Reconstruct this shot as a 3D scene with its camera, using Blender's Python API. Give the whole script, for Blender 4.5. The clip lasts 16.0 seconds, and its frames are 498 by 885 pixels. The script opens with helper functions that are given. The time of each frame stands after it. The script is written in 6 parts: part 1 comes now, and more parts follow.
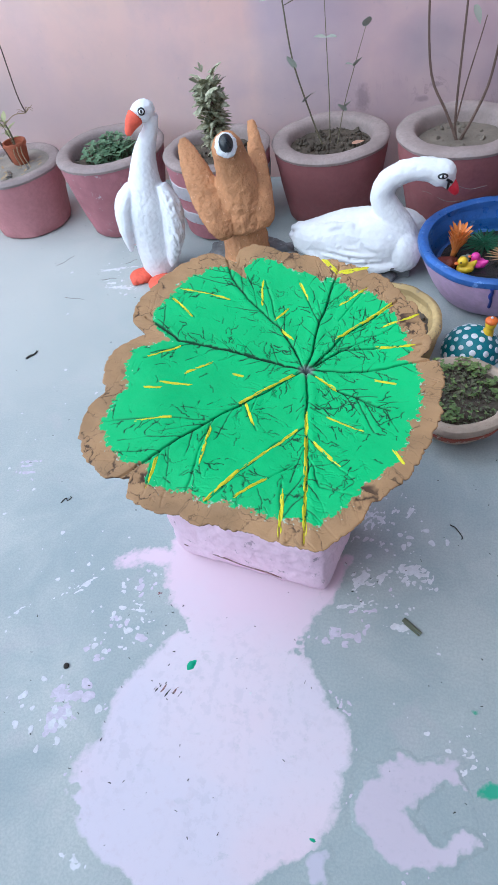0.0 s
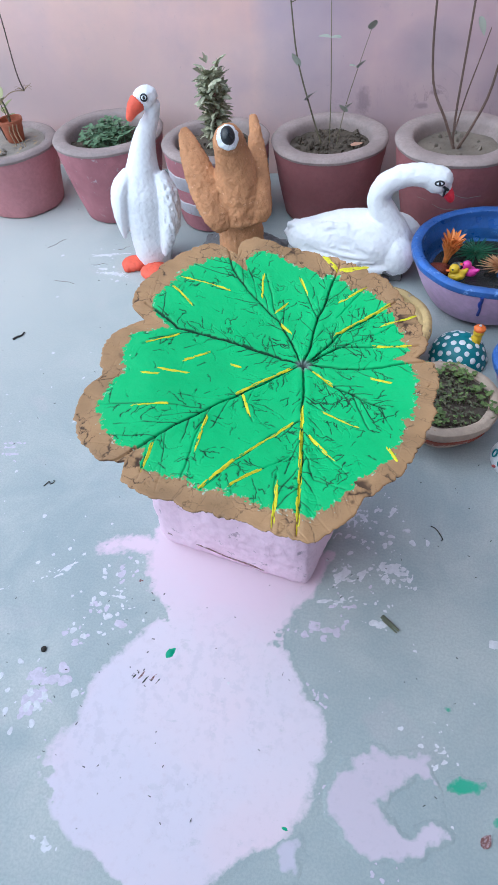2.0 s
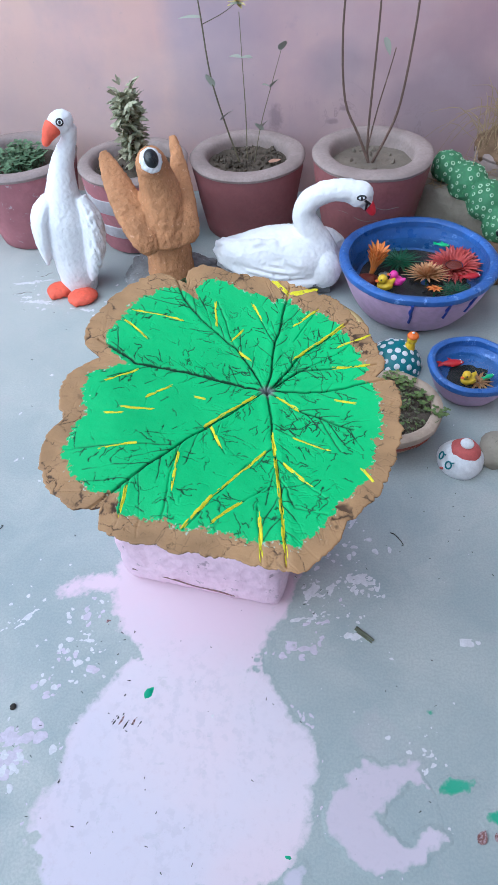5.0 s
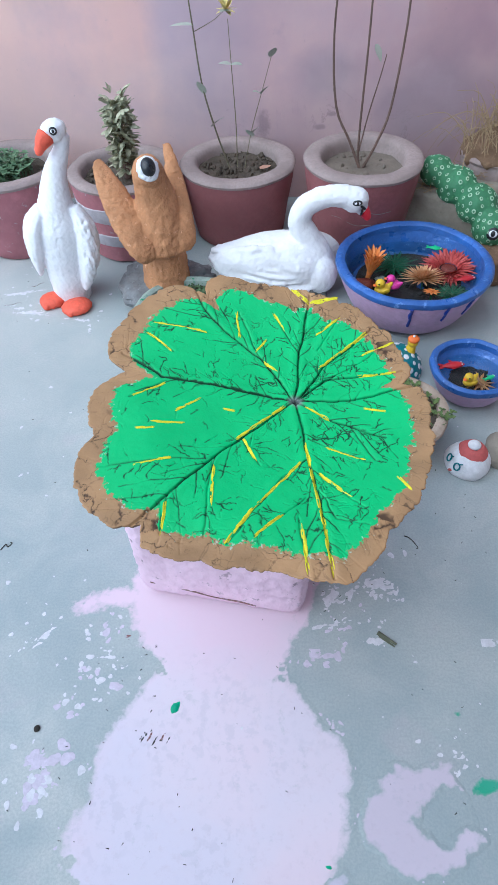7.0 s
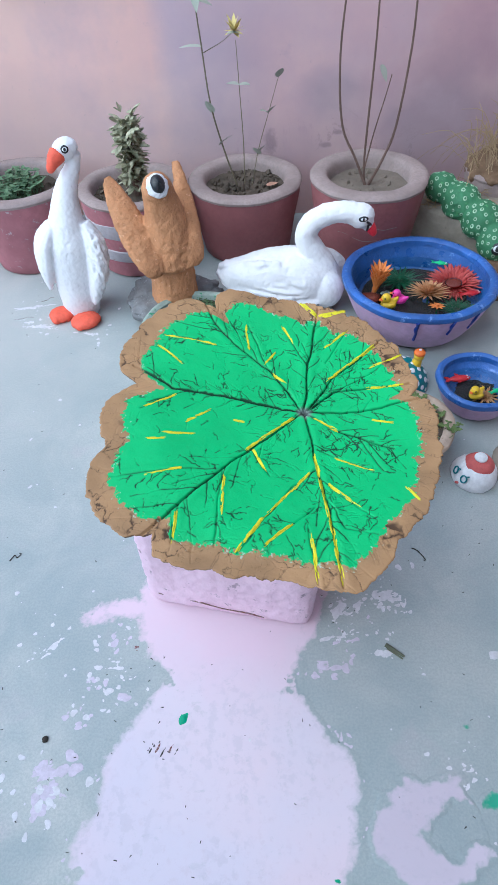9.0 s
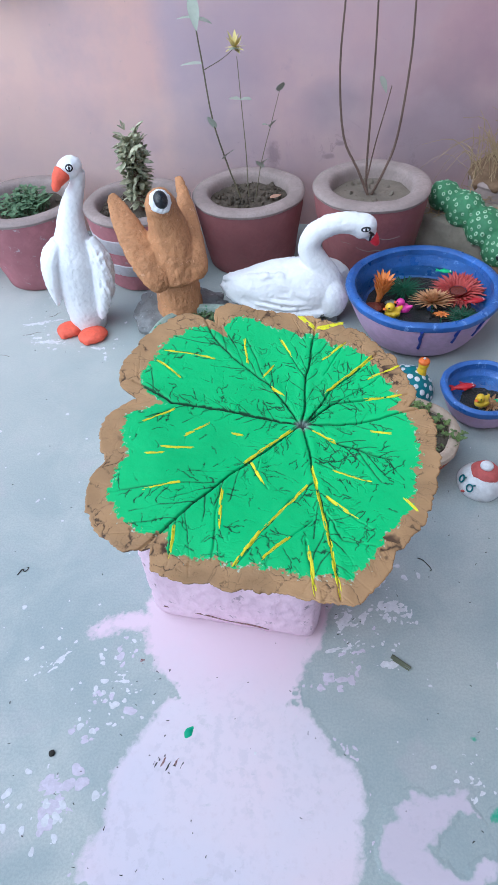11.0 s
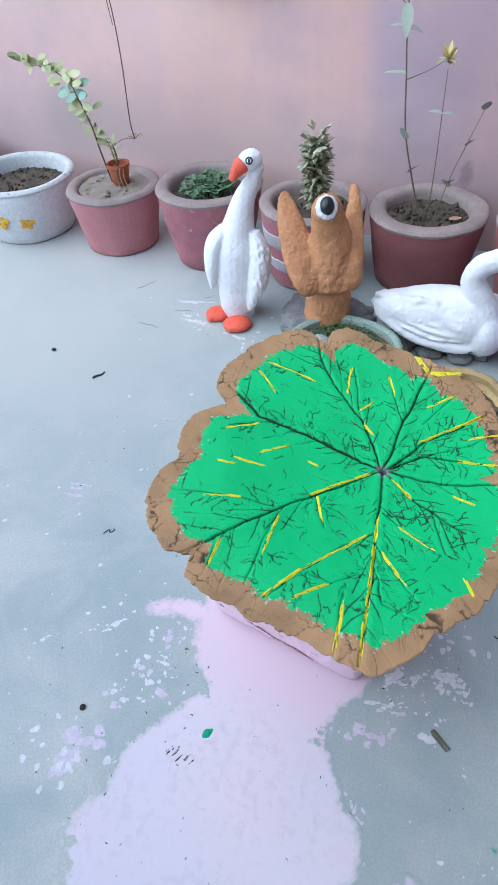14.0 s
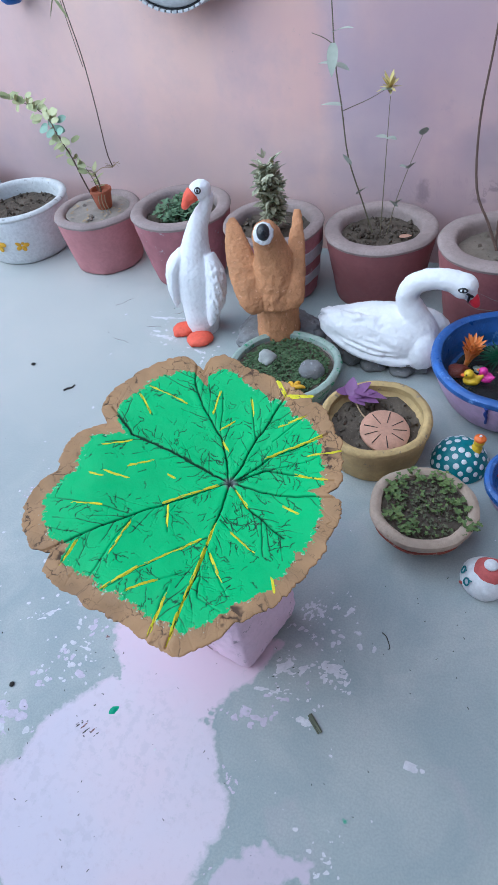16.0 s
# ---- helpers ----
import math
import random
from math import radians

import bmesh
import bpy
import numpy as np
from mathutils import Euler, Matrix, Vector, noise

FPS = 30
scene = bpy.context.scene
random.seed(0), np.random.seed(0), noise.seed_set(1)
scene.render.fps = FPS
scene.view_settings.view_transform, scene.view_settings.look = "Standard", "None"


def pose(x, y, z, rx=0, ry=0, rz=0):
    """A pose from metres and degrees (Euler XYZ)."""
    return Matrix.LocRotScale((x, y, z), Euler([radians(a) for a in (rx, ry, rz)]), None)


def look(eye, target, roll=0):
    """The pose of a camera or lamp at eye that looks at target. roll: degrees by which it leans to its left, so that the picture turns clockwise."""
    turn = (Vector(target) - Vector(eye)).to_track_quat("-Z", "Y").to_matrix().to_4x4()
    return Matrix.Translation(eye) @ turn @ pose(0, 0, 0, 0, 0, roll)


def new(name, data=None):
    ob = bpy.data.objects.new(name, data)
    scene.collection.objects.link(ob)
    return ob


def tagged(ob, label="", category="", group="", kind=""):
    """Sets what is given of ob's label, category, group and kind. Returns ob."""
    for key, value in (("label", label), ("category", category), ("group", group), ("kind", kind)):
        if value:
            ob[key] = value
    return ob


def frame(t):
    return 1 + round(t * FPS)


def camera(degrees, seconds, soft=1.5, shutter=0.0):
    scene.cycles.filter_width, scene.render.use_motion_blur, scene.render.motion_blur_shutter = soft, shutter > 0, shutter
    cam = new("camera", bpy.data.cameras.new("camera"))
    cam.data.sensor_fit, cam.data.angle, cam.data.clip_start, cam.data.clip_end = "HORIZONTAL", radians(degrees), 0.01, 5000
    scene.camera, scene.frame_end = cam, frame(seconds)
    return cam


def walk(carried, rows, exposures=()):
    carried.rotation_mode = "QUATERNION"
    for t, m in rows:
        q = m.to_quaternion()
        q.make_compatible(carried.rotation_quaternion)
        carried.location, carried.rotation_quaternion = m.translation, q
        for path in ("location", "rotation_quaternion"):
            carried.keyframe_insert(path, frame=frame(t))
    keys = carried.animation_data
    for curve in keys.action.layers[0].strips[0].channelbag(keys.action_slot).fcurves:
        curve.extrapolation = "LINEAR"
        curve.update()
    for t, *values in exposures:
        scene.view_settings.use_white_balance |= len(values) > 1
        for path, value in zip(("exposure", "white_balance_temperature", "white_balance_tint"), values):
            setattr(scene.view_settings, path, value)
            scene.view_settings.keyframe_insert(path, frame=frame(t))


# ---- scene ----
cam = camera(43.8, 16.0, 0.7)
PATH = [
    (0, (0.153, 0.075, 1.327), (-0.359, 1.323, -0.15), -11.9),
    (0.5, (0.158, 0.075, 1.324), (-0.303, 1.317, -0.174), -9.5),
    (1, (0.142, 0.061, 1.334), (-0.25, 1.334, -0.158), -4.7),
    (1.5, (0.124, 0.053, 1.332), (-0.291, 1.291, -0.183), -5.1),
    (2, (0.125, 0.055, 1.329), (-0.31, 1.314, -0.163), -6.5),
    (2.5, (0.126, 0.066, 1.322), (-0.264, 1.321, -0.185), -6.3),
    (3, (0.124, 0.061, 1.333), (-0.268, 1.339, -0.155), -6.3),
    (3.5, (0.13, 0.061, 1.335), (-0.228, 1.341, -0.16), -5.0),
    (4, (0.132, 0.067, 1.338), (-0.214, 1.357, -0.15), -5.6),
    (4.2, (0.124, 0.071, 1.341), (-0.196, 1.372, -0.144), -5.3),
    (6.3, (-0.063, 0.078, 1.363), (-0.172, 1.408, -0.127), -3.2),
    (6.5, (-0.063, 0.082, 1.362), (-0.178, 1.416, -0.124), -3.3),
    (7, (-0.056, 0.081, 1.364), (-0.171, 1.414, -0.123), -2.8),
    (7.5, (-0.059, 0.075, 1.359), (-0.159, 1.399, -0.137), -2.0),
    (8, (-0.067, 0.067, 1.366), (-0.179, 1.409, -0.114), -2.0),
    (10.3, (-0.037, 0.071, 1.37), (-0.178, 1.443, -0.078), -4.1),
    (10.5, (-0.032, 0.074, 1.37), (-0.178, 1.438, -0.085), -4.1),
    (11, (-0.036, 0.07, 1.377), (-0.212, 1.455, -0.055), -5.2),
    (11.5, (-0.04, 0.066, 1.379), (-0.214, 1.465, -0.04), -4.8),
    (12, (-0.041, 0.07, 1.388), (-0.242, 1.491, -0.006), -5.5),
    (12.5, (-0.032, 0.07, 1.38), (-0.242, 1.478, -0.024), -4.2),
    (13, (0.04, 0.108, 1.411), (-0.378, 1.486, 0.023), -3.7),
    (13.5, (0.077, 0.144, 1.398), (-0.489, 1.438, -0.019), -2.5),
    (14, (0.069, 0.143, 1.394), (-0.554, 1.407, -0.024), -4.6),
    (14.5, (0.11, 0.08, 1.43), (-0.473, 1.403, 0.048), -3.1),
    (15, (0.223, 0.039, 1.48), (-0.46, 1.324, 0.108), -4.8),
    (15.5, (0.365, 0.142, 1.499), (-0.364, 1.348, 0.08), -6.2),
    (16, (0.44, 0.209, 1.505), (-0.324, 1.406, 0.098), -8.9),
]
walk(cam, [(t, look(eye, target, roll)) for t, eye, target, roll in PATH], [(0, 0.52, 5250, 0), (13, 0.49, 5250, 0), (16, 0.34, 5100, 0)])

# ---- world and sun: soft daylight of an open yard ----
world = bpy.data.worlds.new("sky")
scene.world = world
world.use_nodes = True
wn = world.node_tree.nodes
sky = wn.new("ShaderNodeTexSky")
sky.sky_type = "NISHITA"
sky.sun_disc = False
sky.sun_elevation = radians(46)
sky.sun_rotation = radians(-128)
sky.air_density, sky.dust_density, sky.ozone_density = 1.0, 1.2, 1.0
wn["Background"].inputs["Strength"].default_value = 0.15
world.node_tree.links.new(sky.outputs[0], wn["Background"].inputs["Color"])
sun = new("sun", bpy.data.lights.new("sun", "SUN"))
sun.data.energy, sun.data.angle, sun.data.color = 2.6, radians(95), (1.0, 0.925, 0.83)
sun.matrix_world = look((-2.2, -1.72, 2.9), (0, 0, 0))

# ---- materials ----


class Nodes:
    """A short hand for building one procedural material."""

    def __init__(self, name, rough=0.8, metal=0.0, spec=0.3, coords="Object"):
        self.mat = bpy.data.materials.new(name)
        self.mat.use_nodes = True
        self.tree = self.mat.node_tree
        self.bsdf = self.tree.nodes["Principled BSDF"]
        self.bsdf.inputs["Roughness"].default_value = rough
        self.bsdf.inputs["Metallic"].default_value = metal
        self.bsdf.inputs["Specular IOR Level"].default_value = spec
        tc = self.tree.nodes.new("ShaderNodeTexCoord")
        info = self.tree.nodes.new("ShaderNodeObjectInfo")
        add = self.tree.nodes.new("ShaderNodeVectorMath")
        add.operation = "ADD"
        mul = self.tree.nodes.new("ShaderNodeVectorMath")
        mul.operation = "SCALE"
        mul.inputs[0].default_value = (7.3, 3.1, 5.7)
        self.tree.links.new(info.outputs["Random"], mul.inputs["Scale"])
        self.raw = tc.outputs[coords]
        self.tree.links.new(tc.outputs[coords], add.inputs[0])
        self.tree.links.new(mul.outputs[0], add.inputs[1])
        self.co = add.outputs[0]
        self.random = info.outputs["Random"]

    def link(self, a, b):
        self.tree.links.new(a, b)

    def noise(self, scale, detail=4.0, rough=0.55, stretch=None, co=None, warp=0.0):
        n = self.tree.nodes.new("ShaderNodeTexNoise")
        n.inputs["Scale"].default_value, n.inputs["Detail"].default_value, n.inputs["Roughness"].default_value = scale, detail, rough
        n.inputs["Distortion"].default_value = warp
        src = co or self.co
        if stretch:
            m = self.tree.nodes.new("ShaderNodeMapping")
            m.inputs["Scale"].default_value = stretch
            self.link(src, m.inputs["Vector"])
            src = m.outputs[0]
        self.link(src, n.inputs["Vector"])
        return n.outputs["Fac"]

    def cells(self, scale, feature="F1"):
        n = self.tree.nodes.new("ShaderNodeTexVoronoi")
        n.feature = feature
        n.inputs["Scale"].default_value = scale
        self.link(self.co, n.inputs["Vector"])
        return n.outputs["Distance"]

    def ramp(self, fac, *stops):
        n = self.tree.nodes.new("ShaderNodeValToRGB")
        el = n.color_ramp.elements
        while len(el) < len(stops):
            el.new(0.5)
        for e, (p, c) in zip(el, stops):
            e.position = p
            e.color = (*c, 1) if isinstance(c, tuple) else (c, c, c, 1)
        self.link(fac, n.inputs["Fac"])
        return n.outputs["Color"]

    def mix(self, fac, a, b, how="MIX"):
        n = self.tree.nodes.new("ShaderNodeMix")
        n.data_type, n.blend_type = "RGBA", how
        for idx, v in ((0, fac), (6, a), (7, b)):
            if isinstance(v, (int, float)):
                n.inputs[idx].default_value = v if idx == 0 else (v, v, v, 1)
            elif isinstance(v, tuple):
                n.inputs[idx].default_value = (*v, 1)
            else:
                self.link(v, n.inputs[idx])
        return n.outputs[2]

    def attr(self, name):
        n = self.tree.nodes.new("ShaderNodeAttribute")
        n.attribute_name = name
        return n.outputs["Color"]

    def bump(self, height, strength=0.3, distance=0.004):
        n = self.tree.nodes.new("ShaderNodeBump")
        n.inputs["Strength"].default_value, n.inputs["Distance"].default_value = strength, distance
        if self.bsdf.inputs["Normal"].is_linked:
            self.link(self.bsdf.inputs["Normal"].links[0].from_socket, n.inputs["Normal"])
        self.link(height, n.inputs["Height"])
        self.link(n.outputs[0], self.bsdf.inputs["Normal"])

    def colour(self, c):
        if isinstance(c, tuple):
            self.bsdf.inputs["Base Color"].default_value = (*c, 1)
        else:
            self.link(c, self.bsdf.inputs["Base Color"])

    def roughness(self, fac, lo, hi):
        self.link(self.ramp(fac, (0.3, lo), (0.7, hi)), self.bsdf.inputs["Roughness"])


def shade(c, k):
    return tuple(v * k for v in c)


def painted(name, col, wear=None, rough=0.75, patch=5.0, grain=70.0, depth=0.35, vary=0.18, wear_at=0.68, spec=0.3, speck=0.55):
    """Brushed paint or clay: two scales of colour change, worn spots and a grainy relief."""
    m = Nodes(name, rough, spec=spec)
    base = m.ramp(m.noise(patch, 5), (0.3, shade(col, 1 - vary)), (0.7, shade(col, 1 + vary * 0.6)))
    fine = m.noise(grain, 6, 0.65)
    base = m.mix(m.ramp(fine, (0.35, speck), (0.6, 0.0)), base, shade(col, 0.72))
    if wear:
        spots = m.ramp(m.noise(patch * 4.5, 8, 0.7), (wear_at, 0.0), (wear_at + 0.05, 1.0))
        base = m.mix(spots, base, wear)
    m.colour(base)
    m.roughness(m.noise(grain * 0.5), rough - 0.12, min(1.0, rough + 0.15))
    m.bump(m.noise(grain * 0.25, 5), depth * 0.6, 0.006)
    m.bump(fine, depth, 0.003)
    return m.mat


def half(m, v):
    n = m.tree.nodes.new("ShaderNodeMath")
    n.operation = "MULTIPLY"
    n.inputs[1].default_value = 0.5
    m.link(v, n.inputs[0])
    return n.outputs[0]


# yard floor: trowelled grey cement with damp blotches, paint mist and scuffs
def cement_tone(m):
    """Colour of the trowelled floor, the same at one spot for all that lies flat on it."""
    flat = m.tree.nodes.new("ShaderNodeMapping")
    flat.inputs["Scale"].default_value = (1, 1, 0)
    m.link(m.raw, flat.inputs["Vector"])
    at = flat.outputs[0]
    tone = m.ramp(m.noise(0.9, 6, 0.6, co=at), (0.32, (0.31, 0.36, 0.365)), (0.5, (0.43, 0.46, 0.45)), (0.68, (0.55, 0.55, 0.52)))
    tone = m.mix(m.ramp(m.noise(4.5, 7, 0.62, warp=0.6, co=at), (0.38, 0.6), (0.6, 0.0)), tone, (0.30, 0.355, 0.365))
    tone = m.mix(m.ramp(m.noise(6.5, 3, 0.5, warp=0.8, co=at), (0.6, 0.0), (0.7, 0.35)), tone, (0.48, 0.44, 0.46))
    tone = m.mix(m.ramp(m.noise(2.1, 5, 0.6, co=at), (0.55, 0.0), (0.72, 0.45)), tone, (0.55, 0.545, 0.51))
    tone = m.mix(m.ramp(m.noise(11.0, 8, 0.7, co=at), (0.66, 0.0), (0.72, 0.55)), tone, (0.55, 0.56, 0.57))
    # broad warm patch at the left rear: brighter sunlight painted into the cement tone
    lit_patch = m.tree.nodes.new("ShaderNodeMapping")
    lit_patch.inputs["Location"].default_value, lit_patch.inputs["Scale"].default_value = (2.1 / 1.6, -1.75 / 1.15, 0), (1 / 1.6, 1 / 1.15, 0)
    m.link(m.raw, lit_patch.inputs["Vector"])
    far = m.tree.nodes.new("ShaderNodeVectorMath")
    far.operation = "LENGTH"
    m.link(lit_patch.outputs[0], far.inputs[0])
    edge = m.tree.nodes.new("ShaderNodeMath")
    edge.operation = "MULTIPLY_ADD"
    edge.inputs[1].default_value = 0.5
    m.link(m.noise(1.8, 6, 0.6, co=at), edge.inputs[0])
    m.link(far.outputs["Value"], edge.inputs[2])
    tone = m.mix(m.ramp(half(m, edge.outputs[0]), (0.36, 0.62), (0.66, 0.0)), tone, (0.63, 0.605, 0.565))
    return m.mix(m.ramp(m.noise(190.0, 4, 0.7, co=at), (0.4, 0.32), (0.6, 0.0)), tone, (0.24, 0.28, 0.29))


fm = Nodes("yard_cement", 0.6, spec=0.35)
tone = cement_tone(fm)
fm.colour(tone)
fm.roughness(fm.noise(3.0, 5), 0.42, 0.75)
fm.bump(fm.noise(9.0, 6), 0.15, 0.004)
fm.bump(fm.noise(120.0, 5, 0.7), 0.14, 0.0015)
FLOOR = fm.mat

# distempered wall: faded pink over mauve and grey-blue weather streaks, shade painted in
wm = Nodes("pink_distemper", 0.9, spec=0.15)


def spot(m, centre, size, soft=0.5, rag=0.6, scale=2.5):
    """A ragged patch on the wall: 1 at its middle, 0 outside; centre and half-widths along and up the wall."""
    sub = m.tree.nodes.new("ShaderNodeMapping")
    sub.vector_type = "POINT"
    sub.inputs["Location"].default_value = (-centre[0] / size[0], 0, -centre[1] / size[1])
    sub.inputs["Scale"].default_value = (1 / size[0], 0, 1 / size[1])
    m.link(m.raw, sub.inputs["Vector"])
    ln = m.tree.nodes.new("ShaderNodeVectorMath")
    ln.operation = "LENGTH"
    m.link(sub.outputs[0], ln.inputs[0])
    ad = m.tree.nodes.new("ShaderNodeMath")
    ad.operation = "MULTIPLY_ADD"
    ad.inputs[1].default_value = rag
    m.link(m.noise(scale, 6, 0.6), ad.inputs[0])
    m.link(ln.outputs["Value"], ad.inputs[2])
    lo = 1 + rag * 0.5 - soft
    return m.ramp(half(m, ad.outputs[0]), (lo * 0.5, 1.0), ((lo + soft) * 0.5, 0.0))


pink = wm.ramp(wm.noise(0.75, 4, 0.5), (0.3, (0.68, 0.42, 0.39)), (0.5, (0.76, 0.50, 0.44)), (0.68, (0.82, 0.58, 0.49)))
pink = wm.mix(wm.ramp(wm.noise(1.1, 5, 0.55, stretch=(2.2, 1, 0.25)), (0.48, 0.0), (0.68, 0.4)), pink, (0.58, 0.42, 0.48))
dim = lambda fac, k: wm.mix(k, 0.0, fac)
# right end: mauve paint, with its dimmer light darkened into the colour
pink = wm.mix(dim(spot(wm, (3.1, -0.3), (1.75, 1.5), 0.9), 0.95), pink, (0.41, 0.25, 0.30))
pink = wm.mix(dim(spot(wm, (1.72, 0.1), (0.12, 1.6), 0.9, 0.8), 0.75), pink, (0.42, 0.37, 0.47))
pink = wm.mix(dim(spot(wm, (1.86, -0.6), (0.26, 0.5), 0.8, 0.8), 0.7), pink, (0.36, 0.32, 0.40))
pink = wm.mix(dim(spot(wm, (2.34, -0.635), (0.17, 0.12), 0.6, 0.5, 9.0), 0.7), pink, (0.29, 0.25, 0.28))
# foot of the wall: grey weathering plus shade behind the planters, both as colour
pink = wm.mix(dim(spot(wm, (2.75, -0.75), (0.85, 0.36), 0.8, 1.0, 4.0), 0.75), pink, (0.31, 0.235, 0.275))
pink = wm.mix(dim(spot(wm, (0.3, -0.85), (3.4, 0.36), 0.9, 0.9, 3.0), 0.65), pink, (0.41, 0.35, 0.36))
pink = wm.mix(wm.ramp(wm.noise(2.6, 7, 0.62), (0.5, 0.0), (0.72, 0.6)), pink, (0.47, 0.36, 0.40))
pink = wm.mix(wm.ramp(wm.noise(7.0, 9, 0.72), (0.63, 0.0), (0.72, 0.4)), pink, (0.36, 0.29, 0.32))
pink = wm.mix(wm.ramp(wm.noise(34.0, 6, 0.7), (0.66, 0.0), (0.74, 0.45)), pink, (0.30, 0.25, 0.27))
pink = wm.mix(wm.ramp(wm.noise(1.6, 4, 0.5), (0.58, 0.0), (0.75, 0.4)), pink, (0.78, 0.57, 0.53))
line = wm.ramp(wm.noise(4.2, 8, 0.66, warp=0.5), (0.489, 0.0), (0.5, 1.0), (0.511, 0.0))
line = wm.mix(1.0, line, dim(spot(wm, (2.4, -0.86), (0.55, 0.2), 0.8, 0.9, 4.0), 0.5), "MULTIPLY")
line = wm.mix(1.0, line, wm.ramp(wm.noise(3.1, 4, 0.5), (0.48, 0.0), (0.6, 1.0)), "MULTIPLY")
pink = wm.mix(line, pink, (0.16, 0.12, 0.14))
# darker grey-mauve patch right of the bluish band
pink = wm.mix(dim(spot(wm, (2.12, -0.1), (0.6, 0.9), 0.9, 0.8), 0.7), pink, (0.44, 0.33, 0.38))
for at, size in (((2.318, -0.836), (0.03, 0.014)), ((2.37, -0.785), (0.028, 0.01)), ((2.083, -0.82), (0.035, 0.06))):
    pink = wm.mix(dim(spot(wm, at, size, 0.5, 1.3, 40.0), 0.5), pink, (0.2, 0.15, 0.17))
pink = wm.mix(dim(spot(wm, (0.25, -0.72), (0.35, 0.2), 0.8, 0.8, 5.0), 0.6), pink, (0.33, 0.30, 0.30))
# paler pink on the left part: its stronger light put into the colour
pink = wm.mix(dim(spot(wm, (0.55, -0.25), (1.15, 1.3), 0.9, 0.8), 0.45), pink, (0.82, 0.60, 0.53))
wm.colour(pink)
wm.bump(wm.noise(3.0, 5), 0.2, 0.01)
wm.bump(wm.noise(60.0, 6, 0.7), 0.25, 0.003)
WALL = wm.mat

PLAIN_WALL = painted("plain_plaster", (0.5, 0.42, 0.41), rough=0.9, patch=1.2, depth=0.2)
POT_RED = painted("oxide_red_paint", (0.31, 0.12, 0.125), (0.36, 0.24, 0.24), 0.7, 4.0, 60.0, 0.3, 0.2, 0.72)
POT_ROSE = painted("rose_red_paint", (0.52, 0.235, 0.25), (0.5, 0.36, 0.36), 0.7, 4.0, 60.0, 0.25, 0.15, 0.76)
POT_FADED = painted("faded_red_paint", (0.43, 0.18, 0.205), (0.42, 0.33, 0.34), 0.75, 7.0, 50.0, 0.35, 0.3, 0.6)
BARE = painted("bare_cement", (0.35, 0.28, 0.265), (0.22, 0.19, 0.18), 0.9, 9.0, 90.0, 0.5, 0.22, 0.66)
WHITEPOT = painted("white_lime_paint", (0.72, 0.73, 0.74), (0.32, 0.31, 0.30), 0.75, 5.0, 60.0, 0.35, 0.12, 0.68)
STRIPE = painted("white_stripe_paint", (0.58, 0.55, 0.59), (0.40, 0.25, 0.26), 0.75, 8.0, 70.0, 0.35, 0.12, 0.64)
WHITEWORN = painted("flaking_lime_paint", (0.66, 0.67, 0.67), (0.34, 0.34, 0.33), 0.8, 6.0, 60.0, 0.5, 0.2, 0.6)
SILTBED = painted("dried_grey_silt", (0.22, 0.185, 0.15), (0.14, 0.115, 0.09), 0.95, 9.0, 120.0, 0.8, 0.25, 0.6)
SOIL = painted("dry_garden_soil", (0.115, 0.092, 0.07), (0.2, 0.165, 0.13), 0.95, 18.0, 120.0, 1.0, 0.4, 0.6)
SAND = painted("grey_sand", (0.33, 0.29, 0.25), (0.17, 0.14, 0.12), 0.95, 14.0, 160.0, 0.6, 0.2, 0.64)
WHITE = painted("white_emulsion", (0.80, 0.80, 0.825), (0.58, 0.58, 0.63), 0.7, 10.0, 60.0, 0.3, 0.04, 0.76, speck=0.15)
CLAY = painted("ochre_brown_paint", (0.54, 0.265, 0.125), (0.68, 0.40, 0.24), 0.75, 12.0, 110.0, 0.9, 0.25, 0.61)
ORANGE = painted("orange_red_paint", (0.80, 0.13, 0.075), (0.85, 0.3, 0.2), 0.6, 14.0, 80.0, 0.4, 0.12, 0.72)
BLACK = painted("black_enamel", (0.012, 0.014, 0.018), None, 0.35, 20.0, 60.0, 0.1, 0.2, spec=0.5)
PURE = painted("white_enamel", (0.78, 0.79, 0.82), None, 0.4, 20.0, 60.0, 0.1, 0.05)
PINK_BLOCK = painted("lilac_pink_wash", (0.86, 0.645, 0.765), (0.42, 0.31, 0.37), 0.85, 5.0, 60.0, 0.8, 0.12, 0.605, speck=0.25)
SPILL = painted("lilac_paint_spill", (0.69, 0.62, 0.72), (0.58, 0.54, 0.63), 0.7, 2.2, 24.0, 0.15, 0.08, 0.7)
FLECK = painted("dried_white_paint", (0.68, 0.67, 0.70), None, 0.7, 30.0, 90.0, 0.3, 0.1)
PINKFLECK = painted("dried_pink_paint", (0.61, 0.55, 0.64), None, 0.7, 30.0, 90.0, 0.3, 0.1)
GREENFLECK = painted("dried_green_paint", (0.03, 0.36, 0.19), None, 0.6, 30.0, 90.0, 0.3, 0.2)
STONE = painted("grey_stone", (0.22, 0.22, 0.225), (0.36, 0.36, 0.37), 0.9, 16.0, 70.0, 0.9, 0.3, 0.6)
PALE_STONE = painted("pale_stone", (0.40, 0.41, 0.39), (0.25, 0.25, 0.24), 0.9, 16.0, 80.0, 0.7, 0.2, 0.64)
BUFF = painted("weathered_buff_stone", (0.36, 0.32, 0.26), (0.16, 0.14, 0.12), 0.9, 8.0, 60.0, 0.8, 0.25, 0.64)
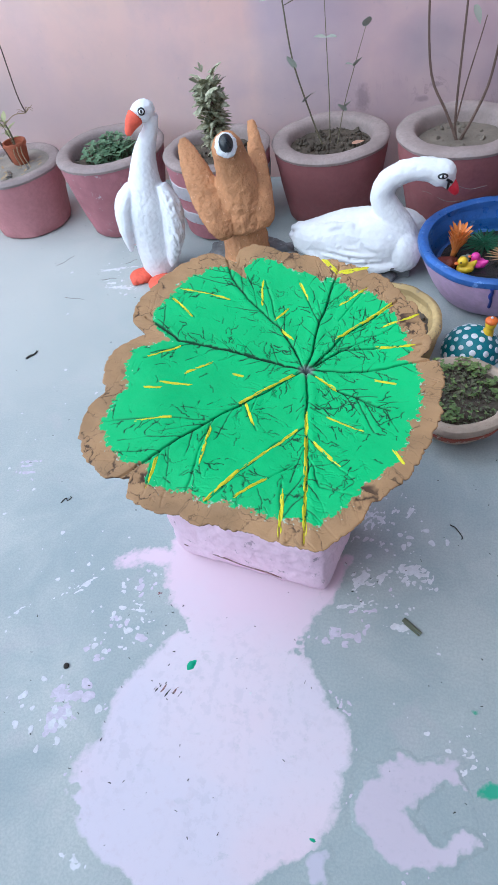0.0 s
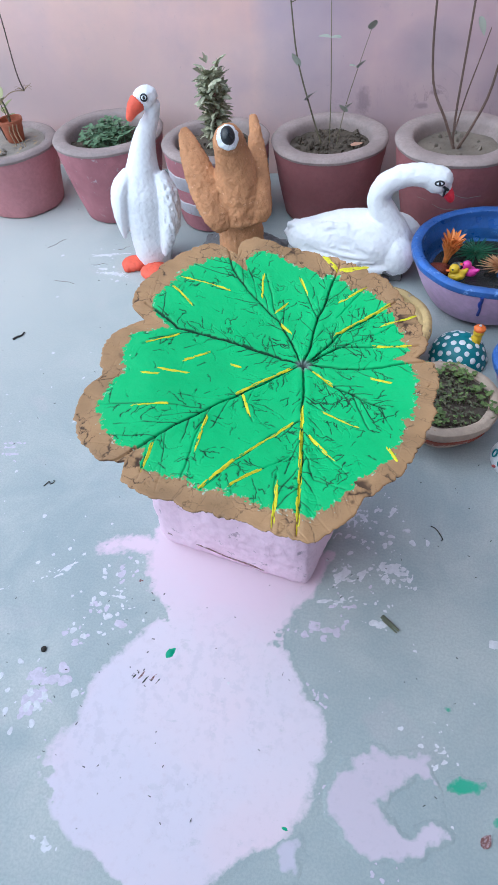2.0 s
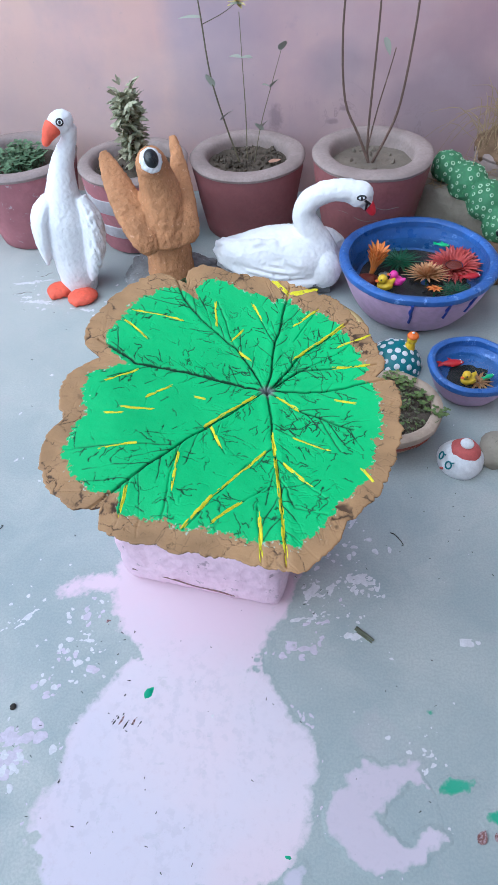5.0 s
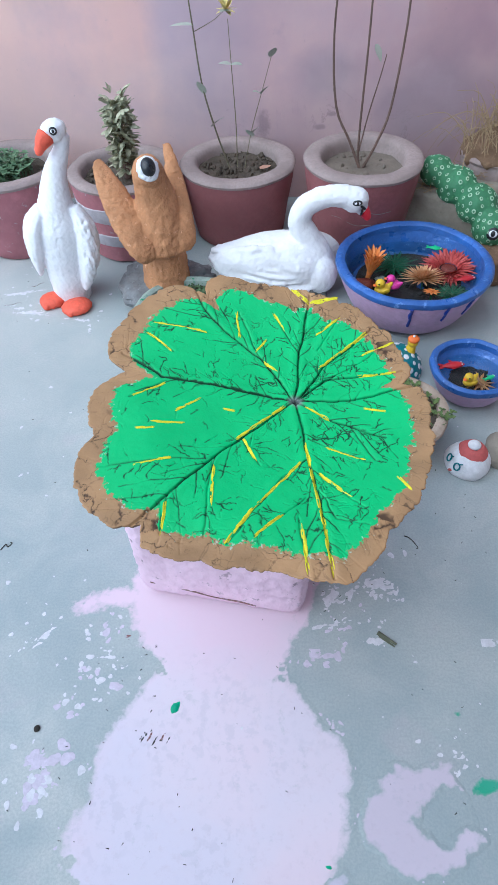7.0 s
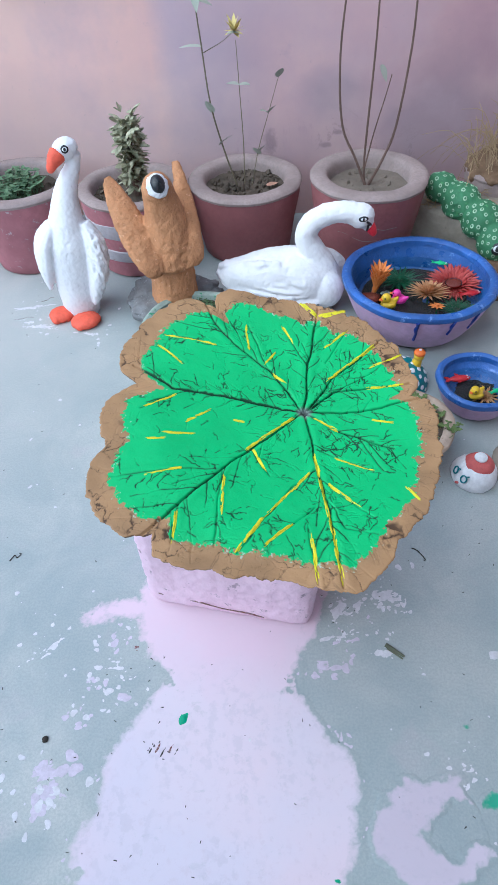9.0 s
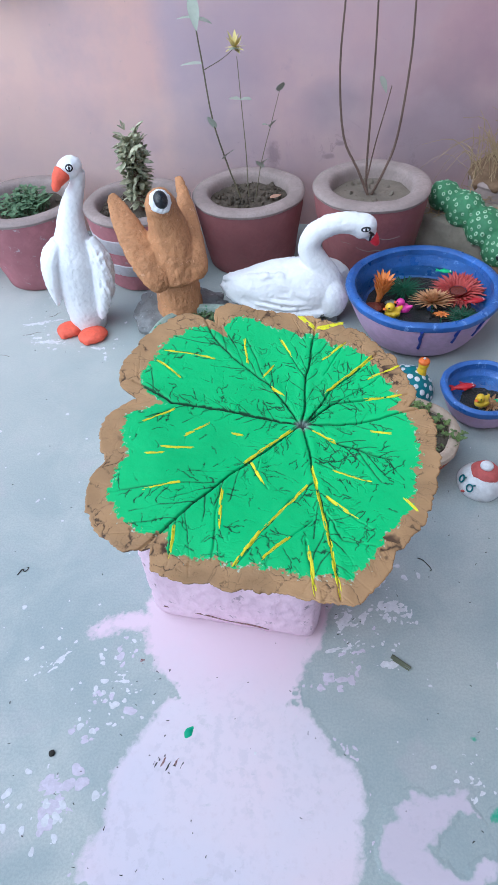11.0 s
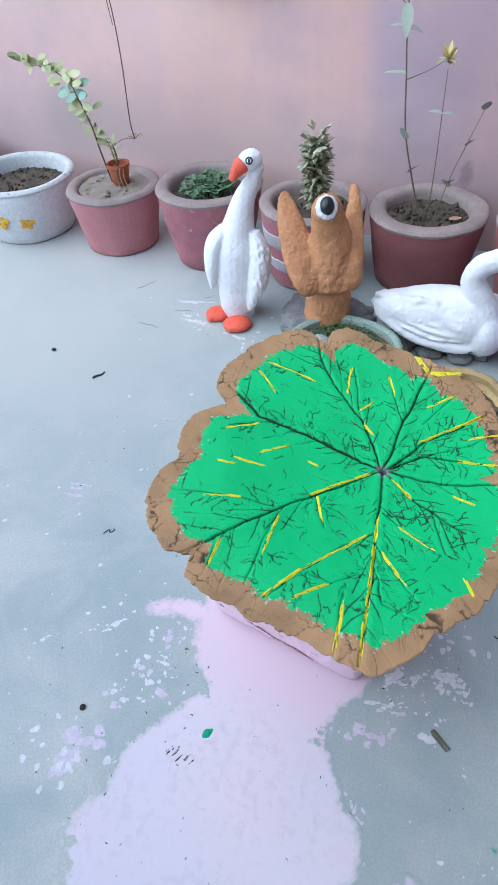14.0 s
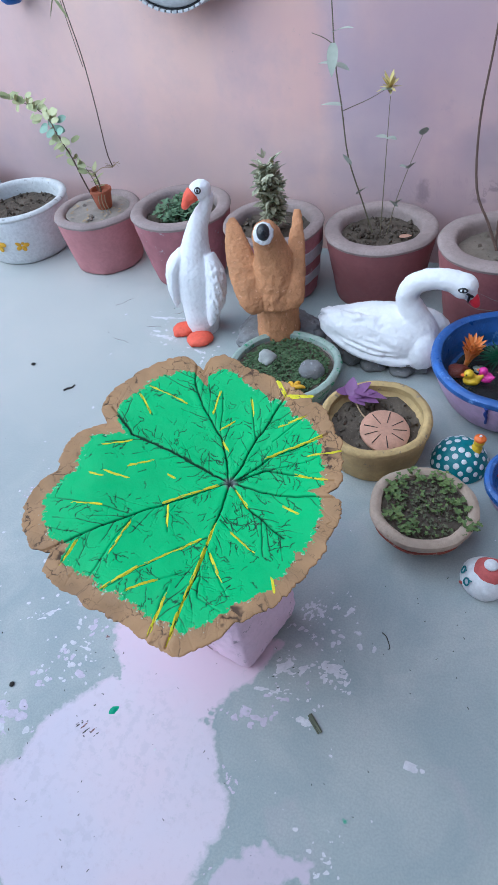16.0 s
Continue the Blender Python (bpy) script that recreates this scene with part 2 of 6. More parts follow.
# cobalt's pale blue spots stand for highlights on the rough rim, as colour
BLUE = painted("cobalt_blue_paint", (0.045, 0.14, 0.46), (0.16, 0.29, 0.62), 0.36, 6.0, 45.0, 1.3, 0.45, 0.6, 0.6)
LILAC = painted("lilac_gloss_paint", (0.58, 0.40, 0.60), (0.68, 0.52, 0.66), 0.5, 5.0, 40.0, 0.25, 0.12, 0.76, 0.4)
DEEPBLUE = painted("deep_blue_drip", (0.025, 0.05, 0.3), None, 0.4, 20.0, 60.0, 0.2, 0.2)
SILT = painted("dark_pond_silt", (0.03, 0.033, 0.036), (0.1, 0.09, 0.07), 0.9, 14.0, 80.0, 0.5, 0.3, 0.62)
TEAL = painted("teal_enamel", (0.02, 0.21, 0.25), None, 0.45, 12.0, 60.0, 0.25, 0.2, spec=0.45)
SWANRED = painted("crimson_paint", (0.70, 0.035, 0.06), None, 0.5, 14.0, 80.0, 0.3, 0.12)
YELLOW = painted("yellow_plastic", (0.78, 0.52, 0.02), None, 0.4, 20.0, 90.0, 0.1, 0.1, spec=0.5)
DUCKORANGE = painted("orange_plastic", (0.75, 0.16, 0.02), None, 0.4, 20.0, 90.0, 0.1, 0.1, spec=0.5)
MAGENTA = painted("magenta_plastic", (0.70, 0.04, 0.34), None, 0.4, 20.0, 90.0, 0.1, 0.1, spec=0.5)
REDPLASTIC = painted("red_plastic", (0.52, 0.02, 0.03), None, 0.35, 20.0, 90.0, 0.15, 0.2, spec=0.5)
BROWNRED = painted("dull_red_plastic", (0.22, 0.04, 0.03), None, 0.5, 20.0, 90.0, 0.2, 0.2)
MINT = painted("mint_plastic", (0.06, 0.5, 0.2), None, 0.4, 20.0, 90.0, 0.1, 0.1)
OCHREBOWL = painted("ochre_bowl_paint", (0.50, 0.36, 0.165), (0.25, 0.2, 0.14), 0.8, 7.0, 60.0, 0.8, 0.35, 0.6)
GREENBOWL = painted("pale_green_bowl_cement", (0.33, 0.40, 0.35), (0.06, 0.27, 0.13), 0.85, 6.0, 70.0, 0.6, 0.25, 0.56)
CLAYBOWL = painted("chalky_terracotta", (0.49, 0.385, 0.30), (0.30, 0.2, 0.12), 0.9, 6.0, 70.0, 0.6, 0.25, 0.6)
RUSTBAND = painted("rust_red_band", (0.34, 0.1, 0.07), (0.5, 0.4, 0.33), 0.85, 10.0, 70.0, 0.3, 0.2, 0.56)
TERRACOTTA = painted("terracotta", (0.40, 0.13, 0.07), (0.5, 0.25, 0.17), 0.8, 14.0, 80.0, 0.4, 0.2, 0.66)
CLAYDISC = painted("pinkish_clay", (0.54, 0.31, 0.22), (0.35, 0.17, 0.11), 0.85, 14.0, 80.0, 0.6, 0.15, 0.66)
CATGREEN = painted("leaf_green_paint", (0.08, 0.25, 0.12), (0.12, 0.36, 0.14), 0.6, 9.0, 80.0, 0.6, 0.35, 0.6)
PALEGREEN = painted("pale_green_spot", (0.42, 0.60, 0.42), None, 0.6, 20.0, 80.0, 0.2, 0.1)
CREAM = painted("cream_stone_paint", (0.83, 0.83, 0.85), (0.55, 0.55, 0.5), 0.7, 9.0, 80.0, 0.4, 0.08, 0.7)
CORAL = painted("coral_red_paint", (0.58, 0.13, 0.12), (0.75, 0.4, 0.36), 0.65, 20.0, 80.0, 0.4, 0.15, 0.66)
TYREWHITE = painted("white_tyre_paint", (0.60, 0.61, 0.63), (0.25, 0.25, 0.26), 0.65, 8.0, 60.0, 0.3, 0.12, 0.7)
TYREBLUE = painted("blue_tyre_paint", (0.04, 0.13, 0.42), None, 0.6, 8.0, 60.0, 0.3, 0.2)
RUBBER = painted("black_rubber", (0.03, 0.03, 0.032), None, 0.8, 10.0, 60.0, 0.3, 0.2)
STEM = painted("woody_stem", (0.16, 0.105, 0.085), (0.27, 0.2, 0.16), 0.85, 20.0, 120.0, 0.5, 0.3, 0.6)
GREENSTEM = painted("green_stem", (0.19, 0.165, 0.105), None, 0.7, 20.0, 120.0, 0.3, 0.25)
STRAW = painted("dry_straw", (0.40, 0.29, 0.17), None, 0.85, 14.0, 90.0, 0.3, 0.3)
EARTH = painted("dry_brown_earth", (0.22, 0.14, 0.085), (0.31, 0.21, 0.13), 0.95, 16.0, 90.0, 1.0, 0.35, 0.6)
BITS = painted("dark_dry_bits", (0.045, 0.04, 0.035), None, 0.9, 20.0, 90.0, 0.4, 0.3)
PEG = painted("split_grey_green_stalk", (0.15, 0.16, 0.11), None, 0.8, 30.0, 90.0, 0.4, 0.3)
BROWNMARK = painted("dried_brown_paint", (0.2, 0.09, 0.08), (0.4, 0.3, 0.32), 0.8, 60.0, 120.0, 0.3, 0.3, 0.5)
VEIN_YELLOW = painted("lemon_yellow_paint", (0.76, 0.68, 0.02), (0.5, 0.55, 0.05), 0.55, 60.0, 200.0, 0.4, 0.12, 0.62)
YELLOWPAINT = painted("ochre_yellow_paint", (0.75, 0.42, 0.03), None, 0.6, 20.0, 90.0, 0.2, 0.15)


def foliage(name, a, b, rough=0.5):
    """Leaf surface whose tone changes from leaf to leaf."""
    m = Nodes(name, rough, spec=0.35)
    geo = m.tree.nodes.new("ShaderNodeNewGeometry")
    tint = m.ramp(geo.outputs["Random Per Island"], (0.0, a), (1.0, b))
    tint = m.mix(m.ramp(m.noise(40, 4), (0.35, 0.4), (0.65, 0.0)), tint, shade(a, 0.6))
    tint = m.mix(m.ramp(m.random, (0.0, 0.0), (1.0, 0.45)), tint, b)
    m.colour(tint)
    m.bump(m.noise(150, 4), 0.2, 0.001)
    m.bsdf.inputs["Subsurface Weight"].default_value = 0.0
    return m.mat


DRYMOSS = foliage("dull_olive_weed", (0.055, 0.07, 0.035), (0.17, 0.17, 0.10), 0.8)
WEEDBLUE = foliage("bluish_weed_green", (0.07, 0.14, 0.07), (0.17, 0.27, 0.15))
WEED = foliage("weed_green", (0.08, 0.135, 0.04), (0.21, 0.28, 0.09))
MOSS = foliage("mossy_green", (0.03, 0.07, 0.025), (0.13, 0.19, 0.09), 0.8)
DRYLEAF = foliage("grey_olive_leaf", (0.13, 0.15, 0.075), (0.62, 0.60, 0.43), 0.6)
PALELEAF = foliage("pale_green_leaf", (0.33, 0.37, 0.30), (0.50, 0.51, 0.44), 0.55)
LIMELEAF = foliage("lime_green_leaf", (0.27, 0.32, 0.12), (0.66, 0.62, 0.36), 0.5)
BLUELEAF = foliage("blue_green_leaf", (0.2, 0.36, 0.26), (0.40, 0.52, 0.40), 0.5)
PURPLE = foliage("purple_leaf", (0.12, 0.04, 0.14), (0.34, 0.17, 0.36), 0.4)
FLOWER = foliage("pale_yellow_petal", (0.6, 0.48, 0.13), (0.72, 0.62, 0.3), 0.6)
PETAL_ORANGE = foliage("orange_plastic_petal", (0.62, 0.16, 0.03), (0.72, 0.28, 0.07), 0.4)
PETAL_TAN = foliage("tan_plastic_petal", (0.55, 0.22, 0.08), (0.62, 0.38, 0.2), 0.4)
PETAL_RED = foliage("red_plastic_petal", (0.36, 0.03, 0.035), (0.54, 0.10, 0.085), 0.4)
PETAL_GREEN = foliage("dark_green_plastic_frond", (0.012, 0.08, 0.045), (0.03, 0.15, 0.08), 0.4)

wt = Nodes("pond_water", 0.03, spec=0.5)
wt.colour((0.62, 0.72, 0.7))
wt.bsdf.inputs["Transmission Weight"].default_value = 1.0
wt.bsdf.inputs["IOR"].default_value = 1.33
wt.bump(wt.noise(9, 2), 0.03, 0.004)
WATER = wt.mat


def paint_film(name, a, b, c):
    """Thin dried paint that wears through to the cement where its cover runs out."""
    m = Nodes(name, 0.72, spec=0.25)
    col = m.ramp(m.noise(2.3, 4, 0.5), (0.36, a), (0.56, b))
    col = m.mix(m.ramp(m.noise(3.4, 4, 0.5, warp=0.4), (0.50, 0.0), (0.66, 0.75)), col, c)
    col = m.mix(m.ramp(m.noise(60.0, 6, 0.7), (0.33, 0.25), (0.45, 0.0)), col, shade(a, 0.78))
    col = m.mix(m.ramp(m.noise(120.0, 5, 0.7), (0.66, 0.0), (0.72, 0.35)), col, shade(a, 0.6))
    mottle = m.mix(1.0, m.ramp(m.noise(48.0, 6, 0.62), (0.52, 0.0), (0.60, 0.32)), m.ramp(m.noise(5.0, 4, 0.55), (0.46, 0.0), (0.56, 1.0)), "MULTIPLY")
    col = m.mix(mottle, col, shade(c, 0.80))
    col = m.mix(m.attr("wash"), col, (0.69, 0.545, 0.625))
    add = m.tree.nodes.new("ShaderNodeMath")
    add.operation = "MULTIPLY_ADD"
    add.inputs[1].default_value = 0.75
    m.link(m.noise(30.0, 9, 0.74), add.inputs[0])
    m.link(m.attr("cover"), add.inputs[2])
    cover = m.ramp(half(m, add.outputs[0]), (0.37, 0.0), (0.43, 0.62), (0.52, 1.0))
    scuff = m.mix(1.0, m.ramp(m.noise(22.0, 9, 0.76, warp=0.4), (0.58, 1.0), (0.66, 0.72)), m.ramp(m.noise(4.0, 3, 0.5), (0.48, 1.0), (0.60, 0.0)), "LIGHTEN")
    m.colour(m.mix(m.mix(1.0, cover, scuff, "MULTIPLY"), cement_tone(m), col))
    m.bump(m.noise(40.0, 6, 0.6), 0.2, 0.002)
    return m.mat


SPILLFILM = paint_film("lilac_paint_film", (0.68, 0.565, 0.625), (0.655, 0.585, 0.65), (0.625, 0.58, 0.66))
GREENFILM = paint_film("green_paint_film", (0.03, 0.33, 0.18), (0.06, 0.38, 0.22), (0.10, 0.36, 0.26))
PINKFILM = paint_film("pink_paint_film", (0.55, 0.485, 0.555), (0.62, 0.55, 0.625), (0.52, 0.50, 0.58))

# cast leaf: the paint colours are laid on the mesh, the relief is its own
lm = Nodes("leaf_enamel", 0.5, spec=0.35)
col = lm.attr("paint")
col = lm.mix(lm.ramp(lm.noise(8.0, 5), (0.3, 0.12), (0.65, 0.0)), col, 0.88, "MULTIPLY")
col = lm.mix(lm.ramp(lm.noise(130.0, 6, 0.7), (0.30, 0.4), (0.42, 0.0)), col, 0.7, "MULTIPLY")
lm.colour(col)
lm.roughness(lm.noise(30), 0.5, 0.75)
lm.bump(lm.noise(260.0, 4, 0.7), 0.3, 0.0012)
LEAF = lm.mat

# ---- building tools ----


def finish(name, bm, mats, smooth=True):
    me = bpy.data.meshes.new(name)
    bm.normal_update()
    bm.to_mesh(me)
    bm.free()
    for m in mats if isinstance(mats, (list, tuple)) else [mats]:
        me.materials.append(m)
    if smooth:
        me.polygons.foreach_set("use_smooth", [True] * len(me.polygons))
        me.set_sharp_from_angle(angle=radians(48))
    return me


def thing(name, m, label, category, group="", kind=""):
    """An empty at the base of a thing, which its parts hang on."""
    ob = new(name)
    ob.empty_display_size = 0.05
    ob.matrix_world = m
    return tagged(ob, label, category, group, kind)


def part(name, bm, material, parent, label="", smooth=True):
    me = bm if isinstance(bm, bpy.types.Mesh) else finish(name, bm, material, smooth)
    ob = new(name, me)
    ob.parent = parent
    return tagged(ob, label)


def solo(name, bm, material, m, label, category, group="", kind="", smooth=True):
    ob = new(name, bm if isinstance(bm, bpy.types.Mesh) else finish(name, bm, material, smooth))
    ob.matrix_world = m
    return tagged(ob, label, category, group, kind)


def ring_faces(bm, rings, mi=0, caps=(True, True)):
    n = len(rings[0])
    for a, b in zip(rings, rings[1:]):
        for i in range(n):
            bm.faces.new((a[i], a[(i + 1) % n], b[(i + 1) % n], b[i])).material_index = mi
    if caps[0]:
        bm.faces.new(list(reversed(rings[0]))).material_index = mi
    if caps[1]:
        bm.faces.new(rings[-1]).material_index = mi


def lathe(bm, prof, seg=56, wob=0.0, seed=0.0, mi=0, caps=(False, False), at=(0, 0, 0), zwob=0.0):
    """A turned shape from (radius, height) pairs, a little out of true by hand."""
    rings = []
    for r, z in prof:
        ring = []
        for i in range(seg):
            a = 2 * math.pi * i / seg
            d = noise.noise((math.cos(a) * 1.6 + seed, math.sin(a) * 1.6, z * 5 + seed)) * wob
            d += noise.noise((math.cos(a) * 6 + seed, math.sin(a) * 6, z * 16)) * wob * 0.35
            dz = noise.noise((math.cos(a) * 3 + seed, math.sin(a) * 3 + 9, 0.3)) * zwob
            ring.append(bm.verts.new((at[0] + (r + d) * math.cos(a), at[1] + (r + d) * math.sin(a), at[2] + z + dz)))
        rings.append(ring)
    ring_faces(bm, rings, mi, caps)
    return bm


def tube(bm, pts, radii, seg=10, mi=0, flat=1.0, side=None):
    """A round or flattened limb through points; a radius for each."""
    pts = [Vector(p) for p in pts]
    rings, ref = [], Vector(side) if side else None
    for i, p in enumerate(pts):
        d = (pts[min(i + 1, len(pts) - 1)] - pts[max(i - 1, 0)]).normalized()
        if ref is None:
            ref = Vector((1, 0, 0)) if abs(d.x) < 0.8 else Vector((0, 1, 0))
        u = (ref - d * ref.dot(d)).normalized()
        v = d.cross(u)
        if side is None:
            ref = u
        r = radii[i] if not isinstance(radii, (int, float)) else radii
        rings.append([bm.verts.new(p + u * r * math.cos(2 * math.pi * k / seg) + v * r * flat * math.sin(2 * math.pi * k / seg)) for k in range(seg)])
    ring_faces(bm, rings, mi)
    return bm


def smooth_path(pts, n=6):
    """Points along a gentle curve through the given ones (with any number of values each)."""
    p = [np.array(q, float) for q in pts]
    p = [2 * p[0] - p[1]] + p + [2 * p[-1] - p[-2]]
    out = []
    for i in range(1, len(p) - 2):
        for k in range(n):
            t = k / n
            out.append(0.5 * (2 * p[i] + (p[i + 1] - p[i - 1]) * t + (2 * p[i - 1] - 5 * p[i] + 4 * p[i + 1] - p[i + 2]) * t * t + (3 * p[i] - p[i - 1] - 3 * p[i + 1] + p[i + 2]) * t**3))
    return out + [p[-2]]


def limb(bm, pts, seg=12, n=5, mi=0, flat=1.0, side=None):
    """As tube, smoothed; each point is x, y, z, radius."""
    s = smooth_path(pts, n)
    return tube(bm, [q[:3] for q in s], [max(float(q[3]), 0.0006) for q in s], seg, mi, flat, side)


def ball(bm, c, r, rot=None, u=20, v=12, mi=0):
    r = (r, r, r) if isinstance(r, (int, float)) else r
    m = Matrix.Translation(c) @ (rot or Matrix()) @ Matrix.Diagonal((*r, 1))
    old = set(bm.faces)
    bmesh.ops.create_uvsphere(bm, u_segments=u, v_segments=v, radius=1, matrix=m)
    for f in bm.faces:
        if f not in old:
            f.material_index = mi
    return bm


def box(bm, c, size, rot=None, bevel=0.0, mi=0):
    m = Matrix.Translation(c) @ (rot or Matrix()) @ Matrix.Diagonal((*size, 1))
    old = set(bm.faces)
    made = bmesh.ops.create_cube(bm, size=1, matrix=m)
    if bevel:
        edges = list({e for v in made["verts"] for e in v.link_edges})
        bmesh.ops.bevel(bm, geom=edges, offset=bevel, segments=2, affect="EDGES", profile=0.6)
    for f in bm.faces:
        if f not in old:
            f.material_index = mi
    return bm


def fuse(bm, voxel, soften=4, lump=0.0, lump_scale=14.0, grit=0.0, grit_scale=60.0):
    """Melts overlapping lumps into one modelled skin and roughens it."""
    me = bpy.data.meshes.new("lump")
    bm.to_mesh(me)
    bm.free()
    ob = new("lump", me)
    re = ob.modifiers.new("skin", "REMESH")
    re.mode, re.voxel_size = "VOXEL", voxel
    if soften:
        sm = ob.modifiers.new("soft", "SMOOTH")
        sm.iterations, sm.factor = soften, 0.5
    got = bpy.data.meshes.new_from_object(ob.evaluated_get(bpy.context.evaluated_depsgraph_get()))
    bpy.data.objects.remove(ob)
    bpy.data.meshes.remove(me)
    out = bmesh.new()
    out.from_mesh(got)
    bpy.data.meshes.remove(got)
    out.normal_update()
    for v in out.verts:
        v.co += v.normal * (lump * noise.noise(v.co * lump_scale) + grit * noise.fractal(v.co * grit_scale, 0.6, 2.0, 3))
    out.normal_update()
    return out


def rough_stone(r, seed, flat=0.7, cuts=3):
    bm = bmesh.new()
    bmesh.ops.create_icosphere(bm, subdivisions=cuts, radius=1)
    for v in bm.verts:
        p = v.co.copy()
        k = 1 + 0.28 * noise.noise(p * 1.1 + Vector((seed, 0, seed))) + 0.1 * noise.noise(p * 3.3 + Vector((0, seed, 0))) + 0.04 * noise.noise(p * 9)
        v.co = Vector((p.x * k * r, p.y * k * r, p.z * k * r * flat))
    return bm


def blade(bm, base, tip, width, up=(0, 0, 1), droop=0.0, cup=0.15, n=5, mi=0, blunt=False):
    """One leaf with a folded midrib between base and tip."""
    base, tip = Vector(base), Vector(tip)
    d = tip - base
    side = d.cross(Vector(up))
    side = side.normalized() if side.length > 1e-6 else Vector((1, 0, 0))
    nor = side.cross(d).normalized()
    rows = []
    for i in range(n + 1):
        t = i / n
        w = width * 0.5 * math.sin(math.pi * (0.06 + 0.94 * t) ** 0.8) ** 0.8 if i < n else 0.0006
        if blunt:
            w = width * 0.5 * math.sqrt(max(0.0004, 1 - (2 * (0.08 + 0.915 * t) - 1) ** 2))
        c = base + d * t - Vector((0, 0, 1)) * droop * t * t
        rows.append([bm.verts.new(c - side * w + nor * cup * w), bm.verts.new(c), bm.verts.new(c + side * w + nor * cup * w)])
    for a, b in zip(rows, rows[1:]):
        for k in (0, 1):
            bm.faces.new((a[k], a[k + 1], b[k + 1], b[k])).material_index = mi
    return bm


def value_noise(x, y, scale, seed=0):
    """Smooth lattice noise, -1 to 1, over arrays."""
    rng = np.random.RandomState(seed)
    grid = rng.rand(256, 256) * 2 - 1
    xs, ys = x * scale + 64.3, y * scale + 91.7
    i, j = np.floor(xs).astype(int), np.floor(ys).astype(int)
    f, g = xs - i, ys - j
    f, g = f * f * (3 - 2 * f), g * g * (3 - 2 * g)
    at = lambda a, b: grid[a % 256, b % 256]
    return (at(i, j) * (1 - f) + at(i + 1, j) * f) * (1 - g) + (at(i, j + 1) * (1 - f) + at(i + 1, j + 1) * f) * g


def cloud(x, y, scale, seed=0, octaves=4, gain=0.55):
    out, k = 0 * x, 1.0
    for o in range(octaves):
        out = out + k * value_noise(x, y, scale * 2**o, seed + o)
        k *= gain
    return out

# ---- the yard ----
WALL_Y = 2.82


def slab(name, lo, hi, mat, label, category):
    bm = bmesh.new()
    c = [(a + b) / 2 for a, b in zip(lo, hi)]
    box(bm, (0, 0, 0), [b - a for a, b in zip(lo, hi)])
    return solo(name, bm, mat, pose(*c), label, category, kind="structure", smooth=False)


slab("ground", (-40, -40, -0.12), (40, 40, 0.0), FLOOR, "bluish grey trowelled cement yard floor with stains", "floor")
slab("wall_north", (-6.2, WALL_Y, -0.02), (1.7, WALL_Y + 0.2, 2.3), WALL, "faded pink distempered wall, mauve weather stains, shade painted in at right and foot", "wall")
slab("wall_west", (-6.4, -1.9, -0.02), (-6.2, WALL_Y + 0.2, 1.3), PLAIN_WALL, "plain plastered yard wall", "wall")
# added wall out of view, set close to darken the right
slab("wall_east", (1.3, -1.7, -0.02), (1.5, WALL_Y, 3.6), PLAIN_WALL, "plain plastered wall added out of view to block light", "wall")
# unseen slab, added overhead to keep skylight off the right side
slab("ceiling", (0.5, -1.7, 2.6), (1.3, WALL_Y, 2.72), PLAIN_WALL, "plain slab added overhead, unseen, to shade the right side", "ceiling")
# added wall out of view that blocks light from behind the camera
slab("wall_south", (-1.3, -1.9, -0.02), (1.5, -1.7, 3.3), PLAIN_WALL, "plain plastered wall added out of view to block light", "wall")
# invented, unseen stretch, kept low so that more light reaches the left
slab("wall_south_low", (-6.2, -1.9, -0.02), (-1.3, -1.7, 1.3), PLAIN_WALL, "plain plastered low wall added out of view, open to light at left", "wall")



def paint_sheet(name, lo, hi, step, field, mat, label, thick=0.0009, soft=0.0, wash=None):
    """Dried paint lying on the floor wherever field(x, y) is positive."""
    xs, ys = np.arange(lo[0], hi[0], step), np.arange(lo[1], hi[1], step)
    x, y = np.meshgrid(xs, ys, indexing="ij")
    f = field(x, y)
    z = np.clip(f / 0.012, -1, 1) * thick
    keep = f > -max(0.012, soft)
    if soft:
        z = (thick + 0.0003) * np.clip((f + soft) / (0.6 * soft), 0, 1) - 0.0003
    idx = -np.ones(f.shape, int)
    cell = keep[:-1, :-1] | keep[1:, :-1] | keep[1:, 1:] | keep[:-1, 1:]
    use = np.zeros(f.shape, bool)
    for a, b in ((0, 0), (1, 0), (1, 1), (0, 1)):
        use[a : f.shape[0] - 1 + a, b : f.shape[1] - 1 + b] |= cell
    idx[use] = np.arange(use.sum())
    i, j = np.nonzero(cell)
    faces = np.stack([idx[i, j], idx[i + 1, j], idx[i + 1, j + 1], idx[i, j + 1]], 1)
    me = bpy.data.meshes.new(name)
    me.from_pydata(np.stack([x[use], y[use], z[use]], 1).tolist(), [], faces.tolist())
    me.materials.append(mat)
    if soft:
        layer = me.attributes.new("cover", "FLOAT", "POINT")
        layer.data.foreach_set("value", np.clip(f[use] / (2 * soft) + 0.5, 0, 1).astype(np.float32))
    if wash:
        layer = me.attributes.new("wash", "FLOAT", "POINT")
        layer.data.foreach_set("value", np.clip(wash(x[use], y[use]), 0, 1).astype(np.float32))
    me.polygons.foreach_set("use_smooth", [True] * len(me.polygons))
    return solo(name, me, None, Matrix(), label, "paint")


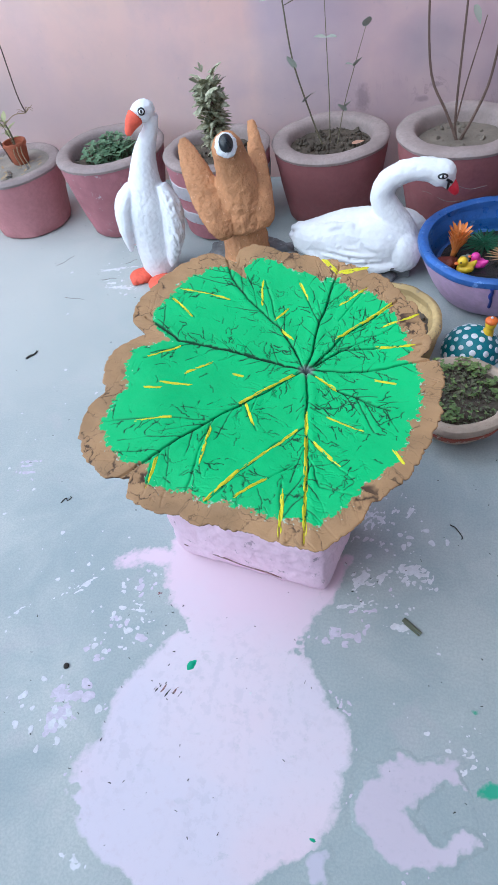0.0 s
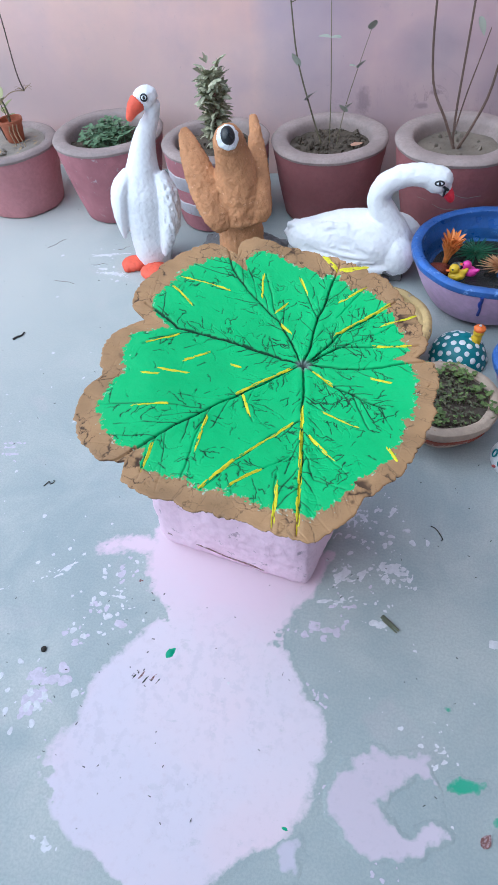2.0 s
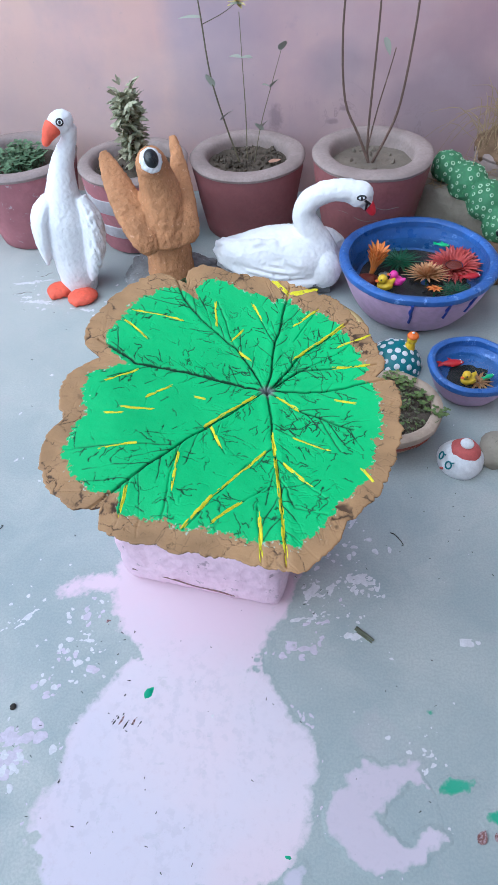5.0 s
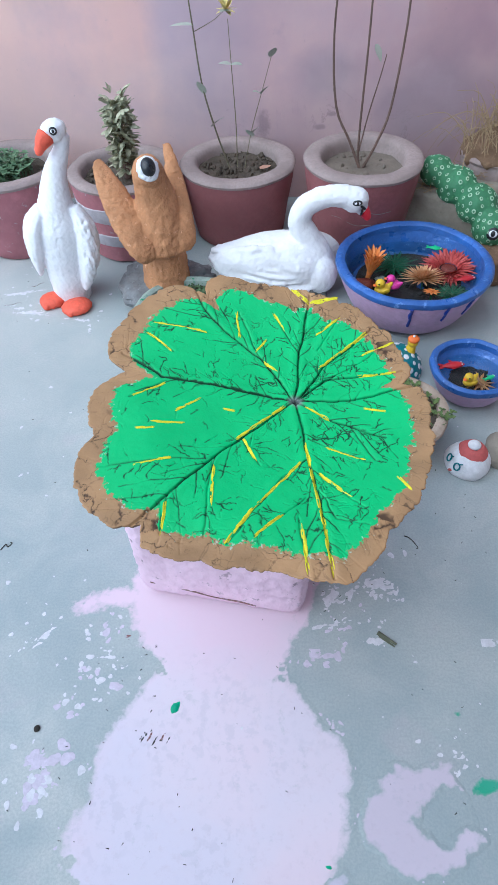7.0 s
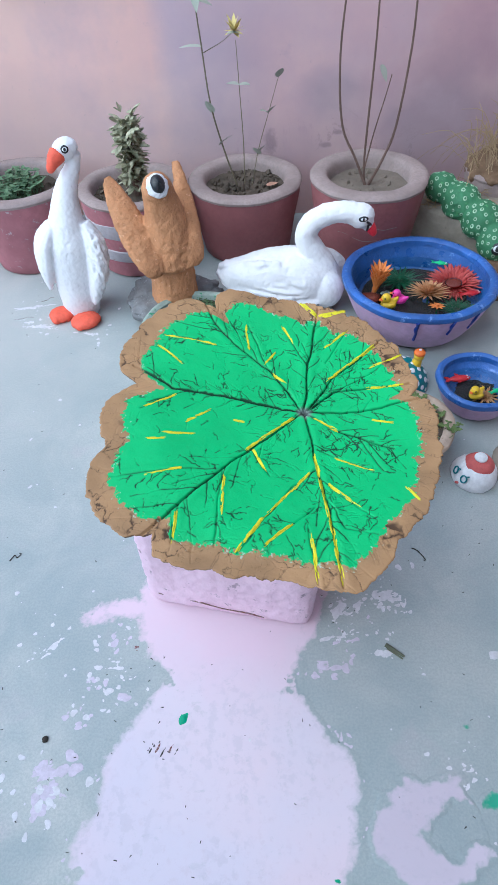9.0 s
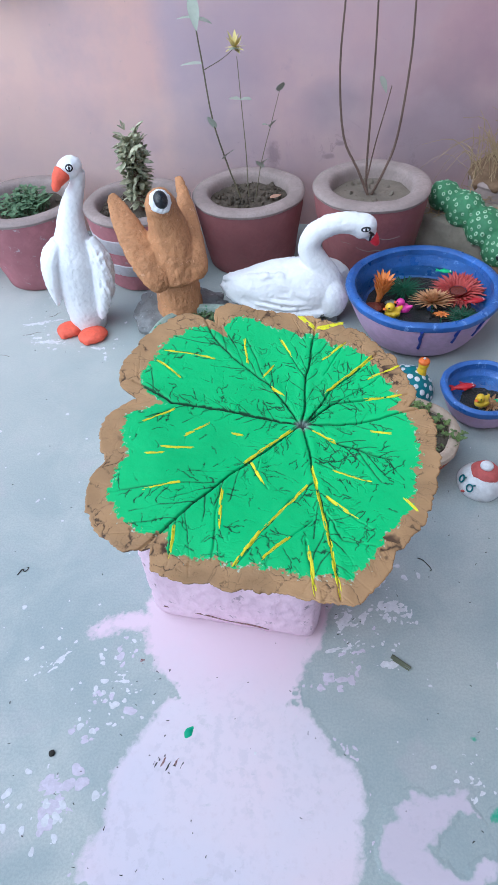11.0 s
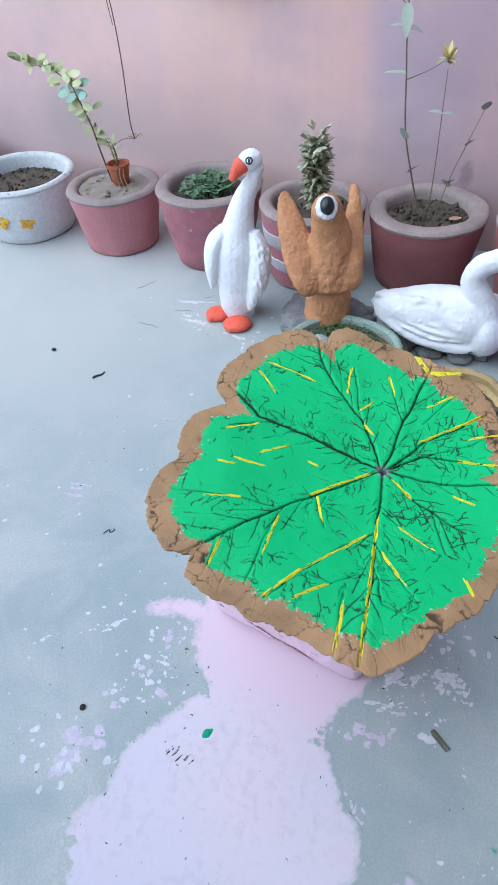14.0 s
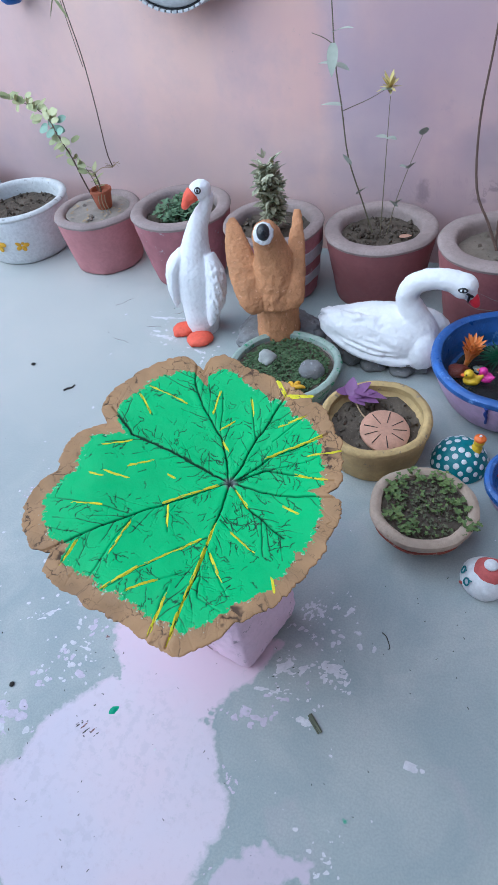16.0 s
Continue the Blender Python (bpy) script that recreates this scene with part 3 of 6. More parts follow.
def disc(x, y, cx, cy, rx, ry=None, turn=0.0):
    """Roughly the distance inside an ellipse, in metres."""
    ry = ry or rx
    c, s = math.cos(radians(turn)), math.sin(radians(turn))
    u, v = (x - cx) * c + (y - cy) * s, -(x - cx) * s + (y - cy) * c
    return (1 - np.hypot(u / rx, v / ry)) * min(rx, ry)


SPILL_Y = [.10, .145, .184, .241, .314, .387, .477, .50, .55, .575, .60, .63, .662, .718, .79, .84]
SPILL_LEFT = [-.20, -.317, -.391, -.448, -.458, -.435, -.41, -.40, -.383, -.36, -.335, -.325, -.375, -.405, -.415, -.425]
SPILL_RIGHT = [-.16, -.09, -.05, .02, .064, .083, .062, .045, -.008, -.035, -.05, -.055, -.05, -.02, .01, .02]


def main_spill(x, y):
    wx, wy = x + 0.011 * cloud(x, y, 12, 3), y + 0.011 * cloud(x, y, 12, 7)
    f = np.minimum(wx - np.interp(wy, SPILL_Y, SPILL_LEFT), np.interp(wy, SPILL_Y, SPILL_RIGHT) - wx)
    f = np.minimum(f, np.minimum(wy - 0.10, 0.86 - wy))
    f = np.maximum(f, disc(wx, wy, -0.45, 0.79, 0.08, 0.024, 14))
    f = np.maximum(f, disc(wx, wy, -0.52, 0.765, 0.03, 0.018, 30))
    for wx0, wy0, wr, wt in ((-0.30, 0.612, 0.05, -45),):
        patch = np.clip(disc(x, y, wx0, wy0, wr, wr * 0.6, wt) / 0.018, 0, 1)
        f = f - 0.05 * patch * np.clip(0.3 + 1.5 * cloud(x, y, 75, 27, 3), 0, 1)
    worn = np.clip(cloud(x, y, 60, 21, 3) + 0.9 * cloud(x, y, 9, 24, 2) - 0.95, 0, 1)
    return f + 0.005 * cloud(x, y, 55, 12) + 0.004 * cloud(x, y, 160, 15, 2) - 0.04 * worn * np.exp(-np.abs(f) / 0.06)


def crescent_spill(x, y):
    wx, wy = x + 0.01 * cloud(x, y, 16, 31), y + 0.01 * cloud(x, y, 16, 35)
    f = np.minimum(disc(wx, wy, 0.21, 0.35, 0.093, 0.086), -disc(wx, wy, 0.262, 0.356, 0.062, 0.047))
    f = np.maximum(f, disc(wx, wy, 0.285, 0.313, 0.03, 0.013, 20))
    f = np.maximum(f, disc(wx, wy, 0.235, 0.425, 0.04, 0.016, 15))
    return f + 0.006 * cloud(x, y, 60, 40)


paint_sheet("paint_spill", (-0.62, 0.04), (0.16, 0.92), 0.0035, main_spill, SPILLFILM, "dried lilac paint spill spreading over grey cement floor", soft=0.03,
            wash=lambda x, y: (y - 0.60 + 0.05 * cloud(x, y, 7, 230) - 0.12 * (x + 0.2)) / 0.12)
paint_sheet("paint_spill", (-0.02, 0.15), (0.13, 0.3), 0.003, lambda x, y: disc(x, y, 0.052, 0.228, 0.022, 0.036, 10) - 0.012 + 0.012 * cloud(x, y, 40, 50), PINKFILM, "faint small pale paint blot on floor", 0.0012, soft=0.02)
paint_sheet("paint_spill", (0.08, 0.2), (0.34, 0.46), 0.003, crescent_spill, PINKFILM, "crescent-shaped dried pale pink paint smear on floor", 0.0016, soft=0.013)


def splatter(name, mat, spots, label, seed):
    """Loose drops of dried paint, each a low uneven pat."""
    rng = random.Random(seed)
    bm = bmesh.new()
    lift = 0.0005
    for cx, cy, spread, count, size in spots:
        for _ in range(count):
            x, y = cx + rng.gauss(0, spread), cy + rng.gauss(0, spread * 0.8)
            r, a0, n = size * rng.uniform(0.25, 1.0) ** 1.6, rng.uniform(0, 6.28), 14
            long, s1, s2 = rng.uniform(0.6, 1.0), rng.uniform(0, 6.28), rng.uniform(0, 6.28)
            top = []
            for k in range(n):
                a = a0 + 2 * math.pi * k / n
                q = r * (1 + 0.2 * math.sin(2 * a + s1) + 0.13 * math.sin(3 * a + s2) + rng.uniform(-0.06, 0.06))
                px, py = q * math.cos(a - a0), q * long * math.sin(a - a0)
                top.append((x + px * math.cos(a0) - py * math.sin(a0), y + px * math.sin(a0) + py * math.cos(a0)))
            low = [bm.verts.new((px, py, -0.0005)) for px, py in top]
            lift += 0.0000016
            up = [bm.verts.new((x + (px - x) * 0.9, y + (py - y) * 0.9, lift)) for px, py in top]
            ring_faces(bm, [low, up], caps=(False, True))
    return solo(name, bm, mat, Matrix(), label, "paint", kind="stuff", smooth=False)


splatter("paint_drops", FLECK, [
    (-0.47, 0.58, 0.045, 26, 0.011), (-0.53, 0.37, 0.05, 16, 0.015), (-0.43, 0.68, 0.06, 22, 0.007), (-0.62, 0.72, 0.1, 12, 0.008),
    (-0.83, 0.97, 0.22, 16, 0.006), (-0.78, 1.22, 0.2, 12, 0.008), (0.13, 0.9, 0.06, 34, 0.009), (0.1, 0.78, 0.06, 22, 0.007),
    (0.18, 0.82, 0.015, 8, 0.010), (0.165, 0.70, 0.016, 10, 0.008), (0.33, 0.57, 0.1, 8, 0.006), (0.29, 0.48, 0.03, 10, 0.006),
    (0.42, 0.706, 0.012, 5, 0.010), (-0.75, 0.45, 0.15, 12, 0.010), (-0.98, 1.95, 0.07, 14, 0.010), (-0.78, 1.88, 0.05, 9, 0.009),
    (-1.1, 2.06, 0.12, 18, 0.008), (0.1, 1.1, 0.4, 26, 0.004), (-0.3, 0.4, 0.6, 40, 0.004), (-1.2, 1.3, 0.4, 24, 0.005)],
    "scattered dried white paint drops on cement floor", 5)
splatter("paint_drops", PINKFLECK, [(-0.54, 0.42, 0.022, 16, 0.016), (-0.55, 0.36, 0.012, 7, 0.013), (-0.49, 0.60, 0.02, 9, 0.009), (-0.45, 0.70, 0.015, 8, 0.013), (-0.50, 0.53, 0.02, 8, 0.010), (-0.45, 0.3, 0.018, 22, 0.006), (-0.42, 0.42, 0.015, 18, 0.005), (0.075, 0.43, 0.014, 18, 0.005), (0.05, 0.51, 0.016, 20, 0.006), (0.06, 0.33, 0.02, 16, 0.006), (0.12, 0.35, 0.012, 14, 0.004), (0.2, 0.25, 0.03, 12, 0.005), (0.02, 0.66, 0.02, 7, 0.012), (0.07, 0.665, 0.012, 6, 0.013), (-0.44, 0.77, 0.03, 8, 0.012), (0.1, 0.74, 0.05, 12, 0.008)],
         "dried pale pink paint drops on cement floor", 6)


def paint_dab(cx, cy, rx, ry, turn, seed, on_paint):
    f = lambda x, y: disc(x, y, cx, cy, rx, ry, turn) - 0.003 + 0.005 * cloud(x, y, 55, seed)
    s = max(rx, ry) * 1.6
    if on_paint:
        paint_sheet("paint_dab", (cx - s, cy - s), (cx + s, cy + s), 0.0022, f, GREENFLECK, "small dried green paint dab on lilac paint", 0.005)
    else:
        paint_sheet("paint_dab", (cx - s, cy - s), (cx + s, cy + s), 0.0022, f, GREENFILM, "small faded green paint dab on floor", 0.0012, soft=0.009)


for i, row in enumerate([(-0.285, 0.536, 0.023, 0.0135, 50), (0.351, 0.411, 0.036, 0.014, 14), (0.436, 0.363, 0.036, 0.016, 6), (0.035, 0.265, 0.013, 0.008, -20), (0.315, 0.545, 0.008, 0.005, 0)]):
    paint_dab(*row, 60 + i, i in (0, 3))


def smear(cx, cy, rx, ry, turn, cover, seed, mat, label):
    """Streaky half-worn paint: ragged islands inside an ellipse, drawn out along it."""
    c, s = math.cos(radians(turn)), math.sin(radians(turn))

    def field(x, y):
        u, v = (x - cx) * c + (y - cy) * s, -(x - cx) * s + (y - cy) * c
        grain = cloud(u * 0.45, v * 1.6, 34, seed, 4, 0.6) + 0.5 * cloud(x, y, 150, seed + 5, 2)
        return 0.012 * (grain - 1.35 + cover + 0.9 * np.clip(1 - np.hypot(u / rx, v / ry), -1, 1))

    r = max(rx, ry) * 1.2
    paint_sheet("paint_smear", (cx - r, cy - r), (cx + r, cy + r), 0.0026, field, mat, label, 0.0007)


for row in ((-0.98, 1.95, 0.14, 0.05, -4, 0.2, 120), (-0.80, 1.885, 0.10, 0.035, -12, 0.3, 126), (-1.05, 2.07, 0.18, 0.04, 6, 0.1, 132), (0.10, 0.99, 0.12, 0.07, 70, 0.05, 138),
            (0.07, 0.80, 0.07, 0.06, 40, 0.25, 144), (0.165, 0.695, 0.03, 0.025, 0, 0.5, 150), (0.19, 0.83, 0.03, 0.03, 0, 0.45, 156), (0.31, 0.47, 0.04, 0.025, 20, 0.45, 162), (-0.44, 0.655, 0.05, 0.04, 0, 0.4, 168),
            (-0.66, 0.66, 0.12, 0.03, 40, 0.15, 171), (0.3, 0.31, 0.035, 0.02, 15, 0.6, 174), (-0.62, 0.2, 0.1, 0.04, -50, 0.1, 176)):
    smear(*row, FLECK, "streaky worn white paint smear on cement floor")
for k in range(5):
    x0 = -0.342 + 0.0135 * k
    paint_sheet("paint_mark", (x0 - 0.02, 0.445), (x0 + 0.02, 0.495), 0.0018, lambda x, y: disc(x, y, x0, 0.47 + 0.003 * (k % 2), 0.0024, 0.0105 + 0.002 * (k % 3), -24) + 0.0012 * cloud(x, y, 160, 210 + k), BROWNMARK if k in (1, 3) else BITS, "short dark brush mark on lilac paint", 0.012)
for row in ((-0.547, 0.431, 0.026, 0.02, 0, 0.9, 240), (-0.465, 0.718, 0.018, 0.022, 60, 0.9, 244), (-0.54, 0.765, 0.02, 0.03, 20, 0.9, 248), (0.028, 0.657, 0.018, 0.015, 0, 0.85, 252),
            (-0.034, 0.661, 0.016, 0.013, 0, 0.85, 256), (-0.494, 0.518, 0.018, 0.024, 35, 0.8, 260), (-0.418, 0.572, 0.013, 0.010, 0, 0.9, 264)):
    smear(*row, PINKFLECK, "pale pink dried paint blot on cement floor")
for row in ((-0.533, 0.366, 0.016, 0.02, 0, 1.1, 270), (0.169, 0.845, 0.022, 0.02, 30, 0.7, 274), (0.29, 0.512, 0.03, 0.008, 8, 0.7, 278), (0.412, 0.70, 0.012, 0.014, 0, 1.0, 282), (0.292, 0.434, 0.04, 0.014, 38, 0.75, 286),
            (0.281, 0.308, 0.034, 0.017, 12, 0.85, 290), (-0.381, 0.143, 0.07, 0.02, -20, 0.3, 294), (0.05, 0.735, 0.06, 0.006, 14, 0.7, 298)):
    smear(*row, FLECK, "white dried paint dab on cement floor")
for row in ((-0.552, 0.398, 0.035, 0.008, 6, 0.55, 300), (-0.403, 0.696, 0.010, 0.014, 0, 0.6, 304)):
    smear(*row, BROWNMARK, "dull brown paint stain on cement floor")
for x, y, a, size in ((0.39, 0.329, 60, 0.026), (0.416, 0.331, 95, 0.014)):
    bm = bmesh.new()
    blade(bm, (-size * 0.5, 0, 0.003), (size * 0.5, 0, 0.004), size * 0.7)
    solo("fallen_leaf", bm, BROWNMARK, pose(x, y, 0, rz=a), "small dry reddish brown leaf lying on floor", "leaf", "litter on the floor")
smear(-0.95, 1.02, 0.045, 0.09, 12, 0.1, 180, PINKFLECK, "faint pink chalk-like mark on cement floor")
smear(-0.53, 0.385, 0.03, 0.02, 0, 0.7, 190, PINKFLECK, "pale pink dried paint blot on floor")
smear(0.04, 0.72, 0.07, 0.012, 16, 0.5, 196, SPILL, "thin lilac paint trail beside the block")

# ---- painted cast leaf on its block ----
LEAF_AT = (-0.038, 0.867, 0.598)
RADII = [(0, .229), (7, .222), (11, .187), (15, .213), (24, .218), (36, .227), (48, .232), (60, .242), (72, .248), (84, .248), (96, .258), (108, .28), (118, .316), (124, .318),
         (128, .283), (132, .336), (140, .353), (150, .358), (158, .35), (166, .35), (172, .336), (176, .302), (183, .343), (190, .356), (200, .35), (204, .38),
         (212, .404), (219, .405), (226, .388), (230, .358), (234, .382), (240, .37), (247, .353), (255, .342), (265, .338), (275, .343), (283, .348), (291, .33),
         (299, .295), (312, .282), (323, .259), (336, .244), (350, .233)]
MAIN_VEINS = [
    [(0, 0), (-.12, .018), (-.234, .019), (-.31, .063)],
    [(0, 0), (-.064, .089), (-.127, .138), (-.176, .186), (-.204, .255)],
    [(0, 0), (.007, .108), (.027, .24)],
    [(0, 0), (.055, .082), (.141, .162)],
    [(0, 0), (.054, .05), (.19, .065)],
    [(0, 0), (.095, .004), (.225, .036)],
    [(0, 0), (.052, -.036), (.15, -.079)],
    [(0, 0), (.016, -.09), (.034, -.189), (.056, -.341)],
    [(0, 0), (-.072, -.07), (-.135, -.14), (-.196, -.219), (-.246, -.28)],
]
SIDE_VEINS = [
    [(-.132, -.139), (-.2, -.15), (-.311, -.178)], [(-.134, -.144), (-.136, -.289)], [(-.196, -.219), (-.199, -.286)], [(.019, -.128), (-.023, -.168), (-.1, -.296)],
    [(.015, -.206), (-.06, -.284)], [(.005, -.246), (.019, -.337)], [(.035, -.156), (.111, -.227)], [(.028, -.173), (.063, -.243), (.11, -.251)],
    [(-.165, .136), (-.265, .143)], [(-.223, .078), (-.277, .121)], [(-.092, -.086), (-.059, -.147)], [(-.226, .012), (-.283, -.034)],
    [(.092, -.053), (.13, -.123)], [(.023, -.081), (.114, -.126)], [(.039, .036), (.183, .133)], [(-.064, .089), (-.11, .192)], [(.007, .108), (-.044, .199)], [(.041, .119), (.085, .193)],
]
STROKES_BACK = [(-.114, .191, -.105, .131), (-.265, .143, -.166, .134), (-.274, .116, -.223, .078), (-.044, .197, -.02, .158), (-.054, .137, -.076, .102), (-.06, .085, -.034, .062),
                (.085, .193, .038, .151), (.133, .158, .033, .068), (.183, .133, .119, .104), (.18, .063, .112, .058), (-.009, .255, .027, .221), (.027, .221, .083, .239),
                (-.222, .008, -.283, -.034), (-.163, -.014, -.211, -.056), (-.241, -.082, -.185, -.074), (-.265, -.099, -.229, -.093)]
STROKES_FRONT = [(-.125, -.031, -.102, -.034), (-.199, -.149, -.262, -.172), (-.018, -.012, -.099, -.095), (-.089, -.09, -.063, -.138), (-.13, -.152, -.129, -.235), (-.198, -.229, -.197, -.29),
                 (.009, -.133, -.065, -.232), (-.065, -.232, -.103, -.298), (-.019, -.24, -.062, -.284), (.016, -.01, .065, -.044), (.05, -.1, .114, -.126), (.118, -.014, .159, -.022),
                 (.038, -.156, .089, -.204), (.008, -.253, .019, -.337), (.016, -.09, .056, -.34), (.161, -.157, .184, -.193)]


def to_line(x, y, ax, ay, bx, by):
    """Distance from points to a stretch of line, and how far along it they lie."""
    dx, dy = bx - ax, by - ay
    t = np.clip(((x - ax) * dx + (y - ay) * dy) / (dx * dx + dy * dy), 0, 1)
    return np.hypot(x - ax - t * dx, y - ay - t * dy), t


def nearest(x, y, lines, reach=0.03):
    """Distance to the nearest of some bent lines, found only near them."""
    best = np.full(x.shape, 9.0)
    for line in lines:
        for (ax, ay), (bx, by) in zip(line, line[1:]):
            near = (x > min(ax, bx) - reach) & (x < max(ax, bx) + reach) & (y > min(ay, by) - reach) & (y < max(ay, by) + reach)
            best[near] = np.minimum(best[near], to_line(x[near], y[near], ax, ay, bx, by)[0])
    return best


def secondary_veins():
    """Thin straight veins that leave the main ones like the barbs of a feather."""
    rng = random.Random(23)
    out = []
    for line in MAIN_VEINS:
        path = smooth_path(line, 14)
        total, next_at, turn = 0.0, 0.05, 1
        for p, q in zip(path, path[1:]):
            step = math.hypot(q[0] - p[0], q[1] - p[1])
            total += step
            if total < next_at or step < 1e-6:
                continue
            next_at, turn = total + rng.uniform(0.011, 0.022), -turn
            a = math.atan2(q[1] - p[1], q[0] - p[0]) + turn * rng.uniform(0.55, 0.95)
            x, y, pts = float(q[0]), float(q[1]), [(float(q[0]), float(q[1]))]
            long = min(0.115, 0.03 + 0.34 * total) * rng.uniform(0.5, 1.0)
            for _ in range(5):
                a += -turn * rng.uniform(0.0, 0.09) + rng.uniform(-0.08, 0.08)
                x, y = x + long / 5 * math.cos(a), y + long / 5 * math.sin(a)
                pts.append((x, y))
            out.append(pts)
    return out


def veinlets():
    """Fine net of short bent veins that leave the main and side veins."""
    rng = random.Random(17)
    out = []
    for line in MAIN_VEINS + SIDE_VEINS:
        for (ax, ay), (bx, by) in zip(line, line[1:]):
            long = math.hypot(bx - ax, by - ay)
            for k in range(int(long / 0.011) + 1):
                t = rng.random()
                x, y = ax + (bx - ax) * t, ay + (by - ay) * t
                a = math.atan2(by - ay, bx - ax) + rng.choice((-1, 1)) * rng.uniform(0.5, 1.3)
                gap = rng.uniform(0.0, 0.02)
                x, y = x + gap * math.cos(a), y + gap * math.sin(a)
                pts = [(x, y)]
                for _ in range(rng.randint(2, 4)):
                    a += rng.uniform(-0.55, 0.55)
                    step = rng.uniform(0.005, 0.012)
                    x, y = x + step * math.cos(a), y + step * math.sin(a)
                    pts.append((x, y))
                out.append(pts)
    for _ in range(260):
        r, th, a = 0.31 * math.sqrt(rng.random()), rng.uniform(0, 6.28), rng.uniform(0, 6.28)
        x, y = r * math.cos(th) - 0.03, r * math.sin(th) - 0.03
        pts = [(x, y)]
        for _ in range(2):
            a += rng.uniform(-0.8, 0.8)
            x, y = x + 0.008 * math.cos(a), y + 0.008 * math.sin(a)
            pts.append((x, y))
        out.append(pts)
    return out


def cast_leaf():
    na, nr = 1600, 310
    ang = np.arange(na) * 2 * np.pi / na
    deg = np.degrees(ang)
    keys = np.array([k for k, _ in RADII] + [360.0])
    edge = np.interp(deg, keys, [r for _, r in RADII] + [RADII[0][1]])
    for _ in range(6):
        edge = 0.25 * np.roll(edge, 1) + 0.5 * edge + 0.25 * np.roll(edge, -1)
    ex, ey = np.cos(ang), np.sin(ang)
    # scalloped, chipped margin
    rng = random.Random(4)
    joints, a = [], 0.0
    while a < 356:
        joints.append(a)
        a += rng.choice((3.0, 4.5, 6.0, 9.0, 12.0)) * rng.uniform(0.8, 1.2)
    joints = np.array(joints + [360.0])
    arc = np.searchsorted(joints, deg, side="right") - 1
    s_in = (deg - joints[arc]) / (joints[arc + 1] - joints[arc])
    bulge = np.sqrt(np.clip(4 * s_in * (1 - s_in), 0, 1)) * (joints[arc + 1] - joints[arc]) / 8.5
    edge = edge - 0.003 + 0.0045 * bulge + 0.0035 * cloud(ex * 0.35, ey * 0.35, 40, 5, 3) + 0.0014 * cloud(ex * 0.35, ey * 0.35, 190, 6, 3)
    joint_gap = np.minimum(s_in, 1 - s_in) * (joints[arc + 1] - joints[arc])
    t = (np.arange(nr) / (nr - 1))[:, None] ** 0.85
    r = t * edge[None, :]
    x, y = r * ex[None, :], r * ey[None, :]
    wob = 0.002
    wx, wy = x + wob * cloud(x, y, 28, 8), y + wob * cloud(x, y, 28, 14)
    jx, jy = wx + 0.0018 * cloud(x, y, 130, 18, 3), wy + 0.0018 * cloud(x, y, 130, 19, 3)
    dm, ds = nearest(wx, wy, MAIN_VEINS), nearest(wx, wy, SIDE_VEINS)
    z = -0.058 * x + 0.126 * y + 0.42 * (-np.log(np.exp(-70 * r) + np.exp(-70 * 0.265)) / 70) ** 2
    z = z + 0.0018 * cloud(x, y, 9, 17, 2) + 0.0004 * cloud(x, y, 42, 23)
    dv = nearest(jx, jy, veinlets(), 0.008)
    dt = nearest(wx, wy, secondary_veins(), 0.008)
    swell = 0.0012 * np.exp(-((dm - 0.009) / 0.007) ** 2) + 0.0006 * np.exp(-((ds - 0.006) / 0.005) ** 2)
    z = z + swell - 0.004 * np.exp(-((dm / 0.0017) ** 2)) - 0.0016 * np.exp(-((ds / 0.0013) ** 2)) - 0.0006 * np.exp(-((dv / 0.001) ** 2)) - 0.0007 * np.exp(-((dt / 0.0011) ** 2))
    # crumbled creases pressed in beside the veins
    net = np.abs(cloud(x + 0.01 * cloud(x, y, 30, 51), y, 40, 29, 3))
    wrinkle = np.exp(-((net / 0.04) ** 2)) * np.clip(cloud(x, y, 26, 37) * 4.0 - 1.1, 0, 1) * (dm < 0.09)
    z = z - 0.0018 * wrinkle
    # ragged line between green field and brown margin
    margin = 0.046 + 0.008 * cloud(ex * 0.35, ey * 0.35, 16, 41) - 0.012 * np.clip(ex * 1.6 - 0.5, 0, 1)
    inside = edge[None, :] - r - margin[None, :] + 0.0055 * cloud(x, y, 120, 43) + 0.003 * cloud(x, y, 300, 44, 2)
    inside = np.where(y < -0.17, inside + 0.006, inside)
    green = np.clip(inside / 0.0015 + 0.5, 0, 1)
    # cracks across the brown margin
    brow = (1 - green) * (r > 0.1) > 0.01
    seeds = np.random.RandomState(33)
    k = seeds.randint(0, na, 330)
    sr = edge[k] * (1 - 0.24 * seeds.rand(330))
    bx, by = x[brow] + 0.006 * cloud(x[brow], y[brow], 70, 67, 3), y[brow] + 0.006 * cloud(x[brow], y[brow], 70, 71, 3)
    near = np.full((2, len(bx)), 9.0)
    for sx, sy in zip(sr * ex[k], sr * ey[k]):
        d = np.hypot(bx - sx, by - sy)
        near[1] = np.minimum(near[1], np.maximum(d, near[0]))
        near[0] = np.minimum(near[0], d)
    plates = np.zeros(x.shape)
    plates[brow] = np.exp(-(((near[1] - near[0]) / 0.0012) ** 2)) * np.clip(2.2 * cloud(x[brow], y[brow], 22, 73) + 0.35, 0, 1)
    crack = np.abs(cloud(ex * 0.35 * 1.0 + 0.02 * value_noise(x, y, 60, 66), ey * 0.35, 24, 61, 3))
    crack = np.exp(-((crack / 0.022) ** 2)) * (1 - green) * (np.clip(1.6 * cloud(x, y, 14, 63) + 0.6, 0, 1))
    seam = np.abs(np.radians(joint_gap)[None, :] * r + 0.0035 * cloud(x, y, 45, 64))
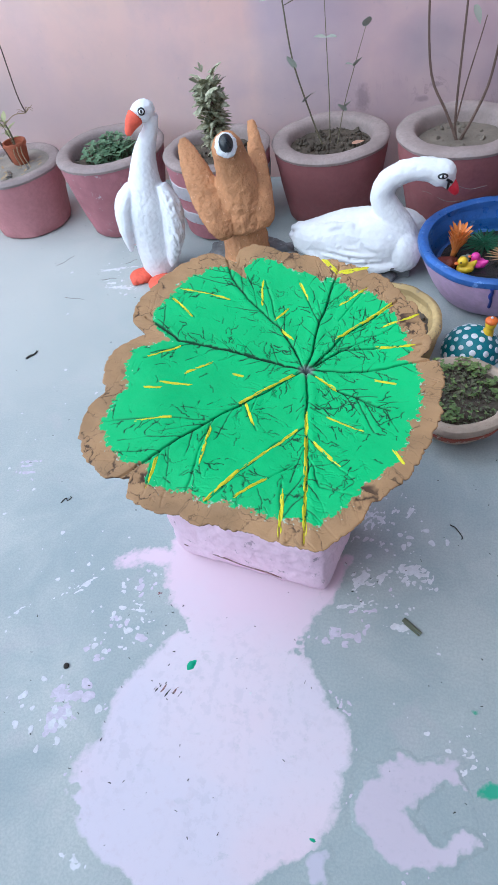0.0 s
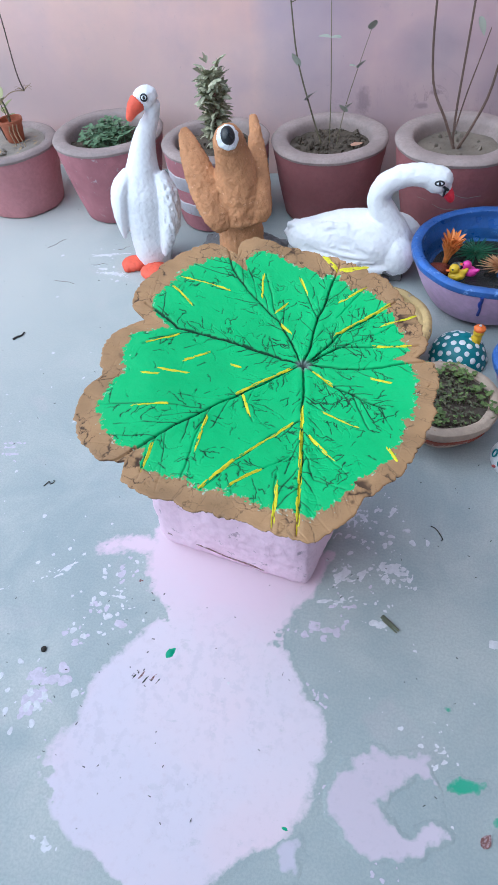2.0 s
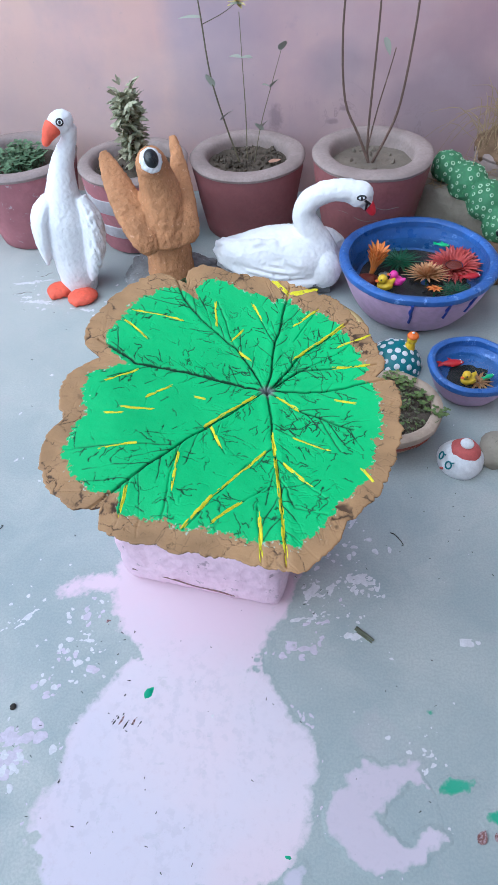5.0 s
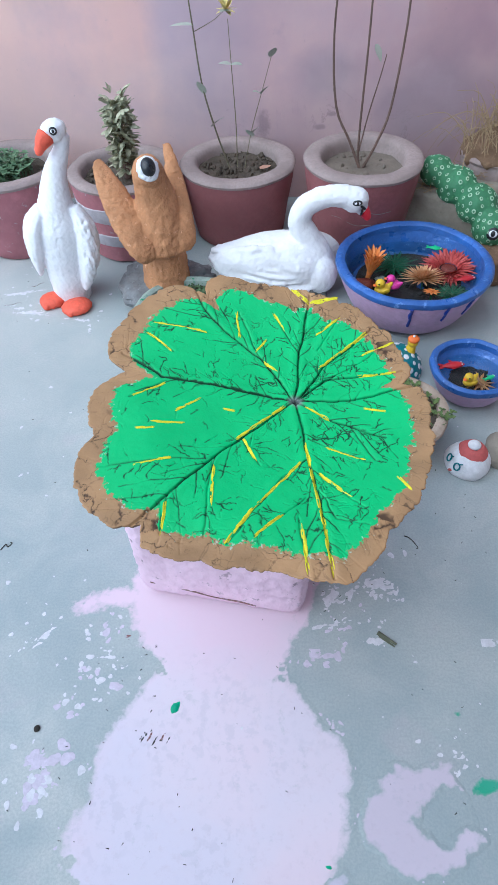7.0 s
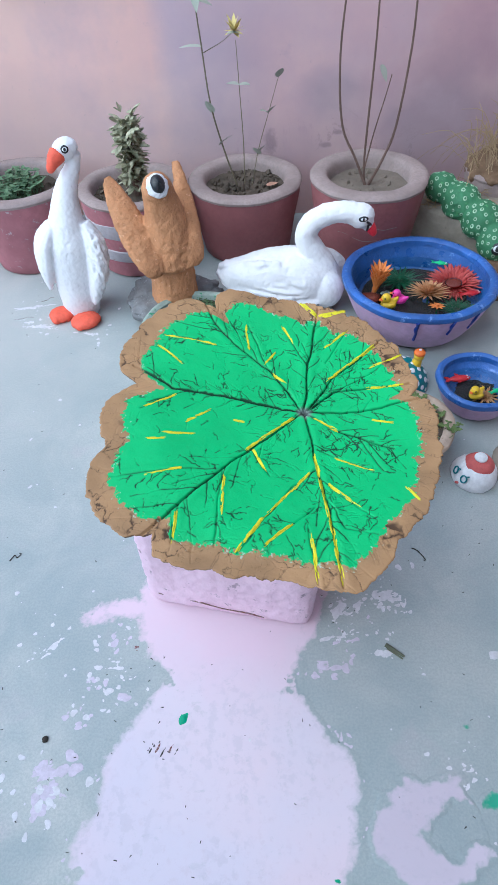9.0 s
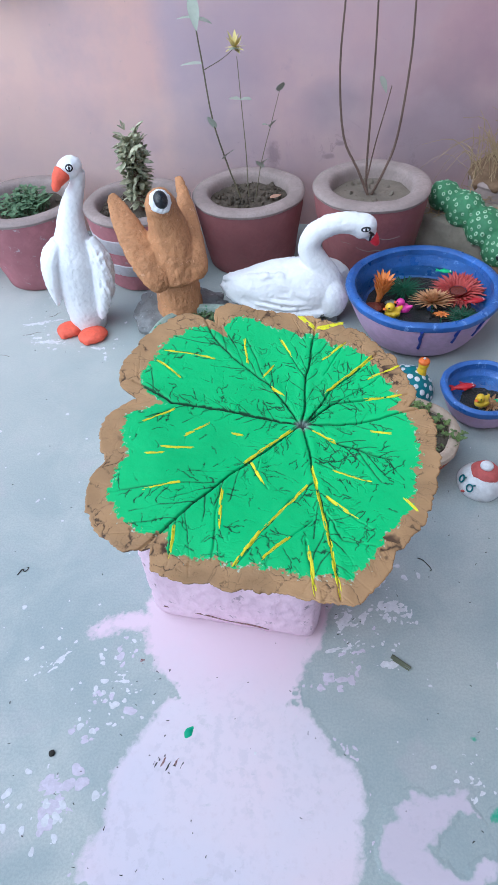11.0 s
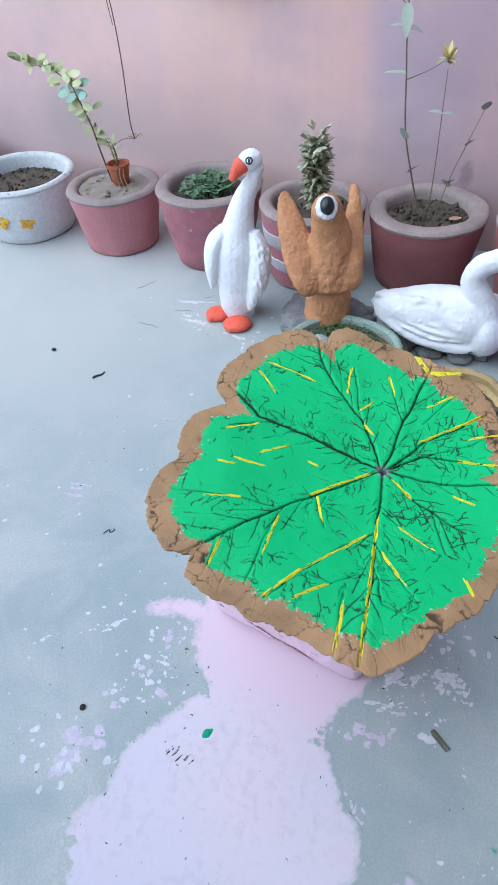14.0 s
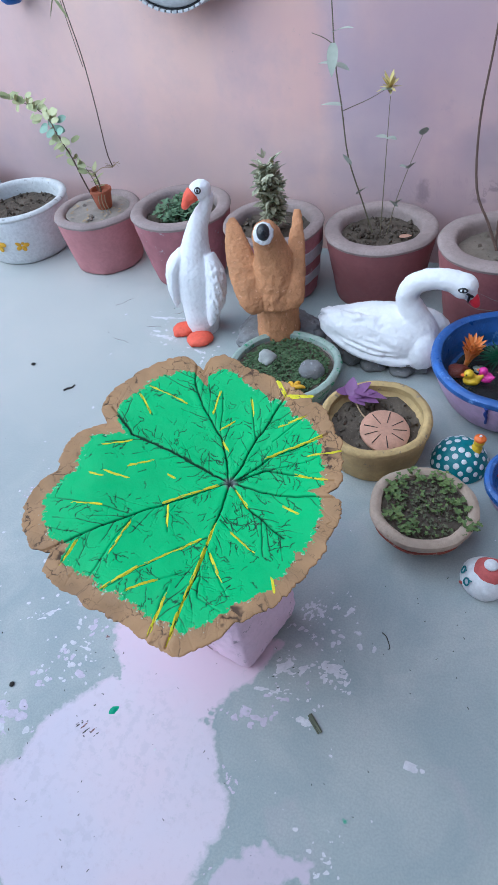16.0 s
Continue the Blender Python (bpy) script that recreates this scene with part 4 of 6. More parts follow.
    crack = np.maximum(crack, np.exp(-((seam / 0.0009) ** 2)) * (1 - green) * np.clip(0.1 + 1.2 * cloud(x, y, 14, 65), 0, 1))
    crack = np.maximum(0.4 * crack, plates * (1 - green))
    z = z - 0.0007 * crack
    rim = np.clip((edge[None, :] - r) / 0.003, 0, 1)
    z = z - 0.0015 * (1 - rim) ** 2.0
    rr = np.hypot(x, y)
    hub = np.exp(-((rr / 0.0125) ** 4))
    hole = np.exp(-((rr / 0.0062) ** 4))
    z = z - 0.008 * hole
    g = np.array([0.048, 0.48, 0.145])[:, None, None] * (1 + 0.045 * cloud(x, y, 17, 81))
    brown = np.array([0.36, 0.208, 0.097])[:, None, None] * (1 + 0.16 * cloud(x, y, 20, 84))
    dark_green = np.array([0.006, 0.055, 0.02])[:, None, None] + 0 * g
    dark_brown = np.array([0.045, 0.022, 0.012])[:, None, None] + 0 * g
    dl = nearest(jx, jy, MAIN_VEINS[:1])
    fat = 0.0024 * (1 + 0.45 * cloud(x, y, 60, 97, 3))
    vein = 1.0 * np.exp(-((dm / 0.0019) ** 2)) + 1.6 * np.exp(-((dl / fat) ** 2)) + 0.8 * np.exp(-((ds / 0.0013) ** 2)) * np.clip(0.8 + cloud(x, y, 40, 94), 0, 1)
    vein = vein + 1.2 * np.exp(-((dv / 0.00095) ** 2)) * np.clip(0.6 + 1.9 * cloud(x, y, 55, 95), 0, 1) + 0.9 * wrinkle
    vein = vein + 1.15 * np.exp(-((dt / 0.00105) ** 2)) * np.clip(0.7 + 1.2 * cloud(x, y, 34, 96), 0, 1)
    vein = np.clip(vein * (0.85 + 0.25 * cloud(x, y, 30, 88)), 0, 1)
    field = g * (1 - vein) + dark_green * vein
    margin_col = brown * (1 - 0.95 * crack) + dark_brown * 0.95 * crack
    chip = np.clip(5 * (cloud(x, y, 210, 91) - 0.72), 0, 0.7) * (np.abs(inside) < 0.005)
    c = margin_col * (1 - green) + field * green
    c = c * (1 - chip) + np.array([0.45, 0.6, 0.5])[:, None, None] * chip
    c = c * (1 - hub) + (np.array([0.22, 0.25, 0.24])[:, None, None] * (1 - 0.85 * hole)) * hub
    top = np.stack([x, y, z], -1).reshape(-1, 3)
    # underside, drawn in a little from the margin
    low = [np.stack([ex * edge, ey * edge, z[-1]], -1)]
    for k, (f, dz) in enumerate([(0.994, -0.004), (0.965, -0.010), (0.6, -0.024)]):
        zz = z[int((nr - 1) * f)] + dz if f < 0.9 else z[-1] + dz
        low.append(np.stack([ex * edge * f, ey * edge * f, zz], -1))
    verts = np.concatenate([top, *low, [[0, 0, -0.035]]])
    i, j = np.meshgrid(np.array([k for k in range(nr + 3) if k != nr - 1]), np.arange(na), indexing="ij")
    jn = (j + 1) % na
    quads = np.stack([i * na + j, (i + 1) * na + j, (i + 1) * na + jn, i * na + jn], -1).reshape(-1, 4)
    last, end = (nr + 3) * na, len(verts) - 1
    fan = [(last + k, end, last + (k + 1) % na) for k in range(na)]
    rgba = np.ones((len(verts), 4), np.float32)
    rgba[:, :3] = (0.17, 0.09, 0.045)
    rgba[: nr * na, :3] = np.clip(c, 0, 1).reshape(3, -1).T
    field_mask = np.zeros(len(verts))
    field_mask[: nr * na] = green.ravel()
    mine = field_mask[quads].mean(1) > 0.5
    out = []
    for name, faces, extra in (("blade", quads[mine], []), ("margin", quads[~mine], fan)):
        used = np.unique(np.concatenate([faces.ravel(), np.array(extra, int).ravel()]))
        renum = np.zeros(len(verts), int)
        renum[used] = np.arange(len(used))
        me = bpy.data.meshes.new(name)
        me.from_pydata(verts[used].tolist(), [], renum[faces].tolist() + ([tuple(renum[list(f)]) for f in extra]))
        me.materials.append(LEAF)
        layer = me.attributes.new("paint", "FLOAT_COLOR", "POINT")
        layer.data.foreach_set("color", np.ascontiguousarray(rgba[used]).ravel())
        me.polygons.foreach_set("use_smooth", [True] * len(me.polygons))
        out.append(me)

    def height(px, py):
        k = int(round(math.atan2(py, px) / (2 * math.pi) * na)) % na
        q = min(1.0, math.hypot(px, py) / edge[k])
        return float(z[int(round(q ** (1 / 0.85) * (nr - 1))), k])

    return out, height


(blade_me, margin_me), leaf_height = cast_leaf()
leaf = thing("leaf_sculpture", pose(*LEAF_AT), "cast leaf painted bright green with brown margin and yellow veins", "sculpture")
blade_ob = part("blade", blade_me, None, leaf, "bright green enamelled leaf face with dark veins")
part("margin", margin_me, None, leaf, "brown cracked scalloped margin")


def stroke(ax, ay, bx, by, rng, wide=1.0):
    """A broken, streaky brush stroke of yellow along a vein: a few hair-thin runs side by side."""
    long = math.hypot(bx - ax, by - ay)
    nx, ny = -(by - ay) / long, (bx - ax) / long
    bm = bmesh.new()
    for hair in range(3):
        side = (hair - 1) * 0.0013 * wide
        t, end = max(0.0, rng.uniform(-0.1, 0.16)), min(1.0, rng.uniform(0.8, 1.08))
        while t < end - 0.02:
            run = min(end - t, rng.uniform(0.012, 0.06) / long)
            n = max(3, int(run * long / 0.003))
            rows = []
            w0 = wide * rng.uniform(0.0005, 0.0013)
            for k in range(n + 1):
                s = t + run * k / n
                off = side + 0.0011 * noise.noise((s * long * 60, ax * 50, hair * 3.0)) + 0.0014 * noise.noise((s * long * 22, by * 50, 4))
                px, py = ax + (bx - ax) * s + nx * off, ay + (by - ay) * s + ny * off
                w = w0 * (0.25 if k in (0, n) else 1.0) * (1 + 0.6 * noise.noise((s * long * 160, bx * 70, hair * 5.0)))
                row = []
                for q, lift in ((-1, 0.0002), (-0.5, 0.0007), (0.5, 0.0007), (1, 0.0002)):
                    x, y = px + nx * w * q, py + ny * w * q
                    row.append(bm.verts.new((x, y, max(leaf_height(x, y), leaf_height(px, py) - 0.0008) + lift + 0.00006 * hair)))
                rows.append(row)
            for a, b in zip(rows, rows[1:]):
                for k in range(3):
                    bm.faces.new((a[k], a[k + 1], b[k + 1], b[k]))
            t += run + rng.uniform(0.0, 0.012) / long
    part("painted_vein", bm, VEIN_YELLOW, blade_ob, "bright yellow brush stroke")


stroke_rng = random.Random(12)
for ax, ay, bx, by in STROKES_BACK + STROKES_FRONT:
    stroke(ax, ay, bx, by, stroke_rng, 2.0 if ay > 0.22 else 1.3 if by < -0.33 else 1.0)


def pedestal():
    bm = bmesh.new()
    box(bm, (0, 0, 0.28), (0.405, 0.225, 0.56), bevel=0.035)
    return fuse(bm, 0.007, 4, 0.007, 9.0, 0.0034, 45.0)


block = thing("pedestal", pose(-0.187, 0.887, 0, rz=-9.5), "rough lilac-pink painted cement block with chipped rounded edges, standing on floor", "block")
part("body", pedestal(), PINK_BLOCK, block)
bm = bmesh.new()
limb(bm, [(x, -0.1135 + 0.002 * math.sin(40 * x), z, 0.0022 - 0.0008 * (k % 2)) for k, (x, z) in enumerate([(-0.165, 0.06), (-0.12, 0.05), (-0.07, 0.053), (-0.01, 0.043), (0.05, 0.038), (0.09, 0.037)])], 6, 5)
part("crack", bm, BROWNMARK, block, "thin dark crack in the painted face")

# ---- planters along the wall ----


def soil_top(r, lump, seed, clods=0, size=0.016):
    """An uneven round bed of earth with clods on it."""
    bm = bmesh.new()
    rings = []
    for k in range(1, 13):
        q = r * k / 12
        ring = []
        for i in range(40):
            a = 2 * math.pi * i / 40
            p = Vector((q * math.cos(a), q * math.sin(a), 0))
            ring.append(bm.verts.new(p + Vector((0, 0, lump * noise.fractal(p * 16 + Vector((seed, 0, 0)), 0.7, 2, 4)))))
        rings.append(ring)
    ring_faces(bm, rings, caps=(True, False))
    rng = random.Random(seed)
    for _ in range(clods):
        a, q, s = rng.uniform(0, 6.28), r * math.sqrt(rng.random()) * 0.93, size * (0.18 + 0.82 * rng.random() ** 2.2)
        m = Matrix.Translation((q * math.cos(a), q * math.sin(a), s * 0.3)) @ Euler((rng.random() * 3, rng.random() * 3, 0)).to_matrix().to_4x4() @ Matrix.Diagonal((s, s * rng.uniform(0.6, 1), s * rng.uniform(0.5, 0.9), 1))
        lump_c = m.translation
        for v in bmesh.ops.create_icosphere(bm, subdivisions=1, radius=1, matrix=m)["verts"]:
            v.co = lump_c + (v.co - lump_c) * rng.uniform(0.6, 1.2)
    return bm


BODY = {}


def planter(x, y, h, r_top, r_base, r_in, paint, label, seed, sink=0.035, soil=SOIL, lump=0.012, clods=70, lip=0.02, rim=BARE, belly=0.0):
    pot = thing("planter", pose(x, y, 0, rz=seed * 47), label, "planter", "planters along the wall")
    bm = bmesh.new()
    prof = [(r_base - 0.012, 0.0), (r_base, 0.008)]
    for k in range(1, 8):
        t = k / 8
        prof.append((r_base + (r_top - r_base) * t + belly * math.sin(math.pi * t), 0.008 + (h - 0.02 - 0.008) * t))
    prof += [(r_top - 0.004, h - 0.012), (r_top - 0.012, h - 0.005), (r_in + 0.012, h - 0.005), (r_in + 0.008, h - 0.02), (r_in + 0.004, h - 0.1), (r_in - 0.02, h - 0.16), (0.02, h - 0.165)]
    lathe(bm, prof, 64, 0.006, seed, caps=(True, True))
    BODY[pot.name] = part("body", bm, paint, pot)
    bm = bmesh.new()
    lathe(bm, [(r_top - 0.001, h - lip), (r_top + 0.0025, h - 0.010), (r_top - 0.003, h - 0.002), (r_top - 0.012, h + 0.002), (r_in + 0.012, h + 0.002), (r_in + 0.002, h - 0.004), (r_in - 0.004, h - 0.02), (r_in - 0.007, h - 0.07), (r_in - 0.009, h - 0.12)], 64, 0.006, seed, zwob=0.002)
    part("rim", bm, rim, pot, "bare grey-mauve cement rim")
    bed = part("soil", soil_top(r_in - 0.004, lump, seed, clods), soil, pot, "dry crumbly soil")
    bed.location = (0, 0, h - sink)
    return pot


def band(pot, r0, r1, z0, z1, seed, mat, label):
    """A painted stripe round a planter."""
    bm = bmesh.new()
    lathe(bm, [(r0, z0), (r0 + 0.003, z0 + 0.003), (r1 + 0.003, z1 - 0.003), (r1, z1)], 64, 0.006, seed, zwob=0.008)
    part("stripe", bm, mat, BODY[pot.name], label)


silt_pot = planter(0.222, 2.435, 0.352, 0.222, 0.168, 0.157, POT_RED, "oxide-red cement planter with thick bare rim, dry silt and bare stems", 1.0, 0.05, SILTBED, 0.006, 22)
planter(-0.258, 2.54, 0.297, 0.228, 0.182, 0.163, POT_RED, "oxide-red cement planter with thick bare rim and dark crumbly soil", 2.0, 0.04, SOIL, 0.012, 240)
striped = planter(-0.697, 2.447, 0.314, 0.214, 0.178, 0.163, POT_FADED, "faded red planter with two white painted stripes", 3.0, 0.04)
band(striped, 0.1865, 0.1925, 0.075, 0.125, 3.0, STRIPE, "uneven white painted stripe")
band(striped, 0.1990, 0.2055, 0.175, 0.235, 3.0, STRIPE, "uneven white painted stripe")
planter(-1.162, 2.457, 0.329, 0.227, 0.168, 0.170, POT_FADED, "faded red cement planter with flaking paint and a green weed", 4.0, 0.05)
planter(-1.643, 2.447, 0.275, 0.209, 0.168, 0.160, POT_ROSE, "rose-red cement planter filled to the rim with grey sand", 5.0, 0.012, SAND, 0.006, 10)
white_pot = planter(-2.174, 2.441, 0.272, 0.262, 0.205, 0.226, WHITEPOT, "whitewashed planter with yellow flowers painted on, dry soil inside", 6.0, 0.07, clods=220, rim=WHITEWORN, belly=0.012)


for z, a0, a1 in ((0.20, -172, -128), (0.245, -150, -108), (0.15, -140, -112)):
    bm = bmesh.new()
    line = []
    for k in range(7):
        a, zz = radians(a0 + (a1 - a0) * k / 6), z - 0.03 * k / 6 + 0.006 * math.sin(k * 1.3)
        q = 0.1705 + 0.054 * zz / 0.352
        line.append((q * math.cos(a), q * math.sin(a), zz, 0.0012))
    limb(bm, line, 5, 3)
    part("scratch", bm, BARE, BODY[silt_pot.name], "pale scratch in the red paint")


def painted_flower(pot, angle, z, r, size):
    """A yellow hand-painted flower on the planter's side."""
    bm = bmesh.new()
    c, s = math.cos(radians(angle)), math.sin(radians(angle))
    for k in range(5):
        a = 2 * math.pi * k / 5
        u, v = size * 0.55 * math.cos(a), size * 0.5 * math.sin(a)
        m = Matrix(((-s, 0, c, 0), (c, 0, s, 0), (0, 1, 0, 0), (0, 0, 0, 1)))
        ball(bm, Vector((c * r - s * u, s * r + c * u, z + v)), (size * 0.42, size * 0.3, 0.003), m @ Matrix.Rotation(a, 4, "Z"), 10, 6)
    part("painted_flower", bm, YELLOWPAINT, BODY[pot.name], "yellow painted flower")


turn = -math.degrees(white_pot.matrix_world.to_euler().z)
painted_flower(white_pot, turn - 52, 0.125, 0.2445, 0.038)
planter(-2.68, 2.56, 0.285, 0.2, 0.17, 0.165, WHITEPOT, "whitewashed planter with worn rim standing near the wall", 8.0, 0.05, rim=WHITEWORN, belly=0.012)
painted_flower(white_pot, turn - 80, 0.14, 0.2475, 0.046)

# ---- plants ----


def stem(bm, pts, r0, r1, seg=7, mi=0):
    n = len(pts)
    limb(bm, [(*p, r0 + (r1 - r0) * k / (n - 1)) for k, p in enumerate(pts)], seg, 4, mi)


def plant(name, at, label):
    return thing(name, pose(*at), label, "plant")


def leaves(parent, rows, mat, width, label="", blunt=False, face=(0, 0, 1), tip_down=0.15):
    """Single leaves, each an object; rows of base and tip, from the plant's foot."""
    for base, tip in rows:
        bm = bmesh.new()
        blade(bm, base, tip, width, face, tip_down * (Vector(tip) - Vector(base)).length, blunt=blunt, n=6)
        part("leaf", bm, mat, parent, label)


# three bare branches
p4 = plant("bare_shrub", (0.214, 2.44, 0.292), "leafless shrub with four thin brown branches rising from planter")
for pts, r in (([(0, 0, 0), (-0.05, 0, 0.11), (-0.107, 0, 0.23), (-0.128, 0, 0.45), (-0.116, 0, 0.69), (-0.11, 0.01, 1.0)], 0.0062),
               ([(-0.005, 0, 0), (-0.016, 0, 0.11), (-0.013, 0, 0.45), (-0.017, 0, 0.69), (-0.02, 0, 1.0)], 0.0055),
               ([(0.005, 0, 0), (0.05, 0, 0.1), (0.086, 0, 0.22), (0.105, 0, 0.47), (0.101, 0, 0.68), (0.11, 0, 1.0)], 0.0062),
               ([(-0.012, 0, 0.07), (0.01, 0, 0.2), (0.035, -0.01, 0.32), (0.049, -0.01, 0.39)], 0.0035)):
    bm = bmesh.new()
    stem(bm, pts, r * 0.85, r * 0.42)
    part("branch", bm, STEM, p4)
leaves(p4, [((-0.019, 0, 0.68), (-0.06, -0.03, 0.685)), ((0.01, -0.01, 0.42), (0.03, -0.03, 0.38))], PALELEAF, 0.03, "thin pale green leaf")

# sparse flowering shrub
p3 = plant("flowering_shrub", (-0.29, 2.53, 0.265), "spindly shrub with few pale leaves and a yellow flower")
for pts, r in (([(0, 0, 0), (-0.04, -0.02, 0.14), (-0.072, -0.09, 0.33), (-0.083, -0.13, 0.52), (-0.088, -0.175, 0.68), (-0.09, -0.21, 1.0)], 0.0034),
               ([(0.03, 0.01, 0), (0.03, 0.03, 0.16), (0.018, 0.09, 0.33), (0.008, 0.14, 0.47)], 0.0022),
               ([(0.06, 0.0, 0), (0.09, 0.0, 0.14), (0.13, 0.0, 0.27), (0.166, 0.03, 0.38)], 0.0018),
               ([(-0.08, -0.12, 0.5), (-0.03, 0.0, 0.5), (0.0, 0.12, 0.5)], 0.0015),
               ([(-0.088, -0.175, 0.71), (-0.12, -0.19, 0.735), (-0.155, -0.2, 0.75)], 0.0016)):
    bm = bmesh.new()
    stem(bm, pts, r, r * 0.55, 6)
    part("stem", bm, GREENSTEM, p3)
leaves(p3, [((-0.09, -0.18, 0.66), (-0.03, -0.2, 0.655)), ((-0.09, -0.18, 0.66), (-0.15, -0.17, 0.665)), ((-0.088, -0.19, 0.75), (-0.01, -0.22, 0.78)),
            ((-0.088, -0.19, 0.72), (-0.075, -0.24, 0.65)), ((-0.055, -0.03, 0.17), (-0.005, -0.06, 0.225)), ((-0.07, -0.08, 0.3), (-0.085, -0.11, 0.36)),
            ((-0.02, 0.1, 0.5), (0.025, 0.1, 0.51)), ((-0.08, -0.13, 0.52), (-0.16, -0.13, 0.53)), ((0.015, 0.09, 0.34), (0.06, 0.07, 0.35)),
            ((0.015, 0.09, 0.34), (-0.03, 0.09, 0.35)), ((0.166, 0.03, 0.38), (0.18, 0.01, 0.42)), ((0.13, 0.0, 0.27), (0.10, -0.02, 0.29)),
            ((0.13, 0.0, 0.27), (0.16, -0.02, 0.31)), ((0.09, 0, 0.13), (0.12, -0.02, 0.17)), ((0.09, 0, 0.12), (0.075, -0.03, 0.165))], PALELEAF, 0.036, "thin pale green leaf")
bm = bmesh.new()
for k in range(20):
    a, b = k * 2.4, 0.016 + 0.011 * (k % 4)
    blade(bm, (0.004, 0.14, 0.5), (0.004 + 1.3 * b * math.cos(a), 0.13 + 1.3 * b * math.sin(a), 0.52 + 0.03 * math.sin(k * 1.7)), 0.017, n=4)
part("flower", bm, FLOWER, p3, "pale yellow star-shaped flowers")

# dense column of small fleshy leaves
p2 = plant("succulent_column", (-0.678, 2.43, 0.28), "upright column of crowded grey-olive leaves, slightly leaning")
bm = bmesh.new()
stem(bm, [(0, 0, 0), (0.01, -0.03, 0.12), (0.02, -0.06, 0.2), (0.026, -0.085, 0.28)], 0.014, 0.006)
part("stem", bm, STEM, p2)
rng = random.Random(21)
kinds = []
for k in range(5):
    bm = bmesh.new()
    blade(bm, (0, 0, 0), (0.034 + 0.003 * k, 0, 0.006), 0.0135 + 0.002 * (k % 3), droop=-0.006 + 0.005 * k, cup=0.22, n=6, blunt=True)
    for j in range(2):
        b = 0.9 * (j * 2 - 1) + 0.3 * k
        blade(bm, (0.004, 0, 0), (0.004 + 0.03 * math.cos(b), 0.03 * math.sin(b), 0.008 - 0.006 * j), 0.0125, droop=0.002 * k, cup=0.2, n=5, blunt=True)
    kinds.append(finish("leaf_tuft", bm, DRYLEAF))
for k in range(290):
    t = (k / 290) ** 0.95
    a, z = k * 2.39996 + rng.uniform(-0.3, 0.3), 0.035 + 0.275 * t
    lean = Vector((0.03 * t, -0.105 * t, z))
    ob = part("leaf_tuft", kinds[k % 5], None, p2)
    fat = 1.0
    ob.matrix_local = Matrix.Translation(lean) @ Euler((rng.uniform(-0.8, 0.8), -rng.uniform(-0.5, 0.75), a)).to_matrix().to_4x4() @ Matrix.Scale(fat * rng.uniform(0.8, 1.1), 4) @ Matrix.Translation((rng.uniform(0.006, 0.042), 0, 0))


def weed_clump(name, at, r, count, mat, label, seed, height=0.05, leaf=0.016, kind="", category="plant"):
    """Low creeping weeds: many little leaves on short stalks."""
    rng = random.Random(seed)
    bm = bmesh.new()
    for _ in range(count):
        a, q = rng.uniform(0, 6.28), r * math.sqrt(rng.random())
        foot = Vector((q * math.cos(a), q * math.sin(a), 0))
        h = height * rng.uniform(0.25, 1.0) * (1.15 - 0.6 * q / r)
        b = rng.uniform(0, 6.28)
        top = foot + Vector((0.4 * h * math.cos(b), 0.4 * h * math.sin(b), h))
        tube(bm, [foot, top], [0.0011, 0.0008], 3)
        for j in range(3):
            c = b + j * 2.1 + rng.uniform(-0.3, 0.3)
            L = leaf * rng.uniform(0.6, 1.2)
            blade(bm, top, top + Vector((L * math.cos(c), L * math.sin(c), L * rng.uniform(-0.2, 0.5))), L * 0.8, n=4, cup=0.25, blunt=True)
    return solo(name, bm, mat, pose(*at), label, category, kind=kind)


weed_clump("weed", (-1.165, 2.45, 0.281), 0.105, 210, WEEDBLUE, "low bluish green weed growing in the faded planter", 31, 0.085, 0.017)

# little red pot with a sprouting cutting, and its trailing branches
tiny = thing("flower_pot", pose(-1.618, 2.478, 0.262), "tiny terracotta pot set on sand, bound with pale string", "pot")
bm = bmesh.new()
lathe(bm, [(0.032, 0), (0.036, 0.004), (0.047, 0.075), (0.052, 0.078), (0.052, 0.09), (0.047, 0.092), (0.043, 0.09), (0.04, 0.07), (0.005, 0.068)], 28, 0.001, 2.0, caps=(True, True))
part("body", bm, TERRACOTTA, tiny)
for k in range(3):
    bm = bmesh.new()
    limb(bm, [(0.02 + 0.018 * k, -0.045, 0.085, 0.0022), (0.016 + 0.02 * k, -0.05, 0.05, 0.002), (0.03 + 0.022 * k, -0.055, 0.0, 0.002)], 5)
    part("string", bm, STRAW, tiny, "pale dry string")
cut = plant("sprouting_cutting", (-1.618, 2.478, 0.335), "small leafy cutting with dry roots in tiny pot")
bm = bmesh.new()
stem(bm, [(0, 0, 0), (0.005, -0.005, 0.05), (0.0, -0.01, 0.1)], 0.005, 0.003)
part("stem", bm, GREENSTEM, cut)
rng = random.Random(8)
leaves(cut, [((0, -0.01, 0.03 + 0.012 * k), (0.045 * math.cos(k * 2.4), -0.01 + 0.045 * math.sin(k * 2.4), 0.05 + 0.015 * k)) for k in range(8)], LIMELEAF, 0.022, "yellow-green leaf")
branch = plant("leafy_branch", (-1.68, 2.475, 0.258), "arching branch with round yellow-green and bluish leaves")
bm = bmesh.new()
arch = [(0.01, 0.01, 0), (0.035, -0.06, 0.15), (0.06, -0.12, 0.29), (0.06, -0.16, 0.39), (0.015, -0.14, 0.45), (-0.1, -0.08, 0.47), (-0.25, 0.0, 0.465), (-0.37, 0.03, 0.49)]
stem(bm, arch, 0.0038, 0.0014)
part("stem", bm, STEM, branch)
bm = bmesh.new()
